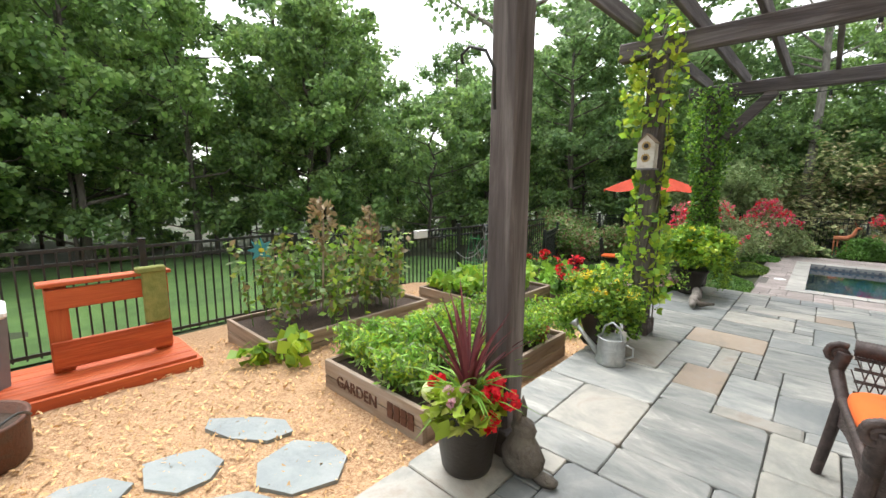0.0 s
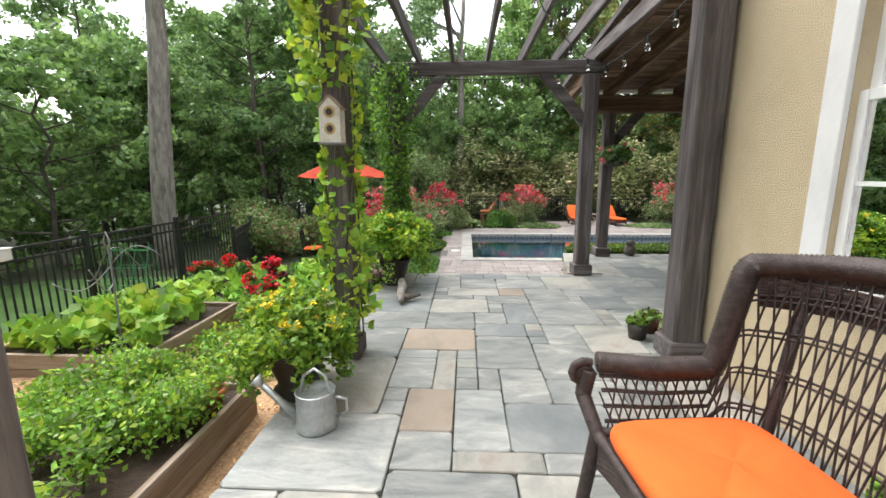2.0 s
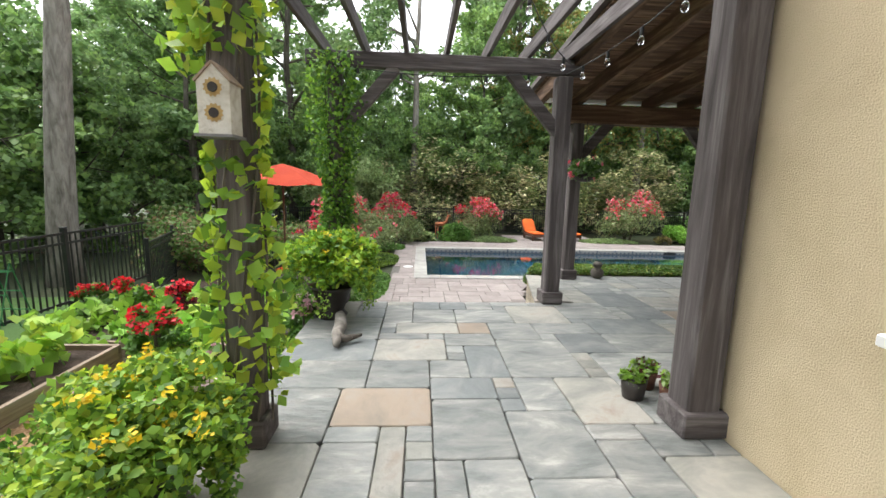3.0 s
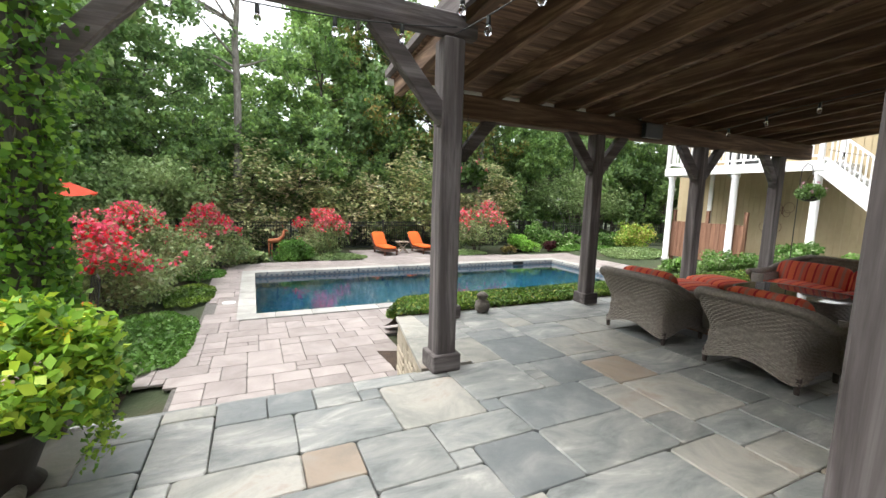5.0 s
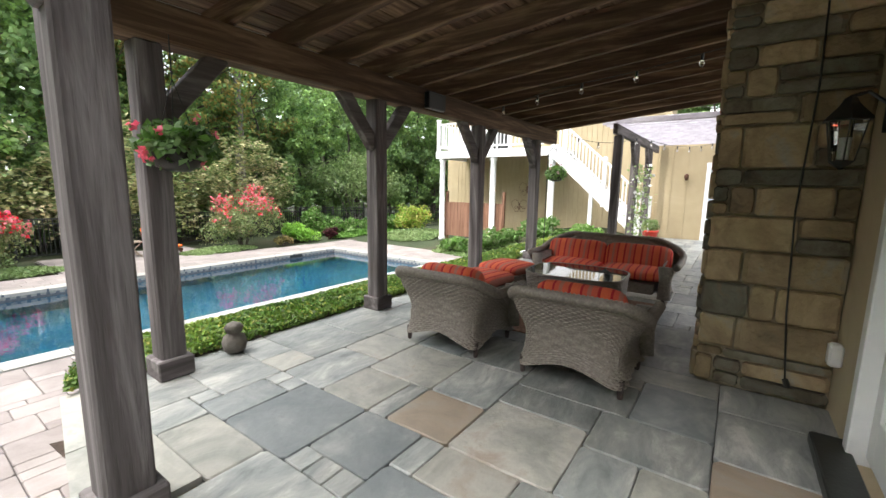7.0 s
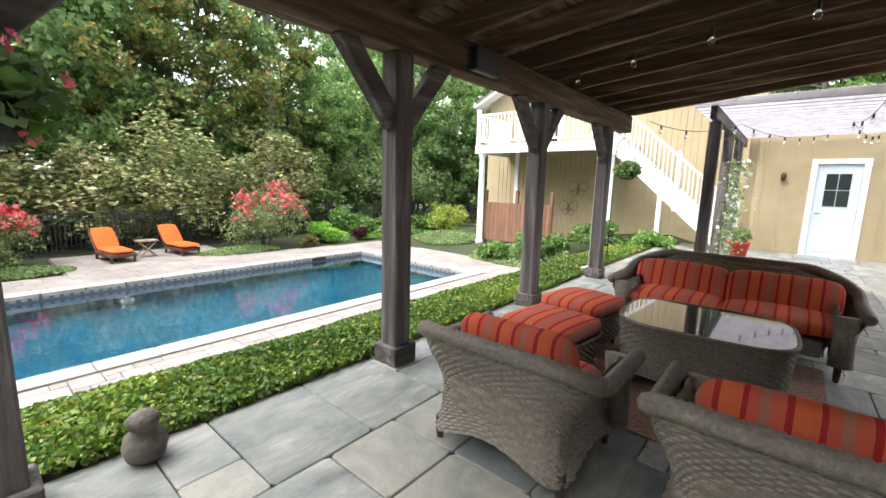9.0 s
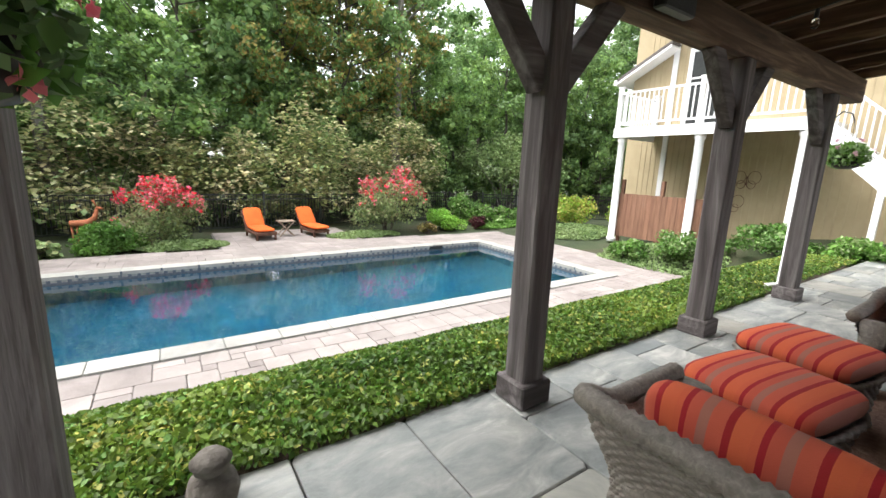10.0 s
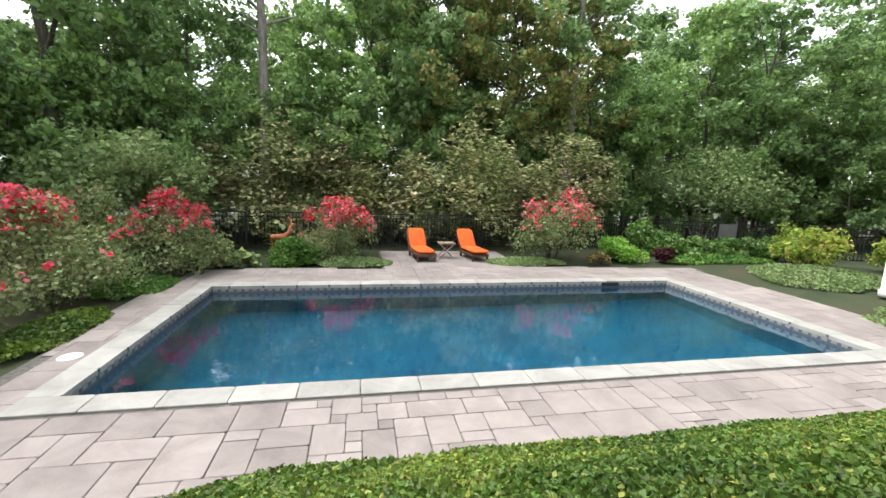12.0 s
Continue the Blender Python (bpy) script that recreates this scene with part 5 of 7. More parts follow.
def wicker_seat(name, a, b, arm, back, label, category, cushions, group=""):
    t = thing(name, (0, 0, 0), label, category, group)
    P, s = upath(a, b, 0.17)
    L = s[-1]
    side = (2 * b - 0.17) / L

    def top(q):
        e = min(q, 1 - q)
        return arm + (back - arm) * smooth(side * 0.75, side + 0.45 * (0.5 - side), e)

    ca = (2 * b - 0.17 + 0.134) / L

    def bot(q):
        e = min(q, 1 - q)
        f = e / ca if e < ca else (0.5 - e) / (0.5 - ca) * 0.5 + 0.5
        return 0.07 + 0.09 * math.sin(math.pi * f) ** 2

    flare = lambda v: -0.045 - 0.045 * math.sin(math.pi * min(1, v / 0.75)) + 0.09 * (max(0, v - 0.45) / 0.55) ** 1.5
    me, rim, low = woven("woven_shell", P, s, False, bot, top, flare, M_WICKERG)
    part("woven_shell", me, None, t)
    # inner skin and rolled rim
    inner, rim2, _ = woven("inner_shell", P * 0.80, s * 0.80, False, lambda q: 0.16, lambda q: top(q) - 0.01, lambda v: 0.11 * max(0, v - 0.5), M_WICKERG, row=0.04, stake=0.09, per=3)
    part("inner_shell", inner, None, t)
    path = []
    for k in range(0, 97):
        x, y = np.interp(k / 96 * L, s, P[:, 0]), np.interp(k / 96 * L, s, P[:, 1])
        x1, y1 = np.interp(k / 96 * L + 0.02, s, P[:, 0]) - np.interp(k / 96 * L - 0.02, s, P[:, 0]), np.interp(k / 96 * L + 0.02, s, P[:, 1]) - np.interp(k / 96 * L - 0.02, s, P[:, 1])
        d = math.hypot(x1, y1)
        path.append((x - 0.03 * y1 / d, y + 0.03 * x1 / d, top(k / 96) - 0.02))
    part("rolled_rim", wrapped(path, 0.044, 0.030, 0.8), M_WICKERG, t, smooth=True)
    for x in (-a + 0.02, a - 0.02):
        g = Geo()
        g.add(*woven_panel(x * 0.93, -b, 0.13, arm - 0.03))
        part("arm_front", g, M_WICKERG, t, smooth=True)
    part("seat_base", Geo().box(-a * 0.78, -b + 0.01, 0.17, a * 0.78, b * 0.74, 0.30, 0.01), M_WICKERG, t)
    leg = Geo().lathe([(0.018, 0.0), (0.022, 0.03), (0.026, 0.13)], 8).mesh("leg", M_WICKERD)
    for x in (-a + 0.085, a - 0.085):
        for y in (-b + 0.06, b - 0.115):
            p = part("leg", leg, None, t)
            p.location = (x, y, 0)
    for w, d, h, m in cushions:
        pass
    return t


def woven_panel(x, y, z0, z1):
    g = Geo().lathe([(0.075, z0), (0.065, (z0 + z1) / 2), (0.085, z1)], 12, (x, y + 0.03, 0), 1.0, 0.5)
    return g.v, g.f


def place(name, me, label, category, m, group=""):
    ob = new(name, me)
    ob.matrix_basis = m
    return tagged(ob, label, category, group)


arm1 = wicker_seat("wicker_armchair", 0.445, 0.38, 0.55, 0.70, "grey-brown woven wicker armchair on the patio rug", "armchair", (), "wicker armchairs round the low table")
arm1.matrix_basis = pose(4.46, 7.38, 0.0, 0, 0, 90)
copy_thing(arm1, pose(4.46, 6.23, 0.0, 0, 0, 90))
for x, y, r in ((4.46, 7.38, 90), (4.46, 6.23, 90)):
    M = pose(x, y, 0, 0, 0, r)
    place("seat_cushion", cushion(0.68, 0.62, 0.14, M_STRIPEX, "seat_cushion"), "orange and red striped seat cushion on the armchair", "cushion", M @ pose(0, -0.06, 0.31), "armchair seat cushions")
    place("back_cushion", cushion(0.68, 0.50, 0.15, M_STRIPEX, "back_cushion", 0.35), "plump orange and red striped back cushion on the armchair", "cushion", M @ pose(0, 0.15, 0.465, 76, 0, 0), "armchair back cushions")
sofa = wicker_seat("wicker_sofa", 0.88, 0.40, 0.55, 0.77, "long grey-brown woven wicker sofa on the patio", "sofa", ())
sofa.matrix_basis = pose(7.10, 6.75, 0.0, 0, 0, -90)
M = pose(7.10, 6.75, 0, 0, 0, -90)
for s in (-1, 1):
    place("seat_cushion", cushion(0.82, 0.66, 0.14, M_STRIPEX, "seat_cushion"), "orange-red striped seat cushion on the wicker sofa", "cushion", M @ pose(0.41 * s, -0.06, 0.31), "sofa seat cushions")
    place("back_cushion", cushion(0.82, 0.48, 0.15, M_STRIPEX, "back_cushion", 0.35), "plump orange-red striped back cushion on the wicker sofa", "cushion", M @ pose(0.40 * s, 0.17, 0.455, 74, 0, 0), "sofa back cushions")


def ring(a, b, e=0.5, n=60):
    P = np.array([(a * math.copysign(abs(math.cos(t)) ** e, math.cos(t)), b * math.copysign(abs(math.sin(t)) ** e, math.sin(t))) for t in np.linspace(2 * math.pi, 0, n + 1)])
    return P, np.concatenate([[0], np.cumsum(np.hypot(*np.diff(P, axis=0).T))])


def drum(name, a, b, h, label, category, group=""):
    t = thing(name, (0, 0, 0), label, category, group)
    P, s = ring(a, b)
    me, rim, low = woven("woven_body", P, s, True, lambda q: 0.09, lambda q: h, lambda v: 0.03 * v * v, M_WICKERG)
    part("woven_body", me, None, t)
    part("rim", wrapped([tuple(p) for p in rim[::3]] + [tuple(rim[0])], 0.016), M_WICKERG, t, smooth=True)
    part("top_board", Geo().prism([(p[0] * 0.97, p[1] * 0.97) for p in P[:-1][::-1]], h - 0.03, h - 0.012), M_WICKERD, t)
    leg = Geo().lathe([(0.018, 0.0), (0.022, 0.03), (0.024, 0.15)], 8).mesh("leg", M_WICKERD)
    for x in (-a * 0.75, a * 0.75):
        for y in (-b * 0.75, b * 0.75):
            p = part("leg", leg, None, t)
            p.location = (x, y, 0)
    return t


ott = drum("ottoman", 0.28, 0.28, 0.33, "low woven wicker ottoman base beside the armchair", "ottoman", "wicker ottomans")
ott.matrix_basis = pose(5.38, 7.66, 0.012, 0, 0, -8)
copy_thing(ott, pose(6.15, 7.72, 0.012, 0, 0, -8))
for x, y, r in ((5.38, 7.66, -8), (6.15, 7.72, -8)):
    place("ottoman_cushion", cushion(0.60, 0.60, 0.14, M_STRIPE, "ottoman_cushion", 0.2), "orange-red striped cushion on top of the ottoman", "cushion", pose(x, y, 0.325, 0, 0, r), "ottoman cushions")
table = drum("coffee_table", 0.40, 0.50, 0.47, "oval woven wicker coffee table on the rug", "coffee table")
table.matrix_basis = pose(5.98, 6.76, 0.012, 0, 0, 3)
P, s = ring(0.43, 0.53)
M_TOPGLASS = mat("smoked_tabletop", [(0.03, 0.035, 0.035), (0.05, 0.055, 0.055)], 2.0, 0.04, 0, spec=1.0)
part("glass_top", Geo().prism([tuple(p) for p in P[:-1][::-1]], 0.472, 0.481), M_TOPGLASS, table, "dark polished glass top")
rug = part("rug", Geo().box(4.98, 6.02, 0.001, 6.95, 8.0, 0.011, 0.002), M_RUG)
tagged(rug, "reddish-brown woven outdoor rug under the wicker table", "rug")

# open-weave chair by the wall
oc = thing("open_weave_chair", (0, 0, 0), "dark brown open-weave wicker wing chair with curled arms", "armchair")
P, s = upath(0.29, 0.28, 0.21)
L = s[-1]


def back_pt(q, v, out=0.0):
    """q along the U from 0 to 1, v from the seat (0) to the rim (1)."""
    x, y = np.interp(q * L, s, P[:, 0]), np.interp(q * L, s, P[:, 1])
    e = min(q, 1 - q)
    top = 0.62 + 0.38 * smooth(0.245, 0.285, e) + 0.03 * smooth(0.25, 0.5, e)
    lean = 0.07 * v * smooth(0.18, 0.4, e)
    splay = 1 + 0.2 * v * smooth(0.16, 0.0, e)
    d = math.hypot(x, y + 0.05) or 1
    k = 1 + (0.05 * v * v + out) / d
    return (x * k * splay, (y + 0.05 * (y > -0.05)) * (k if y > -0.05 else 1) - 0.05 * (y > -0.05) + lean, 0.40 + (top - 0.40) * v)


part("rim", wrapped([back_pt(q, 1.0) for q in np.linspace(0.02, 0.98, 120)], 0.042), M_WICKERD, oc, "thick wound rim", True)
part("rim_roll", wrapped([back_pt(q, 0.95, 0.035) for q in np.linspace(0.275, 0.725, 44)], 0.04), M_WICKERD, oc, smooth=True)
me, _, _ = woven("crest_band", np.array([back_pt(q, 0.9)[:2] for q in np.linspace(0.3, 0.7, 50)]), np.linspace(0, 0.75, 50), False, lambda q: 0.86, lambda q: 0.96, lambda v: 0.0, M_WICKERD, row=0.012, stake=0.03, amp=0.003)
part("crest_band", me, None, oc)
part("seat_ring", wrapped([back_pt(q, 0.0) for q in np.linspace(0, 1, 50)] + [(-0.29, -0.28, 0.40)], 0.022), M_WICKERD, oc, smooth=True)
for sx in (-1, 1):
    e = back_pt(0.02 if sx < 0 else 0.98, 1.0)
    curl = [(e[0], e[1] - 0.02, e[2])] + [(e[0] + sx * 0.0, e[1] - 0.03 - 0.045 * (1 - t / 16) * math.sin(t * 0.75) - 0.02, e[2] - 0.03 + 0.045 * (1 - t / 16) * math.cos(t * 0.75) - 0.01) for t in range(0, 14)]
    part("arm_scroll", wrapped(curl, 0.017), M_WICKERD, oc, "curled arm end", True)
    part("arm_support", wrapped([(e[0], e[1] - 0.03, e[2] - 0.03), (e[0] * 0.97, -0.30, 0.5), (sx * 0.29, -0.28, 0.40), (sx * 0.315, -0.325, 0.0)], [0.034, 0.03, 0.027, 0.022]), M_WICKERD, oc, smooth=True)
    part("rear_leg", wrapped([back_pt(0.36 if sx < 0 else 0.64, 0.9, 0.02), back_pt(0.36 if sx < 0 else 0.64, 0.0), (sx * 0.27, 0.30, 0.0)], 0.02), M_WICKERD, oc, smooth=True)
g = Geo()
for k in range(46):
    for sgn in (-1, 1):
        q0 = 0.02 + 0.96 * k / 45
        pts = []
        for j in range(9):
            v = j / 8
            q = q0 + sgn * 0.045 * v
            if 0.01 < q < 0.99:
                pts.append(back_pt(q, v * 0.96))
        if len(pts) > 2:
            g.tube(pts, 0.0034, 4, False)
part("lattice", g, M_WICKERD, oc, "crossed open lattice strands", True)
for v in (0.16, 0.19, 0.38, 0.41, 0.6, 0.63, 0.8, 0.83):
    part("band", Geo().tube([back_pt(q, v, 0.004) for q in np.linspace(0.02, 0.98, 60)], 0.0045, 5), M_WICKERD, oc, smooth=True)
fr = np.array([(-0.33, -0.33), (0.33, -0.33)])
for y, sgn in ((-0.285, 1), (0.285, -1)):
    me, _, _ = woven("apron", np.array([(-0.29, y), (0.29, y)]) if y > 0 else np.array([(0.29, y), (-0.29, y)]), np.array([0, 0.58]), False, lambda q: 0.27 + 0.05 * math.sin(math.pi * q), lambda q: 0.39, lambda v: 0.0, M_WICKERD, row=0.012, stake=0.03, amp=0.003)
    part("apron", me, None, oc)
for sx in (-1, 1):
    me, _, _ = woven("side_apron", np.array([(sx * 0.295, -0.28), (sx * 0.295, 0.22)])[:: (-1 if sx > 0 else 1)], np.array([0, 0.5]), False, lambda q: 0.27 + 0.05 * math.sin(math.pi * q), lambda q: 0.39, lambda v: 0.0, M_WICKERD, row=0.012, stake=0.03, amp=0.003)
    part("side_apron", me, None, oc)
part("seat", Geo().box(-0.28, -0.28, 0.37, 0.28, 0.25, 0.40), M_WICKERD, oc)
OCM = pose(1.07, 2.74, 0, 0, 0, -84) @ Matrix.Diagonal((1.1, 1.1, 1.06, 1))
oc.matrix_basis = OCM
place("seat_cushion", cushion(0.53, 0.52, 0.09, M_ORANGE, "seat_cushion", 0.35, [(sx * 0.14, sy * 0.13) for sx in (-1, 1) for sy in (-1, 1)]), "bright orange tufted cushion on the wicker chair", "cushion", OCM @ pose(0, -0.03, 0.405))
# round red side table
st = thing("side_table", (1.17, 2.02, 0), "small round brick-red slatted table beside the wicker chair", "side table")
for i in range(7):
    x = -0.21 + 0.07 * i
    w = math.sqrt(max(0.002, 0.25 ** 2 - x * x))
    part("slat", Geo().box(x - 0.028, -w, 0.435, x + 0.028, w, 0.455, 0.003), M_BRICKW, st)
part("rim", Geo().tube([(0.255 * math.cos(t), 0.255 * math.sin(t), 0.445) for t in np.linspace(0, 2 * math.pi, 32)], 0.016, 8), M_BRICKW, st, smooth=True)
for k in range(4):
    a = k * math.pi / 2 + 0.6
    part("leg", Geo().tube([(0.2 * math.cos(a), 0.2 * math.sin(a), 0.43), (0.24 * math.cos(a), 0.24 * math.sin(a), 0)], 0.012), M_BRICKW, st)


# ---- loungers ----
def lounger():
    t = thing("sun_lounger", (0, 0, 0), "brown wicker sun lounger with raised back on the pool terrace", "sun lounger", "loungers beyond the pool")
    part("frame", Geo().box(-0.33, -0.95, 0.16, 0.33, 0.35, 0.27, 0.02), M_RUSTY, t)
    part("backrest", Geo().beam((0, 0.3, 0.25), (0, 0.82, 0.80), 0.64, 0.05, 0.01), M_RUSTY, t)
    for x in (-0.28, 0.28):
        for y in (-0.88, 0.3):
            part("leg", Geo().box(x - 0.03, y - 0.03, 0, x + 0.03, y + 0.03, 0.17), M_RUSTY, t)
    return t


for i, (x, r) in enumerate(((5.2, 6), (6.8, 8))):
    m = pose(x, 20.4, DECK_Z, 0, 0, r) @ Matrix.Diagonal((0.9, 0.9, 0.9, 1))
    if i == 0:
        lg = lounger()
        lg.matrix_basis = m
    else:
        copy_thing(lg, m)
    c = thing("lounger_cushion", (0, 0, 0), "bright orange pad on the sun lounger", "cushion", "lounger pads")
    part("seat_pad", cushion(0.6, 1.25, 0.11, M_ORANGE, "seat_pad"), None, c, m=pose(0, -0.32, 0.27))
    part("back_pad", cushion(0.6, 0.82, 0.11, M_ORANGE, "back_pad"), None, c, m=pose(0, 0.50, 0.56, 47, 0, 0) @ pose(0, 0, 0))
    c.matrix_basis = m
tb = thing("folding_table", (5.98, 20.3, DECK_Z), "small weathered folding table between the loungers", "side table")
part("top", Geo().box(-0.25, -0.22, 0.44, 0.25, 0.22, 0.47), BEDWOOD[0], tb)
for s in (-1, 1):
    part("leg", Geo().beam((-0.22, s * 0.18, 0), (0.2, s * 0.18, 0.44), 0.03, 0.03), BEDWOOD[0], tb)
    part("leg", Geo().beam((0.22, s * 0.15, 0), (-0.2, s * 0.15, 0.44), 0.03, 0.03), BEDWOOD[0], tb)

# ---- umbrella and cafe chairs beyond the vines ----
um = thing("garden_umbrella", (-2.85, 12.0, -0.9), "open orange-red market umbrella over the lower terrace", "umbrella")
part("pole", Geo().tube([(0, 0, 0), (0, 0, 2.6)], 0.022, 10), DARKWOOD[2], um)
part("base", Geo().lathe([(0.25, 0), (0.25, 0.06), (0.05, 0.12)], 20), M_BLACK, um)
cg, R = Geo(), 1.2
tip = (0, 0, 2.68)
rim = [(R * math.cos(a), R * math.sin(a), 2.25) for a in np.linspace(0, 2 * math.pi, 9)[:-1]]
vs, fs = [], []
for k in range(8):
    a, b = Vector(rim[k]), Vector(rim[(k + 1) % 8])
    for j in range(5):
        t = j / 4
        for i in range(5):
            u = i / 4
            p = Vector(tip).lerp(a.lerp(b, u), t)
            p.z -= 0.05 * math.sin(math.pi * u) * t - 0.04 * math.sin(math.pi * t)
            vs.append(p)
    o = k * 25
    fs += [(o + j * 5 + i, o + j * 5 + i + 1, o + (j + 1) * 5 + i + 1, o + (j + 1) * 5 + i) for j in range(4) for i in range(4)]
cg.add(vs, fs)
part("canopy", cg, M_UMB, um, "orange-red canvas canopy", True)
for p in rim:
    part("rib", Geo().tube([(0, 0, 2.62), (p[0] * 0.98, p[1] * 0.98, p[2] - 0.02)], 0.008, 5), DARKWOOD[2], um)


def cafe_chair():
    t = thing("cafe_chair", (0, 0, 0), "black metal cafe chair with an orange seat on the lower terrace", "chair", "cafe chairs under the umbrella")
    for x in (-0.2, 0.2):
        part("leg", Geo().tube([(x, -0.2, 0), (x, -0.2, 0.44)], 0.012), M_BLACK, t)
        part("leg", Geo().tube([(x, 0.22, 0), (x, 0.2, 0.44), (x, 0.26, 0.9)], 0.012), M_BLACK, t)
    part("back", Geo().tube([(-0.2, 0.26, 0.9), (0, 0.28, 0.96), (0.2, 0.26, 0.9)], 0.012), M_BLACK, t)
    for i in range(5):
        part("slat", Geo().tube([(-0.14 + 0.07 * i, 0.21, 0.46), (-0.14 + 0.07 * i, 0.27, 0.92)], 0.008, 5), M_BLACK, t)
    part("seat", cushion(0.42, 0.42, 0.07, M_ORANGE, "seat"), None, t, m=pose(0, 0, 0.44))
    return t


cc = cafe_chair()
cc.matrix_basis = pose(-2.5, 11.1, -0.9, 0, 0, 170)
copy_thing(cc, pose(-3.6, 11.6, -0.9, 0, 0, 100))
copy_thing(cc, pose(-2.1, 12.3, -0.9, 0, 0, -60))

# ---- vegetation on the slope between patio and pool ----
def bed_z(x, y):
    t = min(1, max(0, (y - PY2) / 2.25))
    return -0.02 - 0.81 * smooth(0.22, 1.12, t)


def in_cover(x, y):
    left = 1.98 + 0.34 * smooth(PY2, 9.7, y)
    if not (PY2 - 0.03 < y < 11.02 + 0.03 * math.sin(x * 3) and left < x < 13.0):
        return False
    return not (x < left + 0.7 and y > 10.4 and (x - left - 0.7) ** 2 / 0.49 + (y - 10.4) ** 2 / 0.40 > 1)


g = Geo()
nx, ny = 44, 10
g.v = [(2.1 + 0.34 * smooth(0, 4, j) + 10.5 * i / nx, PY2 + 2.2 * j / ny, bed_z(0, PY2 + 2.2 * j / ny) - (0.06 if i < 2 else 0.0)) for j in range(ny + 1) for i in range(nx + 1)]
g.f = [(j * (nx + 1) + i, j * (nx + 1) + i + 1, (j + 1) * (nx + 1) + i + 1, (j + 1) * (nx + 1) + i) for j in range(ny) for i in range(nx)]
part("planting_bed", g, M_SOIL, smooth=True, kind="structure", label="sloping soil bed between patio and pool")
rg = np.random.default_rng(21)


def scatter(n, x0, y0, x1, y1, inside, zf, h):
    P = rg.uniform((x0, y0), (x1, y1), (n, 2))
    P = np.array([p for p in P if inside(*p)])
    return np.array([(x, y, zf(x, y) + h * (0.35 + 0.65 * rg.random()) * (1 + 0.25 * noise.noise((x * 2.2, y * 2.2, 0)))) for x, y in P])


P = np.concatenate([scatter(115000, 1.95, PY2 - 0.06, 9.0, 11.3, in_cover, bed_z, 0.10), scatter(20000, 9.0, PY2, 13.1, 11.3, in_cover, bed_z, 0.11)])
ob = part("groundcover", leafmesh("groundcover", leaves(P, 0.030, 0.35, 1.0, 1.5, rg), [L_COVER, L_HEDGE, L_YELLOW], [0.74, 0.18, 0.08], rg), None, kind="stuff")
tagged(ob, "dense glossy green groundcover carpet on the slope above the pool", "groundcover")


def mat_of_green(name, cx, cy, w, d, h, m, n, label, size=0.04):
    P = rg.uniform(-1, 1, (n, 2))
    P = P[(P ** 2).sum(1) < 1 + 0.15 * np.sin(P[:, 0] * 9)]
    z = np.array([V(cx + p[0] * w / 2, cy + p[1] * d / 2) for p in P])
    Q = np.stack([cx + P[:, 0] * w / 2, cy + P[:, 1] * d / 2, np.maximum(z, -0.9) + 0.04 + h * rg.random(len(P)) * (1.1 - (P ** 2).sum(1))], 1)
    ob = part(name, leafmesh(name, leaves(Q, size, 0.4, 1.0, 1.5, rg), m, None, rg), None, kind="stuff")
    tagged(ob, label, "groundcover")


mat_of_green("creeping_plants", -1.25, 11.6, 1.6, 3.4, 0.16, [L_HEDGE], 9000, "low green creeping plants edging the terrace", 0.05)
mat_of_green("creeping_plants", -0.9, 14.7, 1.0, 2.2, 0.12, [L_COVER], 4000, "low bright green mat edging the terrace", 0.05)
mat_of_green("creeping_plants", -1.0, 17.2, 1.4, 1.8, 0.12, [L_HEDGE], 3500, "low green mat beside the rose bushes", 0.05)
mat_of_green("creeping_plants", 3.2, 19.5, 2.2, 1.2, 0.14, [L_PALE], 4500, "grey-green mat beside the loungers", 0.05)
mat_of_green("creeping_plants", 8.2, 19.5, 2.6, 1.1, 0.14, [L_PALE], 4500, "grey-green mat in front of the rose bush", 0.05)
mat_of_green("creeping_plants", 14.8, 16.3, 2.8, 2.8, 0.16, [L_PALE], 7000, "silvery green mat by the garden gate", 0.06)
mat_of_green("creeping_plants", 13.4, 12.6, 1.7, 3.2, 0.14, [L_PALE], 5000, "pale green border plants by the patio end", 0.05)
mat_of_green("creeping_plants", 15.0, 19.6, 4.5, 1.2, 0.2, [L_HEDGE], 6000, "leafy edging along the far border", 0.07)

# ---- vegetables and flowers ----
bz = -0.36


def raised_bed(x0, y0, x1, y1, z0, h, label):
    t = thing("raised_bed", ((x0 + x1) / 2, (y0 + y1) / 2, z0), label, "raised bed", "raised garden beds")
    n = max(1, round(h / 0.14))
    for k in range(n):
        a, b = z0 + h * k / n + 0.003, z0 + h * (k + 1) / n - 0.003
        wpart("board", Geo().box(x0, y0, a, x1, y0 + 0.04, b, 0.004), BEDWOOD[0], t)
        wpart("board", Geo().box(x0, y1 - 0.04, a, x1, y1, b, 0.004), BEDWOOD[0], t)
        wpart("board", Geo().box(x0, y0 + 0.041, a, x0 + 0.04, y1 - 0.041, b, 0.004), BEDWOOD[1], t)
        wpart("board", Geo().box(x1 - 0.04, y0 + 0.041, a, x1, y1 - 0.041, b, 0.004), BEDWOOD[1], t)
    wpart("soil", Geo().box(x0 + 0.04, y0 + 0.04, z0, x1 - 0.04, y1 - 0.04, z0 + h - 0.05), M_SOIL, t)
    return t


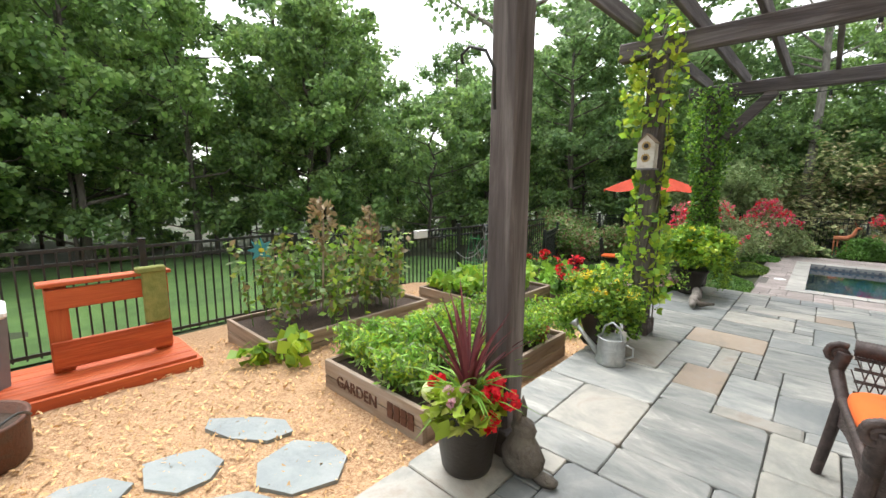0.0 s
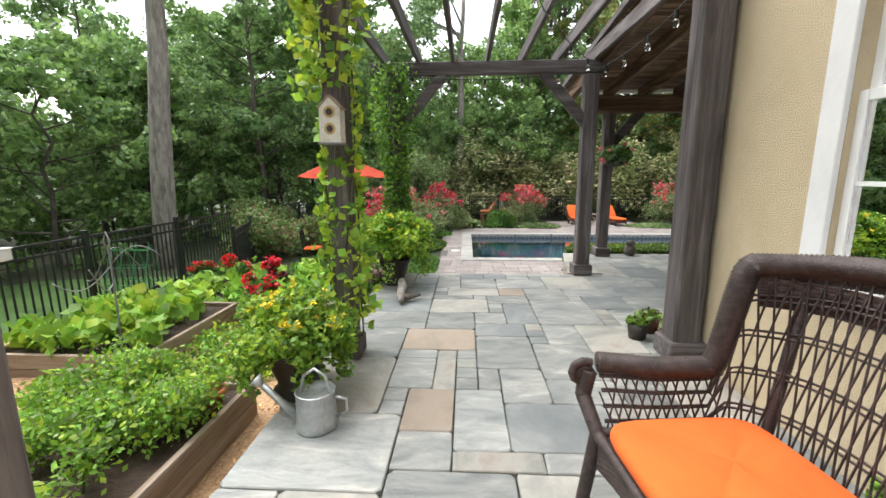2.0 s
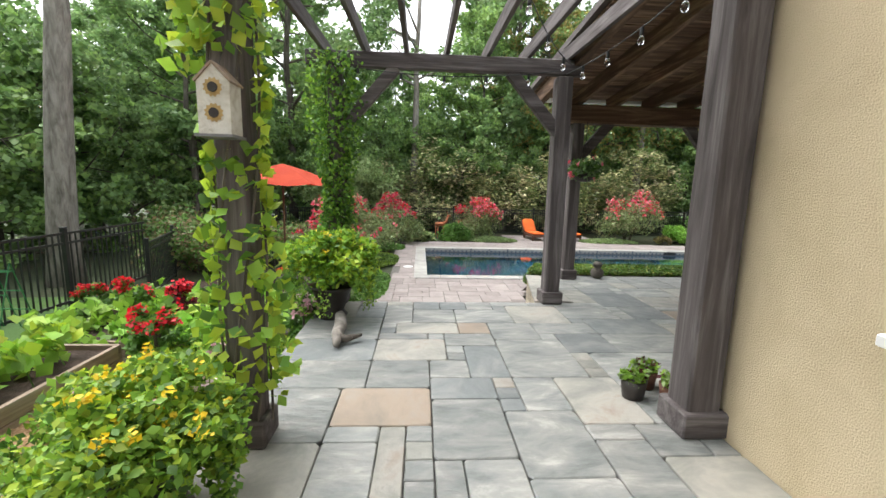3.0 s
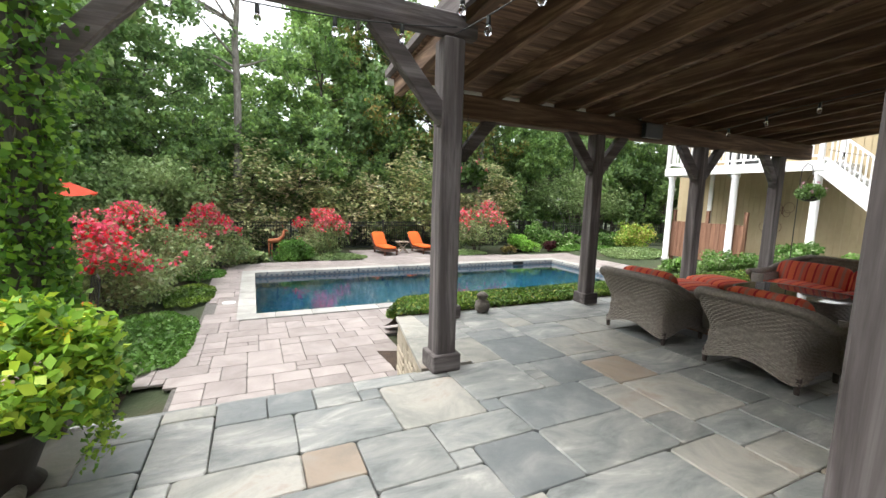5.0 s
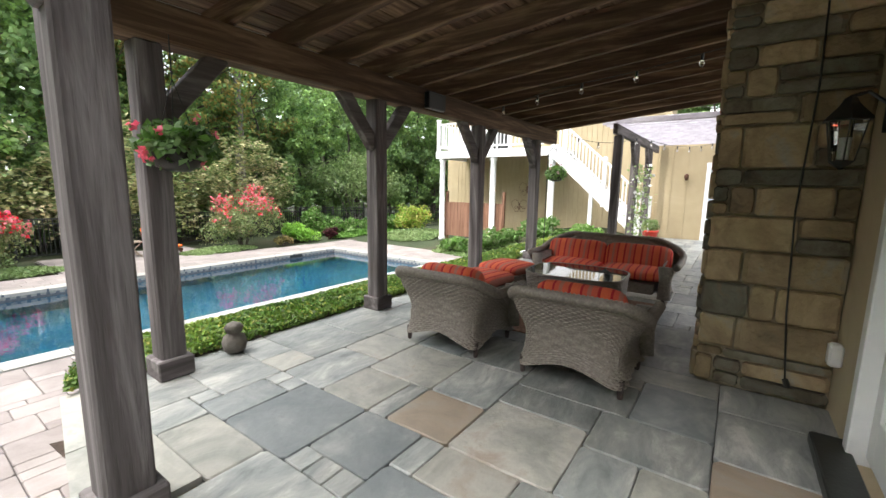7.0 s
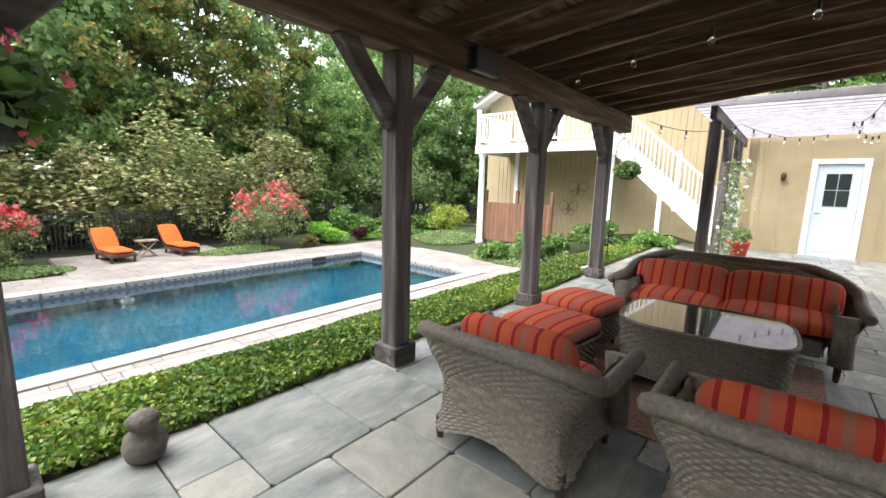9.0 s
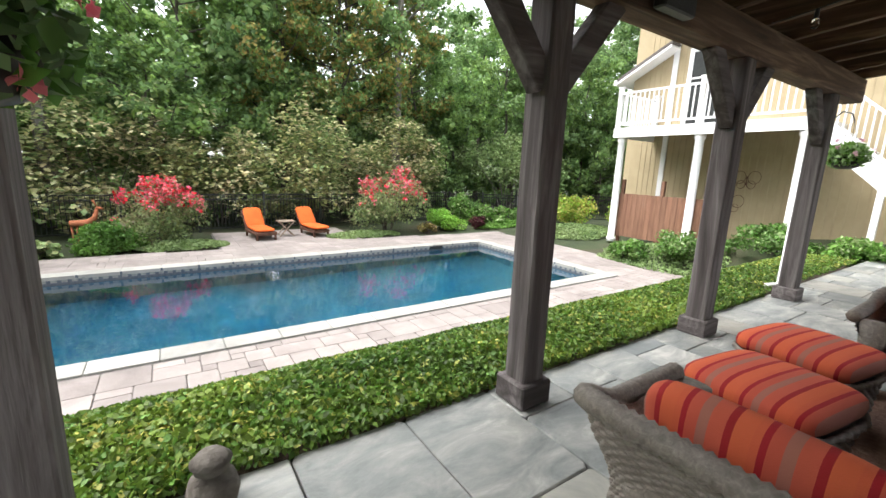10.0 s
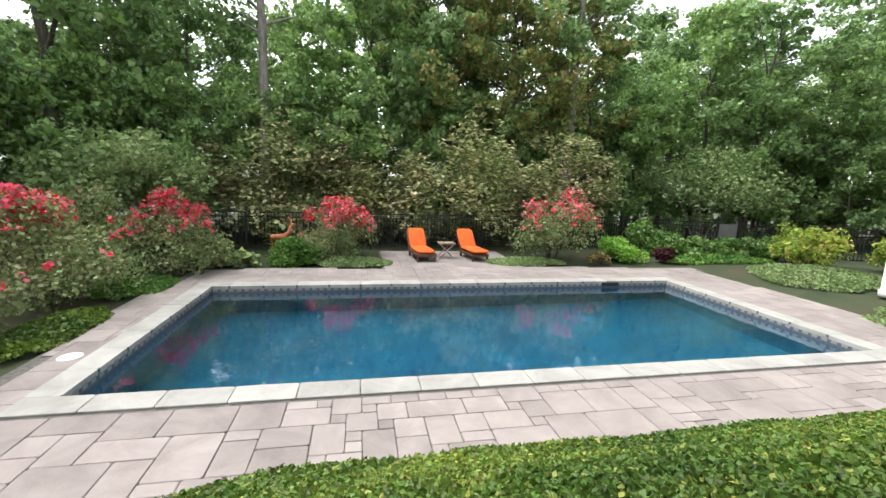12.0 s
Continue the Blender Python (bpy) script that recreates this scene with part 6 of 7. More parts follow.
b1 = raised_bed(-2.52, 2.17, -1.29, 4.28, bz, 0.28, "weathered timber raised bed of herbs with dark lettering")
b2 = raised_bed(-4.45, 2.05, -3.35, 4.3, -0.42, 0.29, "weathered timber raised bed with tall tomato plants")
b3 = raised_bed(-4.0, 4.75, -2.55, 6.3, -0.42, 0.28, "weathered timber raised bed with squash leaves")
b4 = raised_bed(-3.7, 6.7, -2.0, 8.2, -0.62, 0.34, "weathered timber raised bed with pumpkin vines near the fence")
cu = bpy.data.curves.new("lettering", "FONT")
cu.body, cu.size, cu.extrude = "GARDEN", 0.135, 0.004
tx = new("lettering", cu)
tx.parent = b1
tx.matrix_basis = Matrix.Translation(-Vector(b1.location)) @ pose(-2.33, 2.166, -0.26, 90, 0, 0)
cu.materials.append(M_RUSTY)
g = Geo()
for i in range(4):
    g.box(-1.66 + 0.075 * i, 2.160, -0.27, -1.60 + 0.075 * i, 2.167, -0.15).box(-1.66 + 0.075 * i, 2.158, -0.215, -1.585 + 0.075 * i, 2.1595, -0.20)
wpart("lettering", g, M_RUSTY, b1)


def herb_bed(name, x0, y0, x1, y1, z0, h, mats, shares, n, size, label, seed, tall=(), cat="plants", thin=1.6):
    r = np.random.default_rng(seed)
    t = thing(name, ((x0 + x1) / 2, (y0 + y1) / 2, z0), label, cat)
    C, g = [], Geo()
    k = int((x1 - x0) * (y1 - y0) * 26)
    for i in range(k):
        x, y = r.uniform(x0, x1) - t.location.x, r.uniform(y0, y1) - t.location.y
        hh = h * r.uniform(0.55, 1.15)
        lx, ly = r.normal() * 0.07, r.normal() * 0.07
        g.tube([(x, y, -0.03), (x + lx * 0.4, y + ly * 0.4, hh * 0.5), (x + lx, y + ly, hh)], [0.005, 0.004, 0.002], 4, False)
        m = max(4, n // k)
        q = r.uniform(0.15, 1.0, m)
        C.append(np.stack([x + lx * q + r.normal(size=m) * 0.06, y + ly * q + r.normal(size=m) * 0.06, hh * q + r.normal(size=m) * 0.02], 1))
    part("stem", g, L_HEDGE, t, kind="stuff")
    part("foliage", leafmesh("foliage", leaves(np.concatenate(C), size, 0.25, 1.0, thin, r), mats, shares, r), None, t)
    return t


herb_bed("herbs", -2.42, 2.28, -1.4, 3.1, -0.11, 0.36, [L_FERN, L_LIME, L_PALE], [0.55, 0.25, 0.2], 9500, 0.022, "feathery green dill and herbs in the raised bed", 31, thin=3.2)
herb_bed("herbs", -2.42, 3.1, -1.4, 4.15, -0.11, 0.38, [L_BRIGHT, L_PALE, L_LIME, L_FERN], [0.35, 0.2, 0.2, 0.25], 9000, 0.024, "bushy green basil and flowering herbs in the raised bed", 32)
herb_bed("squash_leaves", -2.75, 2.5, -2.25, 4.0, -0.3, 0.36, [L_LIME, L_BRIGHT], [0.4, 0.6], 420, 0.13, "broad yellow-green squash leaves spilling over the bed", 33, thin=1.0)
herb_bed("tomato_plants", -4.35, 2.15, -3.45, 4.2, -0.15, 1.0, [L_PALE, L_BRIGHT, L_DRY, L_YELLOW], [0.4, 0.3, 0.18, 0.12], 2600, 0.06, "tall straggly tomato plants turning yellow", 34)
herb_bed("squash_leaves", -3.6, 1.95, -3.1, 2.5, -0.35, 0.26, [L_LIME, L_BRIGHT], [0.5, 0.5], 160, 0.14, "sprawling pale green squash leaves on the mulch", 35, thin=1.0)
herb_bed("squash_leaves", -3.9, 4.85, -2.65, 6.2, -0.16, 0.28, [L_LIME, L_BRIGHT], [0.3, 0.7], 800, 0.13, "broad pale green squash leaves in the raised bed", 36, thin=1.0)
herb_bed("pumpkin_vines", -3.7, 6.6, -1.5, 8.4, -0.4, 0.38, [L_BRIGHT, L_FERN], [0.6, 0.4], 1500, 0.13, "lush light green pumpkin vines along the bed", 37, thin=1.0)
herb_bed("border_plants", -2.4, 4.6, -1.05, 6.9, -0.5, 0.34, [L_BRIGHT, L_HEDGE, L_FERN, L_LIME], [0.3, 0.3, 0.2, 0.2], 8500, 0.038, "mixed leafy border plants beside the patio edge", 38)
herb_bed("border_plants", -1.9, 8.6, -1.0, 10.0, -0.9, 0.5, [L_HEDGE, L_PALE], [0.6, 0.4], 4000, 0.07, "dark green border perennials", 39)
herb_bed("hostas", -4.8, 8.4, -1.9, 9.8, -0.95, 0.55, [L_HEDGE, L_PALE], [0.6, 0.4], 2600, 0.14, "broad-leaved perennials below the fence corner", 41, thin=1.1)
for i, (x, y, z, m) in enumerate(((-3.3, 7.6, -0.35, F_RED), (-2.75, 7.6, -0.45, F_RED), (-4.1, 8.1, -0.5, F_RED), (-1.35, 6.1, -0.35, F_PALE), (-1.0, 6.8, -0.3, F_PALE), (-2.3, 6.4, -0.3, F_RED))):
    shrub("flowers", (x, y, z), 0.55, 0.5, 0.62, [L_PURPLE if i in (1,) else L_HEDGE], None, 0.05, 700, "clump of red flowers in the border" if m is F_RED else "clump of pale pink flowers in the border", "flowers", 130 + i, 5, ([m], None, 42, 0.055, 0.3), clumps=12, group="flower clumps in the border")
for i, (x, y, h) in enumerate(((-3.75, 2.9, 1.15), (-3.9, 3.7, 1.0))):
    s = thing("garden_stake", (x, y, -0.15), "tall dry plant stake with withered stems", "stake")
    part("stake", Geo().tube([(0, 0, 0), (0.05, 0.02, h), (0.1, -0.05, h + 0.3)], [0.012, 0.012, 0.006], 6), BEDWOOD[2], s)
    r = np.random.default_rng(i)
    part("withered_stalk", leafmesh("withered_stalk", leaves(blob(r, (0.04, 0, h), 0.16, 90, 2.2), 0.06, 0.1, 1, 2.2, r), [L_DRY], None, r), None, s)


def pinwheel(x, y, z, m1, m2, label):
    t = thing("pinwheel", (x, y, z), label, "garden ornament")
    part("stem", Geo().tube([(0, 0, -0.9), (0, 0, 0)], 0.008, 6), M_BLACK, t)
    for k in range(8):
        a = k * math.pi / 4
        u, w = Vector((0.5 * math.cos(a), 0.85 * math.cos(a), math.sin(a))).normalized(), Vector((0.86, -0.5, 0))
        s = u.cross(w)
        p = [w * -0.01, u * 0.07 + s * 0.035, u * 0.16, u * 0.07 - s * 0.035]
        part("petal", Geo().add([tuple(q) for q in p] + [tuple(q + w * 0.012) for q in p], [(0, 1, 2, 3), (7, 6, 5, 4), (0, 4, 5, 1), (1, 5, 6, 2), (2, 6, 7, 3), (3, 7, 4, 0)]), m1, t)
    part("hub", Geo().lathe([(0.001, -0.03), (0.03, -0.02), (0.035, 0.0), (0.03, 0.02), (0.001, 0.03)], 12), m2, t)


pinwheel(-4.55, 2.55, 0.62, mat("teal_enamel", [(0.03, 0.22, 0.28), (0.06, 0.32, 0.36)], 5, 0.35, 0), F_YEL, "blue-green metal flower pinwheel with an orange centre")
pinwheel(-4.2, 3.9, 0.72, mat("coral_enamel", [(0.6, 0.12, 0.08), (0.7, 0.2, 0.12)], 5, 0.4, 0), F_YEL, "coral red metal flower pinwheel above the tomatoes")
wb = thing("fence_box", (-5.24, 6.0, 0.47), "small white box mounted on the fence post", "box")
part("case", Geo().box(-0.05, -0.15, -0.07, 0.05, 0.15, 0.07, 0.01), M_WHITE, wb)
part("lid", Geo().box(-0.06, -0.16, 0.07, 0.06, 0.16, 0.085, 0.004), M_WHITE, wb)

# bench-like cedar frame on its platform
bn = thing("cedar_platform", (-4.2, 0.3, -0.42), "orange-stained cedar platform with an upright frame beside the fence", "garden bench")
for i in range(5):
    x = -4.62 + 0.155 * i
    wpart("plank", Geo().box(x, -1.6, -0.28, x + 0.148, 1.55, -0.24, 0.004), ORANGEWOOD[1], bn)
wpart("edge_board", Geo().box(-3.85, -1.6, -0.42, -3.81, 1.56, -0.27, 0.005), ORANGEWOOD[1], bn)
wpart("end_board", Geo().box(-4.62, 1.55, -0.42, -3.81, 1.59, -0.27, 0.005), ORANGEWOOD[0], bn)
for y in (0.62, 1.38):
    wpart("upright", Geo().box(-4.33, y - 0.075, -0.24, -4.27, y + 0.075, 0.55, 0.008), ORANGEWOOD[2], bn)
for z0, z1 in ((0.34, 0.52), (-0.20, 0.05)):
    wpart("crosspiece", Geo().box(-4.26, 0.55, z0, -4.22, 1.45, z1, 0.006), ORANGEWOOD[1], bn)
wpart("cap_board", Geo().box(-4.36, 0.5, 0.55, -4.2, 1.48, 0.585, 0.006), ORANGEWOOD[1], bn)
gl = thing("draped_cloth", (-4.2, 1.25, 0.5), "mossy green cloth draped over the frame's corner", "cloth")
cl = mat("green_cloth", [(0.16, 0.19, 0.05), (0.28, 0.28, 0.09)], 12, 0.95, 0.4, 80)
part("cloth", Geo().beam((0.0, 0.08, 0.12), (0.0, 0.08, -0.42), 0.06, 0.2, 0.02), cl, gl)
part("fold", Geo().beam((-0.08, 0.06, 0.10), (0.05, 0.06, 0.11), 0.24, 0.06, 0.02), cl, gl)
bi = thing("storage_bin", (-4.25, 0.08, -0.24), "grey plastic bin with a pale lid on the platform", "bin")
part("body", Geo().lathe([(0.20, 0), (0.24, 0.62), (0.25, 0.62)], 4, (0, 0, 0)), M_GALVBIN, bi)
part("lid", Geo().box(-0.24, -0.24, 0.62, 0.24, 0.24, 0.69, 0.02), M_WHITE, bi)
fp = thing("rusty_planter", (-3.2, 0.04, ground_z(-3.2, 0.04)), "round rusty brown metal planter with a wire handle on the mulch", "planter")
part("bowl", Geo().lathe([(0.24, 0.0), (0.31, 0.05), (0.32, 0.30), (0.33, 0.32), (0.30, 0.32), (0.28, 0.24)], 32), M_RUSTY, fp, smooth=True)
part("soil", Geo().lathe([(0.27, 0.2), (0.28, 0.25)], 24), M_SOIL, fp)
part("handle", Geo().tube([(0.33 * math.cos(a), 0.33 * math.sin(a), 0.30 + 0.08 * math.sin(3 * (a - 0.3))) for a in np.linspace(0.3, 1.35, 14)], 0.008), M_BLACK, fp)

# stepping stones
rs = random.Random(8)
for i, (x, y, a, b, r) in enumerate(((-2.31, 1.45, 0.38, 0.16, 35), (-1.68, 1.50, 0.36, 0.27, 60), (-2.18, 0.97, 0.27, 0.2, 20), (-1.60, 0.95, 0.30, 0.2, 70), (-2.3, 0.45, 0.3, 0.2, 80), (-1.6, 0.3, 0.3, 0.28, 15))):
    n = 7
    poly = [(a * math.cos(2 * math.pi * k / n) * rs.uniform(0.7, 1.15), b * math.sin(2 * math.pi * k / n) * rs.uniform(0.75, 1.1)) for k in range(n)]
    s = part("stepping_stone", Geo().prism(poly, -0.04, 0.012), M_SLATE)
    s.matrix_basis = pose(x, y, ground_z(x, y) + 0.045, 0, 0, r)
    tagged(s, "flat irregular blue-grey slate stepping stone set in the mulch", "stepping stone", "stepping stones in the mulch")

Pc = np.stack([rg.uniform(-4.6, -0.95, 9000), rg.uniform(-1.5, 6.0, 9000)], 1)
Pc = Pc[[not (-2.55 < p[0] < -1.26 and 2.14 < p[1] < 4.3) for p in Pc]]
Pc = np.stack([Pc[:, 0], Pc[:, 1], [ground_z(*p) + 0.045 + 0.012 * rg.random() for p in Pc]], 1)
ob = part("wood_chips", leafmesh("wood_chips", leaves(Pc, 0.018, 1.2, 1.0, 2.6, rg, 0.1), [M_CHIP], None, rg), None, kind="stuff")
tagged(ob, "loose pale wood chips scattered over the mulch", "mulch")

# ---- pots ----
def strap(g, x, y, z, az, L, rise, w, droop):
    pts = []
    for k in range(6):
        t = k / 5
        pts.append((x + math.cos(az) * L * t * (0.35 + 0.65 * t) * (1 - rise * 0.5), y + math.sin(az) * L * t * (0.35 + 0.65 * t) * (1 - rise * 0.5), z + L * (t * rise - droop * t * t)))
    px, py = -math.sin(az), math.cos(az)
    vs = []
    for k, p in enumerate(pts):
        ww = w * math.sin(math.pi * (0.12 + 0.86 * k / 5)) / 2
        vs += [(p[0] + px * ww, p[1] + py * ww, p[2]), (p[0], p[1], p[2] - ww * 0.5), (p[0] - px * ww, p[1] - py * ww, p[2])]
    g.add(vs, [(k * 3 + i, k * 3 + i + 1, k * 3 + 4 + i, k * 3 + 3 + i) for k in range(5) for i in (0, 1)])


pot = thing("flower_pot", (-0.66, 1.87, 0), "tall dark pot with purple spikes, lime leaves and red flowers", "potted plant")
part("pot", Geo().lathe([(0.12, 0), (0.13, 0.02), (0.175, 0.30), (0.19, 0.31), (0.19, 0.36), (0.17, 0.36), (0.165, 0.32)], 32), M_POT, pot, smooth=True)
part("soil", Geo().lathe([(0.1, 0.3), (0.166, 0.33)], 20), M_SOIL, pot)
r = random.Random(4)
g, g2 = Geo(), Geo()
for i in range(26):
    strap(g, 0, 0, 0.33, r.uniform(0, 6.28), r.uniform(0.4, 0.68), r.uniform(0.75, 1.1), 0.026, r.uniform(0.0, 0.25))
for i in range(46):
    strap(g2, r.uniform(-0.05, 0.05), r.uniform(-0.05, 0.05), 0.33, r.uniform(0, 6.28), r.uniform(0.35, 0.6), r.uniform(0.5, 0.9), 0.018, r.uniform(0.2, 0.6))
part("spike", g, L_PURPLE, pot, "dark purple spikes")
part("grass_tuft", g2, L_FERN, pot, "arching green blades")
rr = np.random.default_rng(3)
part("lime_leaves", leafmesh("lime_leaves", leaves(blob(rr, (0.03, -0.08, 0.37), 0.2, 260, 0.45), 0.065, 0.5, 1, 1.4, rr), [L_LIME, L_YELLOW], [0.7, 0.3], rr), None, pot, "lime coleus leaves")
part("red_flower", leafmesh("red_flower", leaves(np.concatenate([blob(rr, c, 0.05, 60, 0.9) for c in ((0.16, -0.02, 0.45), (0.22, 0.04, 0.42), (0.12, 0.08, 0.46), (0.2, -0.1, 0.36), (-0.17, -0.05, 0.42))]), 0.035, 0.3, 1, 1, rr), [F_RED], None, rr), None, pot, "red blooms")
part("pink_flower", leafmesh("pink_flower", leaves(np.concatenate([blob(rr, c, 0.022, 24, 0.9) for c in ((0.0, -0.14, 0.46), (0.07, -0.1, 0.48), (0.05, -0.18, 0.43))]), 0.03, 0.3, 1, 1, rr), [F_PALE], None, rr), None, pot)
bal = part("ball", Geo().lathe([(0.075 * math.sin(t) + 0.0005, -0.075 * math.cos(t)) for t in np.linspace(0, math.pi, 17)], 24), M_MELON, smooth=True)
bal.location = (-1.33, 2.3, -0.005)
tagged(bal, "pale green ball-shaped gourd on the raised bed's corner", "gourd")
bun = thing("rabbit_statue", (-0.42, 2.02, 0), "dark grey carved stone rabbit beside the flower pot", "statue")
bun_g = Geo().lathe([(0.05, 0), (0.09, 0.03), (0.10, 0.10), (0.07, 0.17), (0.05, 0.2), (0.06, 0.24), (0.045, 0.28), (0.001, 0.30)], 18, (0, 0, 0), 1.2, 0.8)
bun_g.lathe([(0.02, 0.27), (0.025, 0.33), (0.001, 0.40)], 8, (-0.02, 0.02, 0)).lathe([(0.02, 0.27), (0.025, 0.33), (0.001, 0.40)], 8, (-0.02, -0.03, 0)).lathe([(0.04, 0), (0.05, 0.03), (0.001, 0.06)], 10, (0.12, 0.0, 0), 1.6, 0.8)
part("statue", bun_g, M_STATUE, bun, smooth=True)

can = thing("watering_can", (-0.60, 3.66, 0), "galvanised steel watering can beside the flower pot on the patio", "watering can")
part("body", Geo().lathe([(0.115, 0), (0.12, 0.012), (0.112, 0.03), (0.105, 0.2), (0.112, 0.215), (0.104, 0.22), (0.098, 0.2)], 32), M_GALV, can, smooth=True)
part("spout", Geo().tube([(-0.1, -0.01, 0.06), (-0.2, -0.03, 0.17), (-0.29, -0.04, 0.27)], [0.028, 0.02, 0.016], 12), M_GALV, can, smooth=True)
part("rose", Geo().tube([(-0.28, -0.04, 0.26), (-0.315, -0.045, 0.295)], [0.018, 0.042], 16), M_GALV, can, smooth=True)
part("top_handle", Geo().tube([(-0.085, 0, 0.2), (-0.06, 0, 0.3), (0.0, 0, 0.34), (0.06, 0, 0.3), (0.085, 0, 0.2)], 0.009, 8), M_GALV, can, smooth=True)
part("rear_handle", Geo().tube([(0.1, 0.0, 0.18), (0.17, 0.01, 0.16), (0.17, 0.01, 0.09), (0.11, 0.0, 0.06)], 0.009, 8), M_GALV, can, smooth=True)


def lantana(x, y, z, R, h, seed, label, leaf=0.029):
    t = thing("lantana_planter", (x, y, z), label, "potted plant", "big flowering planters")
    part("urn", Geo().lathe([(0.14, 0), (0.16, 0.03), (0.12, 0.08), (0.2, 0.3), (0.24, 0.34), (0.2, 0.34)], 28), M_POT, t, smooth=True)
    q = np.random.default_rng(seed)
    C = [(R * 0.62 * math.cos(a) * s, R * 0.62 * math.sin(a) * s, h * (0.62 + 0.25 * (1 - s)) + q.normal() * 0.07) for a in np.linspace(0, 6.28, 14) for s in (0.45, 1.0)]
    P = np.concatenate([blob(q, c, R * 0.33, 260, 0.8, 0.3) for c in C])
    part("foliage", leafmesh("foliage", leaves(P, leaf, 0.5, 1, 1.5, q), [L_BRIGHT, L_LIME, L_HEDGE], [0.5, 0.35, 0.15], q), None, t)
    T = np.concatenate([np.stack([R * 0.74 * math.cos(a) + q.normal(size=60) * 0.025, R * 0.74 * math.sin(a) + q.normal(size=60) * 0.025, q.uniform(0.12, h * 0.6, 60)], 1) for a in q.uniform(0, 6.28, 26)])
    part("trailing_greenery", leafmesh("trailing_greenery", leaves(T, 0.028, -0.1, 1, 1.3, q), [L_BRIGHT, L_HEDGE], [0.7, 0.3], q), None, t, "trailing creeping-jenny strands")
    top = P[P[:, 2] > h * 0.68]
    F = top[q.choice(len(top), 30)]
    F = np.repeat(F, 12, axis=0) + q.normal(size=(360, 3)) * 0.014
    F[:, 2] += 0.02
    part("yellow_flower", leafmesh("yellow_flower", leaves(F, 0.026, 0.8, 1, 1, q), [F_YEL], None, q), None, t, "yellow flower heads", kind="stuff")
    F = top[q.choice(len(top), 10)]
    F = np.repeat(F, 12, axis=0) + q.normal(size=(120, 3)) * 0.014
    part("pink_flower", leafmesh("pink_flower", leaves(F, 0.018, 0.8, 1, 1, q), [F_PALE], None, q), None, t, kind="stuff")
    g = Geo()
    for c in C[::2]:
        g.tube([(0, 0, 0.3), (c[0] * 0.6, c[1] * 0.6, c[2] * 0.7), c], [0.007, 0.005, 0.003], 4, False)
    part("stem", g, L_HEDGE, t)


lantana(-0.85, 4.02, 0.0, 0.43, 0.68, 5, "big planter of yellow lantana with trailing vines by the pergola")
lantana(-0.68, 6.72, 0.0, 0.54, 0.95, 6, "big planter of yellow lantana and pink flowers at the patio edge", 0.042)
dw = thing("driftwood", (-0.52, 6.12, 0.0), "weathered grey driftwood log lying at the patio edge by the planter", "driftwood")
part("log", Geo().tube([(-0.05, 0.48, 0.07), (-0.02, 0.30, 0.10), (0.02, 0.10, 0.075), (0.03, -0.12, 0.07), (0.06, -0.30, 0.05)], [0.03, 0.055, 0.06, 0.05, 0.03], 11), M_BARKL, dw, smooth=True)
part("branch", Geo().tube([(0.03, -0.16, 0.07), (0.12, -0.17, 0.05), (0.24, -0.08, 0.055)], [0.04, 0.035, 0.014], 9), M_BARK, dw, "broken dark branch", True)
gn = part("garden_statue", Geo().lathe([(0.05, 0), (0.085, 0.025), (0.10, 0.085), (0.085, 0.14), (0.045, 0.165), (0.065, 0.185), (0.07, 0.21), (0.078, 0.218), (0.05, 0.25), (0.02, 0.262), (0.001, 0.265)], 24), M_STATUE, smooth=True)
gn.location = (3.04, 8.71, 0)
tagged(gn, "small round carved stone figure at the edge of the groundcover", "statue")
for i, (x, y, R) in enumerate(((1.70, 5.02, 0.085), (1.86, 5.17, 0.085), (1.93, 4.93, 0.095))):
    p = thing("small_pot", (x, y, 0), "small mossy pot of succulents at the foot of the post", "potted plant", "small pots by the post")
    part("pot", Geo().lathe([(R * 0.8, 0), (R, 0.13), (R * 0.86, 0.13), (R * 0.8, 0.1)], 20), M_RUSTY if i else M_POT, p, smooth=True)
    q = np.random.default_rng(i)
    part("leaves", leafmesh("leaves", leaves(blob(q, (0, 0, 0.15), R * 1.1, 160, 0.7), 0.03, 0.5, 1, 1.6, q), [L_BRIGHT, L_PURPLE, L_PALE], [0.5, 0.2, 0.3], q), None, p)
rp = thing("red_pot", (13.3, 7.15, 0), "bright red pot with green plant by the pergola post", "potted plant")
part("pot", Geo().lathe([(0.13, 0), (0.19, 0.32), (0.21, 0.33), (0.21, 0.37), (0.17, 0.37)], 24), M_REDPOT, rp, smooth=True)
q = np.random.default_rng(9)
part("leaves", leafmesh("leaves", leaves(blob(q, (0, 0, 0.5), 0.22, 400, 0.8), 0.05, 0.4, 1, 1.6, q), [L_PALE], None, q), None, rp)
tw = thing("white_flower_vine", (12.25, 7.3, 0), "slender climbing plant with white blooms on the pergola post", "climbing plant")
part("leaves", leafmesh("leaves", leaves(np.stack([q.normal(size=500) * 0.16, q.normal(size=500) * 0.12, q.uniform(0.2, 2.0, 500)], 1), 0.06, 0.3, 1, 1.4, q), [L_PALE, F_WHITE], [0.8, 0.2], q), None, tw)

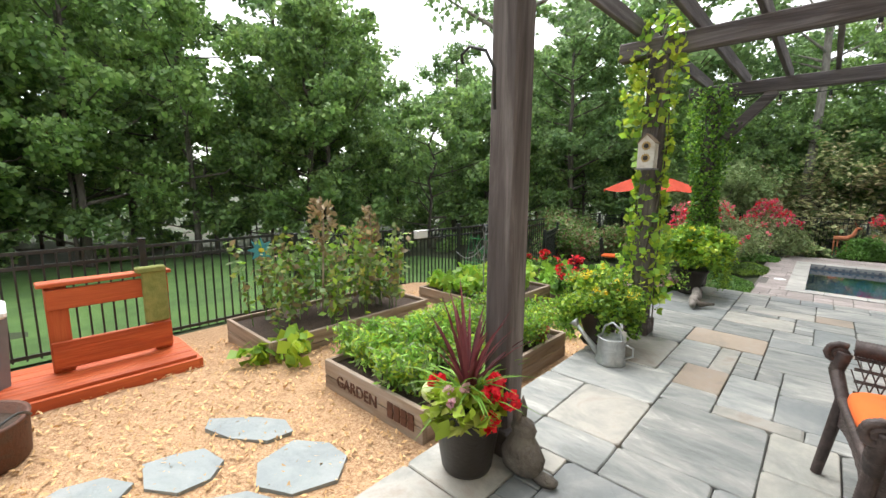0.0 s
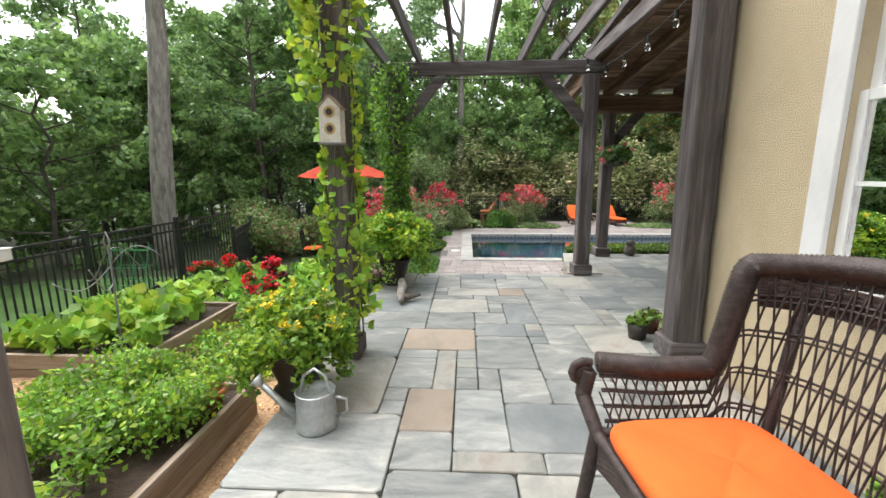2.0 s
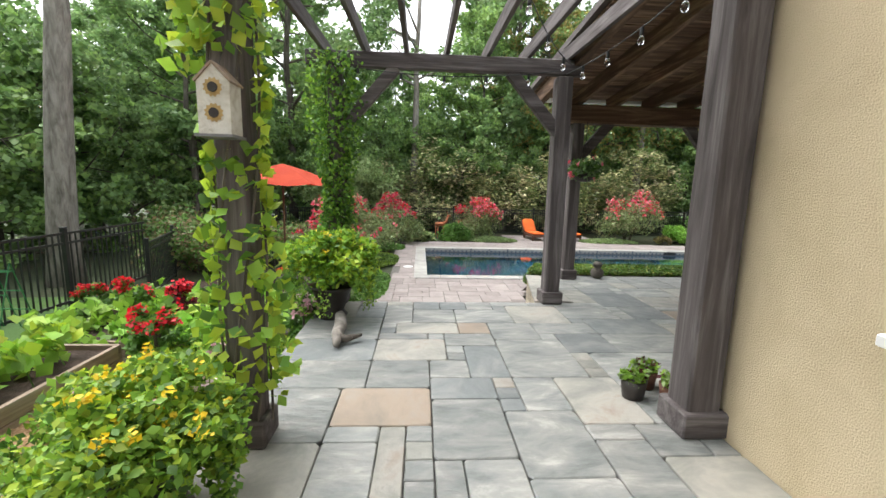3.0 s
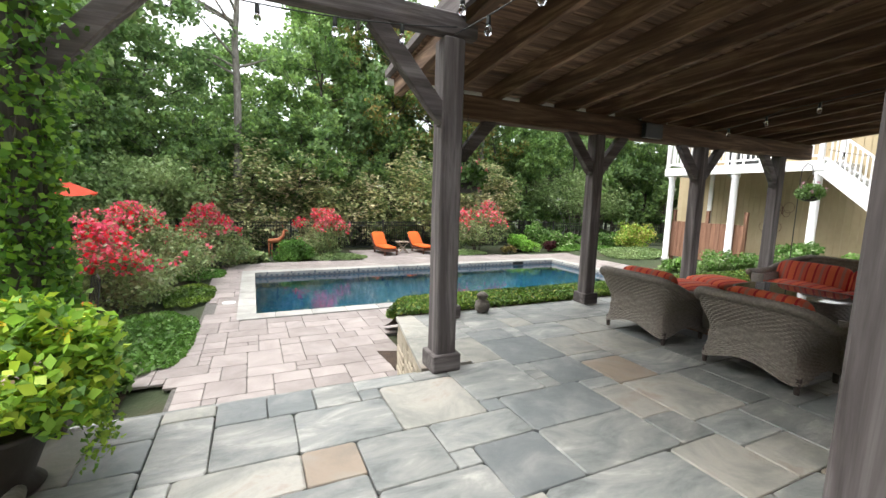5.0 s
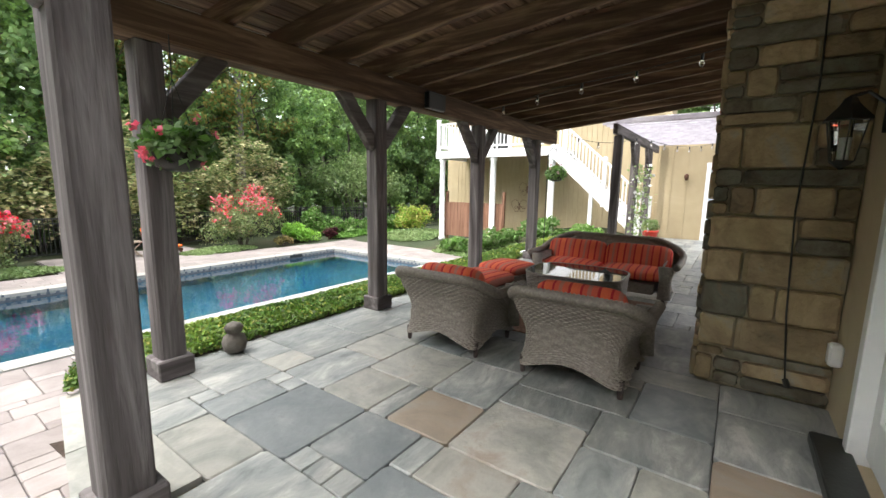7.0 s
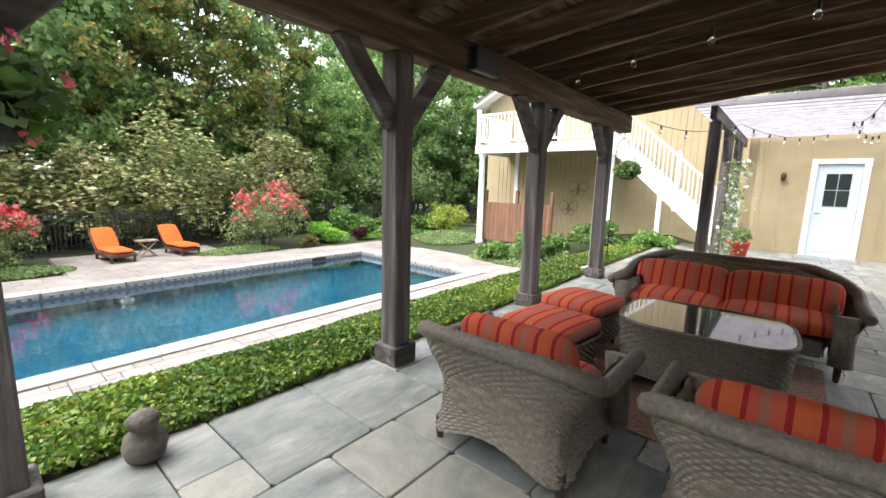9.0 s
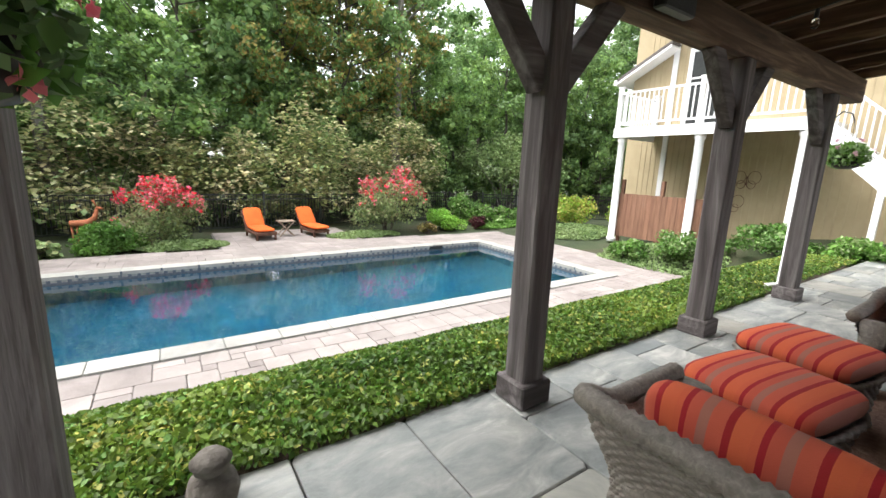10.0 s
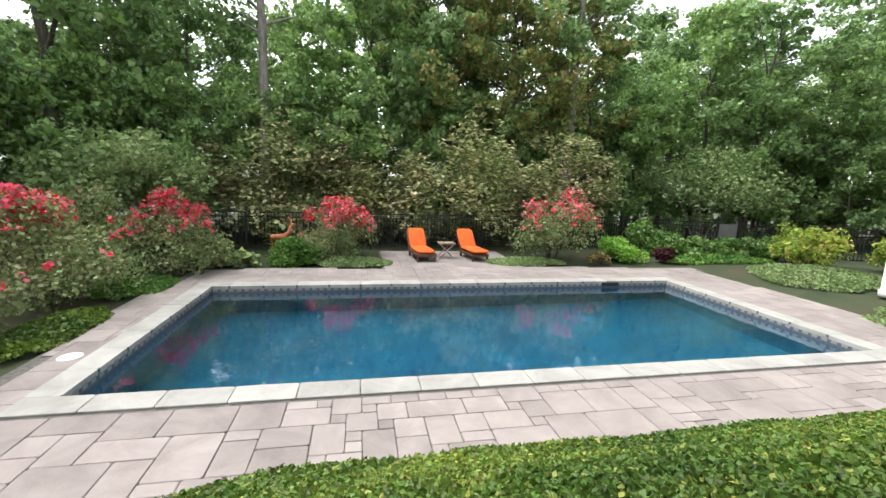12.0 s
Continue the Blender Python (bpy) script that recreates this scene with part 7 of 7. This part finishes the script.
tp = thing("terracotta_pot", (-1.45, 4.0, -0.16), "small terracotta pot half hidden among the herbs in the raised bed", "flower pot")
part("pot", Geo().lathe([(0.06, 0), (0.09, 0.13), (0.105, 0.13), (0.105, 0.17), (0.09, 0.17), (0.085, 0.12)], 24), M_TERRA, tp, smooth=True)
wp = thing("wall_plant", (1.80, 2.92, 0.0), "small green plant in a terracotta pot beside the stucco wall", "potted plant")
part("pot", Geo().lathe([(0.07, 0), (0.10, 0.14), (0.115, 0.14), (0.115, 0.18), (0.10, 0.18), (0.09, 0.14)], 24), M_TERRA, wp, smooth=True)
q = np.random.default_rng(91)
part("leaves", leafmesh("leaves", leaves(blob(q, (0, 0, 0.23), 0.13, 260, 0.6), 0.035, 0.5, 1, 1.5, q), [L_BRIGHT], None, q), None, wp)
L_FRAME = mat("green_coated_wire", [(0.02, 0.16, 0.05), (0.04, 0.22, 0.07)], 6, 0.5, 0.05, 40)
tr = thing("folding_trellis", (-4.75, 7.35, -0.45), "green wire A-frame trellis standing in the pumpkin bed by the fence", "trellis")
for k in range(2):
    for i in range(4):
        x = -0.3 + 0.2 * i
        part("wire", Geo().tube([(x, -0.25 + 0.5 * k, 0), (x, 0, 0.85)], 0.007, 5), L_FRAME, tr)
    for z in (0.25, 0.5, 0.75):
        y = (-0.25 + 0.5 * k) * (1 - z / 0.85)
        part("wire", Geo().tube([(-0.32, y, z), (0.32, y, z)], 0.007, 5), L_FRAME, tr)
sw = thing("wire_spinner", (-2.96, 5.04, -0.38), "thin weathered metal garden spinner with looping wires above the squash bed", "garden ornament")
part("stake", Geo().tube([(0, 0, 0), (0.01, 0, 1.15)], 0.009, 6), M_GALVBIN, sw)
for k in range(5):
    a = 0.5 + 1.15 * k
    part("loop", Geo().tube([(0.02 * t * math.cos(a) * 2.2, 0.02 * t * math.sin(a) * 2.2, 0.98 + 0.16 * math.sin(t * 0.32 + k) - 0.012 * k) for t in range(10)], 0.006, 5), M_GALVBIN, sw, smooth=True)
part("finial", Geo().tube([(0, 0, 1.1), (0.03, 0, 1.2), (0, 0, 1.28), (-0.03, 0, 1.2), (0, 0, 1.1)], 0.008, 6), M_GALVBIN, sw, smooth=True)

# ---- vines and birdhouse ----
for i, (x, y, top, n, mats, shares, size) in enumerate(((-0.68, 4.6, 2.95, 1100, [L_LIME, L_BRIGHT, L_HEDGE], [0.5, 0.35, 0.15], 0.065), (-0.72, 7.3, 2.8, 5600, [L_HEDGE, L_BRIGHT], [0.6, 0.4], 0.042))):
    t = thing("climbing_vine", (x, y, 0), "lime-leaved vine climbing the pergola post" if i == 0 else "dense green vine covering the pergola post", "climbing plant")
    q = np.random.default_rng(50 + i)
    g, pts = Geo(), []
    for s in range(5):
        a0 = s * 1.3
        path = [(0.115 * math.cos(a0 + z * 1.4), 0.115 * math.sin(a0 + z * 1.4), z) for z in np.linspace(0.1, top, 24)]
        g.tube(path, 0.007, 5, False)
    A = q.uniform(0, 2 * math.pi, n)
    Z = q.uniform(0.25, top, n)
    rad = 0.12 + (0.10 if i == 0 else 0.2) * q.random(n) ** 1.6 * (0.75 + 0.5 * np.sin(Z * 3 + i))
    Q = np.stack([rad * np.cos(A) * 1.05, rad * np.sin(A), Z], 1)
    if i == 0:
        Q = Q[~((np.abs(Z - 1.76) < 0.2) & (Q[:, 1] < -0.02) & (np.abs(Q[:, 0]) < 0.12))]
        # a few strands hang out to the side
        H = np.stack([-0.22 + q.normal(size=150) * 0.05, q.normal(size=150) * 0.05, q.uniform(1.9, 2.75, 150)], 1)
        Q = np.concatenate([Q, H])
    part("vine_stem", g, M_BARK, t)
    part("foliage", leafmesh("foliage", leaves(Q, size, 0.1, 1, 1.2, q), mats, shares, q), None, t)
bh = thing("birdhouse", (-0.67, 4.42, 1.60), "weathered white two-hole birdhouse hung on the vine-covered post", "birdhouse")
g = Geo()
pr = [(-0.085, 0.0), (0.085, 0.0), (0.085, 0.27), (0.0, 0.36), (-0.085, 0.27)]
g.add([(x, -0.06, z) for x, z in pr] + [(x, 0.08, z) for x, z in pr], [(4, 3, 2, 1, 0), (5, 6, 7, 8, 9)][::-1] + [(i, (i + 1) % 5, 5 + (i + 1) % 5, 5 + i) for i in range(5)])
part("box", g, mat("worn_white_wood", [(0.42, 0.38, 0.30), (0.62, 0.60, 0.54), (0.70, 0.68, 0.63)], 9, 0.8, 0.3, 60), bh)
part("base_board", Geo().box(-0.1, -0.08, -0.015, 0.1, 0.09, 0.0), M_GALVBIN, bh)
M_TERRA2 = mat('dried_petals', [(0.35, 0.24, 0.10), (0.50, 0.36, 0.16)], 20, 0.9, 0.2)
for z in (0.11, 0.24):
    part("petal_ring", Geo().add([(0.052 * (1 if k % 2 else 0.8) * math.cos(k * math.pi / 12), -0.064, z + 0.052 * (1 if k % 2 else 0.8) * math.sin(k * math.pi / 12)) for k in range(24)], [tuple(range(24))]), M_TERRA2, bh)
    part("entrance_hole", Geo().tube([(0, -0.063, z), (0, -0.07, z)], 0.026, 16), M_POT, bh, "dark round entrance hole")
part("roof", Geo().beam((-0.095, 0.01, 0.268), (0.0, 0.01, 0.368), 0.16, 0.012).beam((0.0, 0.01, 0.368), (0.095, 0.01, 0.268), 0.16, 0.012), BEDWOOD[0], bh)
bh.scale = (0.82, 0.82, 0.82)
part("hanging_wire", Geo().tube([(0, 0.0, 0.34), (0, 0.1, 0.5)], 0.003, 5), M_BLACK, bh)
hk = thing("iron_hook", (-0.66, 2.02, 1.95), "curled black iron hook screwed to the timber post", "hook")
part("hook", Geo().tube([(0.03, -0.02, -0.16), (0.03, -0.03, 0.02), (-0.0, -0.06, 0.10), (-0.08, -0.08, 0.13), (-0.13, -0.08, 0.10), (-0.12, -0.08, 0.06)], 0.008, 8), M_BLACK, hk, smooth=True)

# ---- lantern, cord, outlet, downspout ----
ln = thing("wall_lantern", (4.58, HY, 1.85), "black carriage lantern with clear glass on the stucco wall", "wall lamp")
part("wall_plate", Geo().box(-0.05, 0, -0.1, 0.05, 0.02, 0.14, 0.01), M_BLACK, ln)
part("arm", Geo().tube([(0, 0.02, 0.05), (0, 0.1, 0.12), (0, 0.17, 0.1)], 0.01, 8), M_BLACK, ln)
part("hood", Geo().lathe([(0.115, 0.0), (0.11, 0.015), (0.045, 0.09), (0.03, 0.12), (0.001, 0.14)], 6, (0, 0.17, -0.03)), M_BLACK, ln)
part("glass", Geo().lathe([(0.055, -0.25), (0.09, -0.035)], 6, (0, 0.17, 0.0)), M_GLASS, ln)
part("candle", Geo().lathe([(0.018, -0.24), (0.018, -0.12)], 10, (0, 0.17, 0.0)), M_WHITE, ln)
g = Geo()
for k in range(6):
    a = k * math.pi / 3
    g.tube([(0.057 * math.cos(a), 0.17 + 0.057 * math.sin(a), -0.25), (0.093 * math.cos(a), 0.17 + 0.093 * math.sin(a), -0.03)], 0.004, 5)
part("cage", g, M_BLACK, ln)
part("base_cup", Geo().lathe([(0.001, -0.30), (0.03, -0.28), (0.062, -0.25)], 6, (0, 0.17, 0)), M_BLACK, ln)
cd = thing("power_cord", (4.90, 4.9, 1.5), "black power cord hanging down the stone chimney", "cable")
part("cord", Geo().tube([(-0.01, 0.12, 1.5), (-0.012, 0.10, 0.6), (-0.02, 0.13, -0.2), (-0.014, 0.10, -0.9), (-0.03, 0.06, -1.35)], 0.006, 6), M_BLACK, cd, smooth=True)
part("plug", Geo().tube([(-0.03, 0.06, -1.35), (-0.03, 0.04, -1.40)], 0.018, 8), M_BLACK, cd)
ou = thing("outlet_box", (4.75, HY, 0.42), "white covered outdoor outlet beside the chimney", "outlet")
part("cover", Geo().box(-0.05, 0, -0.07, 0.05, 0.07, 0.07, 0.012), M_WHITE, ou)
ds = thing("downspout", (9.25, 8.8, 0), "white downspout with an elbow at the porch post", "downspout")
part("pipe", Geo().tube([(0, 0, 2.5), (0, 0, 0.14), (0.02, 0.16, 0.06)], 0.04, 10), M_WHITE, ds, smooth=True)

# ---- hanging baskets ----
for i, (x, y, z, m) in enumerate(((2.60, 8.44, 1.64, F_PINK), (10.37, 8.7, 1.72, F_PALE))):
    t = thing("hanging_basket", (x, y, z), "hanging basket of dark foliage and pink-red blooms under the porch beam" if i == 0 else "hanging basket of dark foliage and pale blooms", "hanging basket", "hanging baskets")
    q = np.random.default_rng(70 + i)
    part("basket", Geo().lathe([(0.06, -0.15), (0.13, -0.12), (0.16, 0)], 18), M_POT, t, smooth=True)
    part("foliage", leafmesh("foliage", leaves(blob(q, (0, 0, 0.02), 0.24, 900, 0.7, 0.3), 0.05, 0.2, 1, 1.5, q), [L_OAK, L_HEDGE], [0.6, 0.4], q), None, t)
    C = blob(q, (0, 0, 0.05), 0.27, 9, 0.7, 0.9)
    part("blooms", leafmesh("blooms", leaves(np.repeat(C, 9, axis=0) + q.normal(size=(81, 3)) * 0.014, 0.035, 0.2, 1, 1, q), [m], None, q), None, t, kind="stuff")
    for k in range(3):
        a = k * 2.1
        part("hanger_wire", Geo().tube([(0.15 * math.cos(a), 0.15 * math.sin(a), 0), (0, 0, 0.45)], 0.003, 4), M_BLACK, t)
    if i == 0:
        part("hook", Geo().tube([(0, 0, 0.45), (0, 0, 0.72)], 0.004, 5), M_BLACK, t)
    else:
        part("shepherd_hook", Geo().tube([(0, 0, 0.45), (0.03, 0.04, 0.55), (0.12, 0.16, 0.6), (0.22, 0.28, 0.5), (0.24, 0.3, 0.3), (0.24, 0.3, -2.0)], 0.009, 7), M_BLACK, t, smooth=True)


# ---- string lights ----
def string(points, sag, gap, label, bulb=True):
    t = thing("string_lights", points[0], label, "string lights", "strings of bulbs")
    o = Vector(points[0])
    P = []
    for a, b in zip(points, points[1:]):
        a, b = Vector(a), Vector(b)
        for k in range(12):
            f = k / 12
            p = a.lerp(b, f)
            p.z -= sag * 4 * f * (1 - f)
            P.append(p - o)
    P.append(Vector(points[-1]) - o)
    part("cord", Geo().tube(P, 0.005, 5), M_BLACK, t, smooth=True)
    d, nxt = 0.0, gap * 0.5
    sk = Geo().lathe([(0.013, -0.06), (0.016, -0.05), (0.014, 0.0)], 10).mesh("socket", M_BLACK)
    bu = Geo().lathe([(0.001, -0.13), (0.018, -0.122), (0.026, -0.10), (0.022, -0.075), (0.013, -0.06)], 12).mesh("bulb", M_BULB, True)
    for a, b in zip(P, P[1:]):
        L = (b - a).length
        while nxt < d + L:
            p = a.lerp(b, (nxt - d) / L)
            s = part("socket", sk, None, t)
            s.location = p
            c = part("bulb", bu, None, s)
            c.location = (0, 0, 0)
            nxt += gap
        d += L


string([(-0.7, 7.22, 2.66), (1.84, 7.22, 2.70)], 0.10, 0.47, "black cord of clear bulbs along the pergola beam")
string([(0.6, 4.5, 2.75), (1.0, 5.6, 2.72), (1.9, 7.2, 2.75)], 0.08, 0.7, "black cord of clear bulbs slung under the pergola")
string([(1.80, 4.3, 2.72), (1.86, 5.6, 2.60), (1.84, 7.25, 2.66)], 0.03, 0.55, "black cord of clear bulbs by the porch corner")
string([(6.9, 8.5, 2.56), (6.55, 7.4, 2.66), (6.4, 5.55, 2.82)], 0.03, 0.62, "black cord of clear bulbs across the porch rafters")
string([(9.9, 8.3, 2.5), (11.4, 7.2, 2.56), (14.0, 6.0, 2.6)], 0.14, 0.5, "black cord of bulbs running to the far pergola")
string([(9.9, 5.6, 2.72), (11.8, 5.8, 2.55), (14.3, 5.2, 2.62)], 0.14, 0.55, "black cord of bulbs slung before the garage")

# ---- small things round the pool ----
de = thing("deer_ornament", (1.15, 20.6, V(1.15, 20.6)), "small rusty orange deer figure among the shrubs", "garden ornament")
g = Geo().tube([(-0.25, 0, 0.62), (0.1, 0, 0.62), (0.25, 0, 0.75), (0.32, 0, 1.0)], [0.07, 0.09, 0.06, 0.035], 8)
g.tube([(0.3, 0, 1.0), (0.45, 0, 0.97)], [0.05, 0.02], 8)
for x in (-0.22, -0.12, 0.12, 0.2):
    g.tube([(x, 0.03, 0.6), (x, 0.03, 0)], [0.03, 0.015], 6)
for s in (-1, 1):
    g.tube([(0.3, 0, 1.05), (0.25, s * 0.1, 1.2)], 0.012, 5)
part("figure", g, M_TERRA, de, smooth=True)
sk = thing("skimmer_lid", (-0.08, 13.72, DECK_Z + 0.001), "round white skimmer lid set in the pool terrace", "pool lid", kind="structure")
part("lid", Geo().lathe([(0.13, 0), (0.13, 0.006), (0.12, 0.008)], 28), M_WHITE, sk)
gt = thing("garden_gate", (17.0, 21.2, ground_z(17, 21.2)), "black metal garden gate with pale panel in the fence", "gate")
part("gate_frame", Geo().box(-0.5, -0.02, 0, -0.44, 0.04, 1.5).box(0.44, -0.02, 0, 0.5, 0.04, 1.5), M_BLACK, gt)
part("panel", Geo().box(-0.4, 0, 0.1, 0.4, 0.02, 1.2), M_GALVBIN, gt)

# ---- paving, piece by piece ----
rng = np.random.default_rng(12)
CELL, OX, OY = 0.1525, -0.9, -3.9875
FIXED = [(8, 55, 11, 59, 0), (11, 54, 14, 58, 0), (8, 53, 9, 55, 0), (9, 52, 11, 55, 0), (11, 52, 14, 54, 0), (4, 57, 8, 60, 3), (6, 53, 7, 57, 1), (8, 61, 10, 63, 0), (10, 61, 12, 65, 2), (8, 59, 11, 61, 2),
         (5, 60, 8, 63, 0), (12, 58, 14, 61, 0), (14, 57, 17, 61, 1), (7, 49, 9, 53, 0), (9, 49, 13, 52, 2), (5, 43, 9, 48, 0), (2, 43, 5, 47, 1), (7, 69, 10, 72, 0), (10, 69, 14, 72, 0), (6, 67, 10, 69, 1),
         (14, 69, 18, 73, 1), (30, 65, 32, 69, 0), (29, 61, 32, 65, 0), (26, 65, 30, 69, 1), (26, 63, 29, 65, 0), (32, 64, 35, 69, 0), (32, 61, 36, 64, 2), (26, 69, 29, 72, 3), (23, 70, 26, 73, 2), (17, 71, 20, 74, 1),
         (28, 79, 32, 84, 0), (26, 81, 28, 84, 0), (23, 79, 26, 84, 0), (30, 76, 33, 79, 1), (26, 79, 28, 81, 1), (26, 76, 30, 79, 0), (29, 72, 33, 76, 1), (32, 79, 36, 84, 0), (33, 76, 36, 79, 1), (26, 73, 29, 76, 1)]
SIZES = [(4, 3), (3, 4), (5, 4), (4, 5), (5, 3), (4, 4), (6, 4), (3, 3), (4, 3), (3, 4), (3, 2), (2, 3), (2, 2), (2, 4), (4, 2)]
BIG = 8


def on_patio(x, y):
    if x < 2.0:
        return y < 7.34
    return y > 4.72 and (x > 2.15 or y < 7.34) and not (4.9 < x < 6.34 and y < 5.5)


rects = fill(OX, OY, OX + 106 * CELL, OY + 84 * CELL, CELL, SIZES, rng, [(OX + a * CELL, OY + b * CELL, OX + c * CELL, OY + d * CELL, t) for a, b, c, d, t in FIXED], on_patio, BIG)
rects = [(max(a, PX0), b, c, d if d < 8.75 else 8.86, t) for a, b, c, d, t in rects if b > -3.3 or True]
lay(patio, "flagstone", rects, 0.03, 0.0, 0.006, [M_BLUE, M_BLUEB, M_BLUED, M_RUST], rng)


def on_terrace(x, y):
    if 0.09 < x < 11.46 and 12.36 < y < 17.47:
        return False
    if 8.62 < y < 8.95 and x < 1.9:
        return True
    if y < 8.7 or x > 13.3 + 0.3 * math.sin(y):
        return False
    if x < -0.5 - 0.15 * math.sin(y * 1.3) and not (x > -3.4 and 9.9 < y < 11.0):
        return False
    if y > 18.75 + 0.15 * math.sin(x * 0.9) and not (4.0 < x < 7.9 and y < 21.4):
        return False
    if x > 2.35 and y < 10.75:
        return False
    return True


pav = part("pool_terrace", Geo().box(-0.5, 8.6, DECK_Z - 0.07, 0.09, 18.8, DECK_Z - 0.022).box(0.09, 8.6, DECK_Z - 0.07, 2.3, 12.37, DECK_Z - 0.022).box(2.3, 10.8, DECK_Z - 0.07, 13.3, 12.37, DECK_Z - 0.022).box(0.09, 17.46, DECK_Z - 0.07, 13.3, 18.8, DECK_Z - 0.022).box(11.45, 12.37, DECK_Z - 0.07, 13.3, 17.46, DECK_Z - 0.022).box(4.0, 18.8, DECK_Z - 0.07, 7.9, 21.4, DECK_Z - 0.022), M_JOINT, kind="structure", label="pinkish-grey concrete pavers round the pool")
rects = fill(-3.6, 8.55, 13.8, 21.45, 0.15, [(3, 2), (2, 3), (2, 2), (4, 2), (3, 3), (3, 4), (4, 3), (2, 1)], rng, (), on_terrace)
rects.sort(key=lambda q: abs(q[0] - 3) * 0.35 + abs(q[1] - 9.5))
lay(pav, "paver", rects[:300], 0.03, DECK_Z, 0.007, [M_PAVER], rng, 0.002)
g = Geo()
for a, b, c, d, t in rects[300:]:
    z = DECK_Z - rng.uniform(0, 0.003)
    g.add([(a + 0.003, b + 0.003, z), (c - 0.003, b + 0.003, z), (c - 0.003, d - 0.003, z), (a + 0.003, d - 0.003, z), (a + 0.003, b + 0.003, z - 0.03), (c - 0.003, b + 0.003, z - 0.03), (c - 0.003, d - 0.003, z - 0.03), (a + 0.003, d - 0.003, z - 0.03)],
          [(0, 1, 2, 3), (4, 5, 1, 0), (5, 6, 2, 1), (6, 7, 3, 2), (7, 4, 0, 3)])
part("paver_field", g, mat("concrete_paver_field", [(0.20, 0.17, 0.16), (0.27, 0.235, 0.22), (0.34, 0.30, 0.28)], 1.5, 0.75, 0.25, 60.0, island=0.12, detail=8), pav, kind="stuff")
# coping
x0, y0, x1, y1 = POOL
CW = 0.33
cop = []
n = 17
for i in range(n):
    a, b = x0 - CW + (x1 - x0 + 2 * CW) * i / n, x0 - CW + (x1 - x0 + 2 * CW) * (i + 1) / n
    cop += [(a, y0 - CW, b, y0 + 0.02, None), (a, y1 - 0.02, b, y1 + CW, None)]
n = 7
for i in range(n):
    a, b = y0 + 0.02 + (y1 - y0 - 0.04) * i / n, y0 + 0.02 + (y1 - y0 - 0.04) * (i + 1) / n
    cop += [(x0 - CW, a, x0 + 0.02, b, None), (x1 - 0.02, a, x1 + CW, b, None)]
for n, (a, b, c, d, t) in enumerate(cop):
    ob = new("coping_stone", slab("coping_stone", c - a - 0.006, d - b - 0.006, 0.07, M_COPING, n))
    ob.parent = pool
    ob.location = Vector(((a + c) / 2, (b + d) / 2, DECK_Z + 0.004)) - pool.location
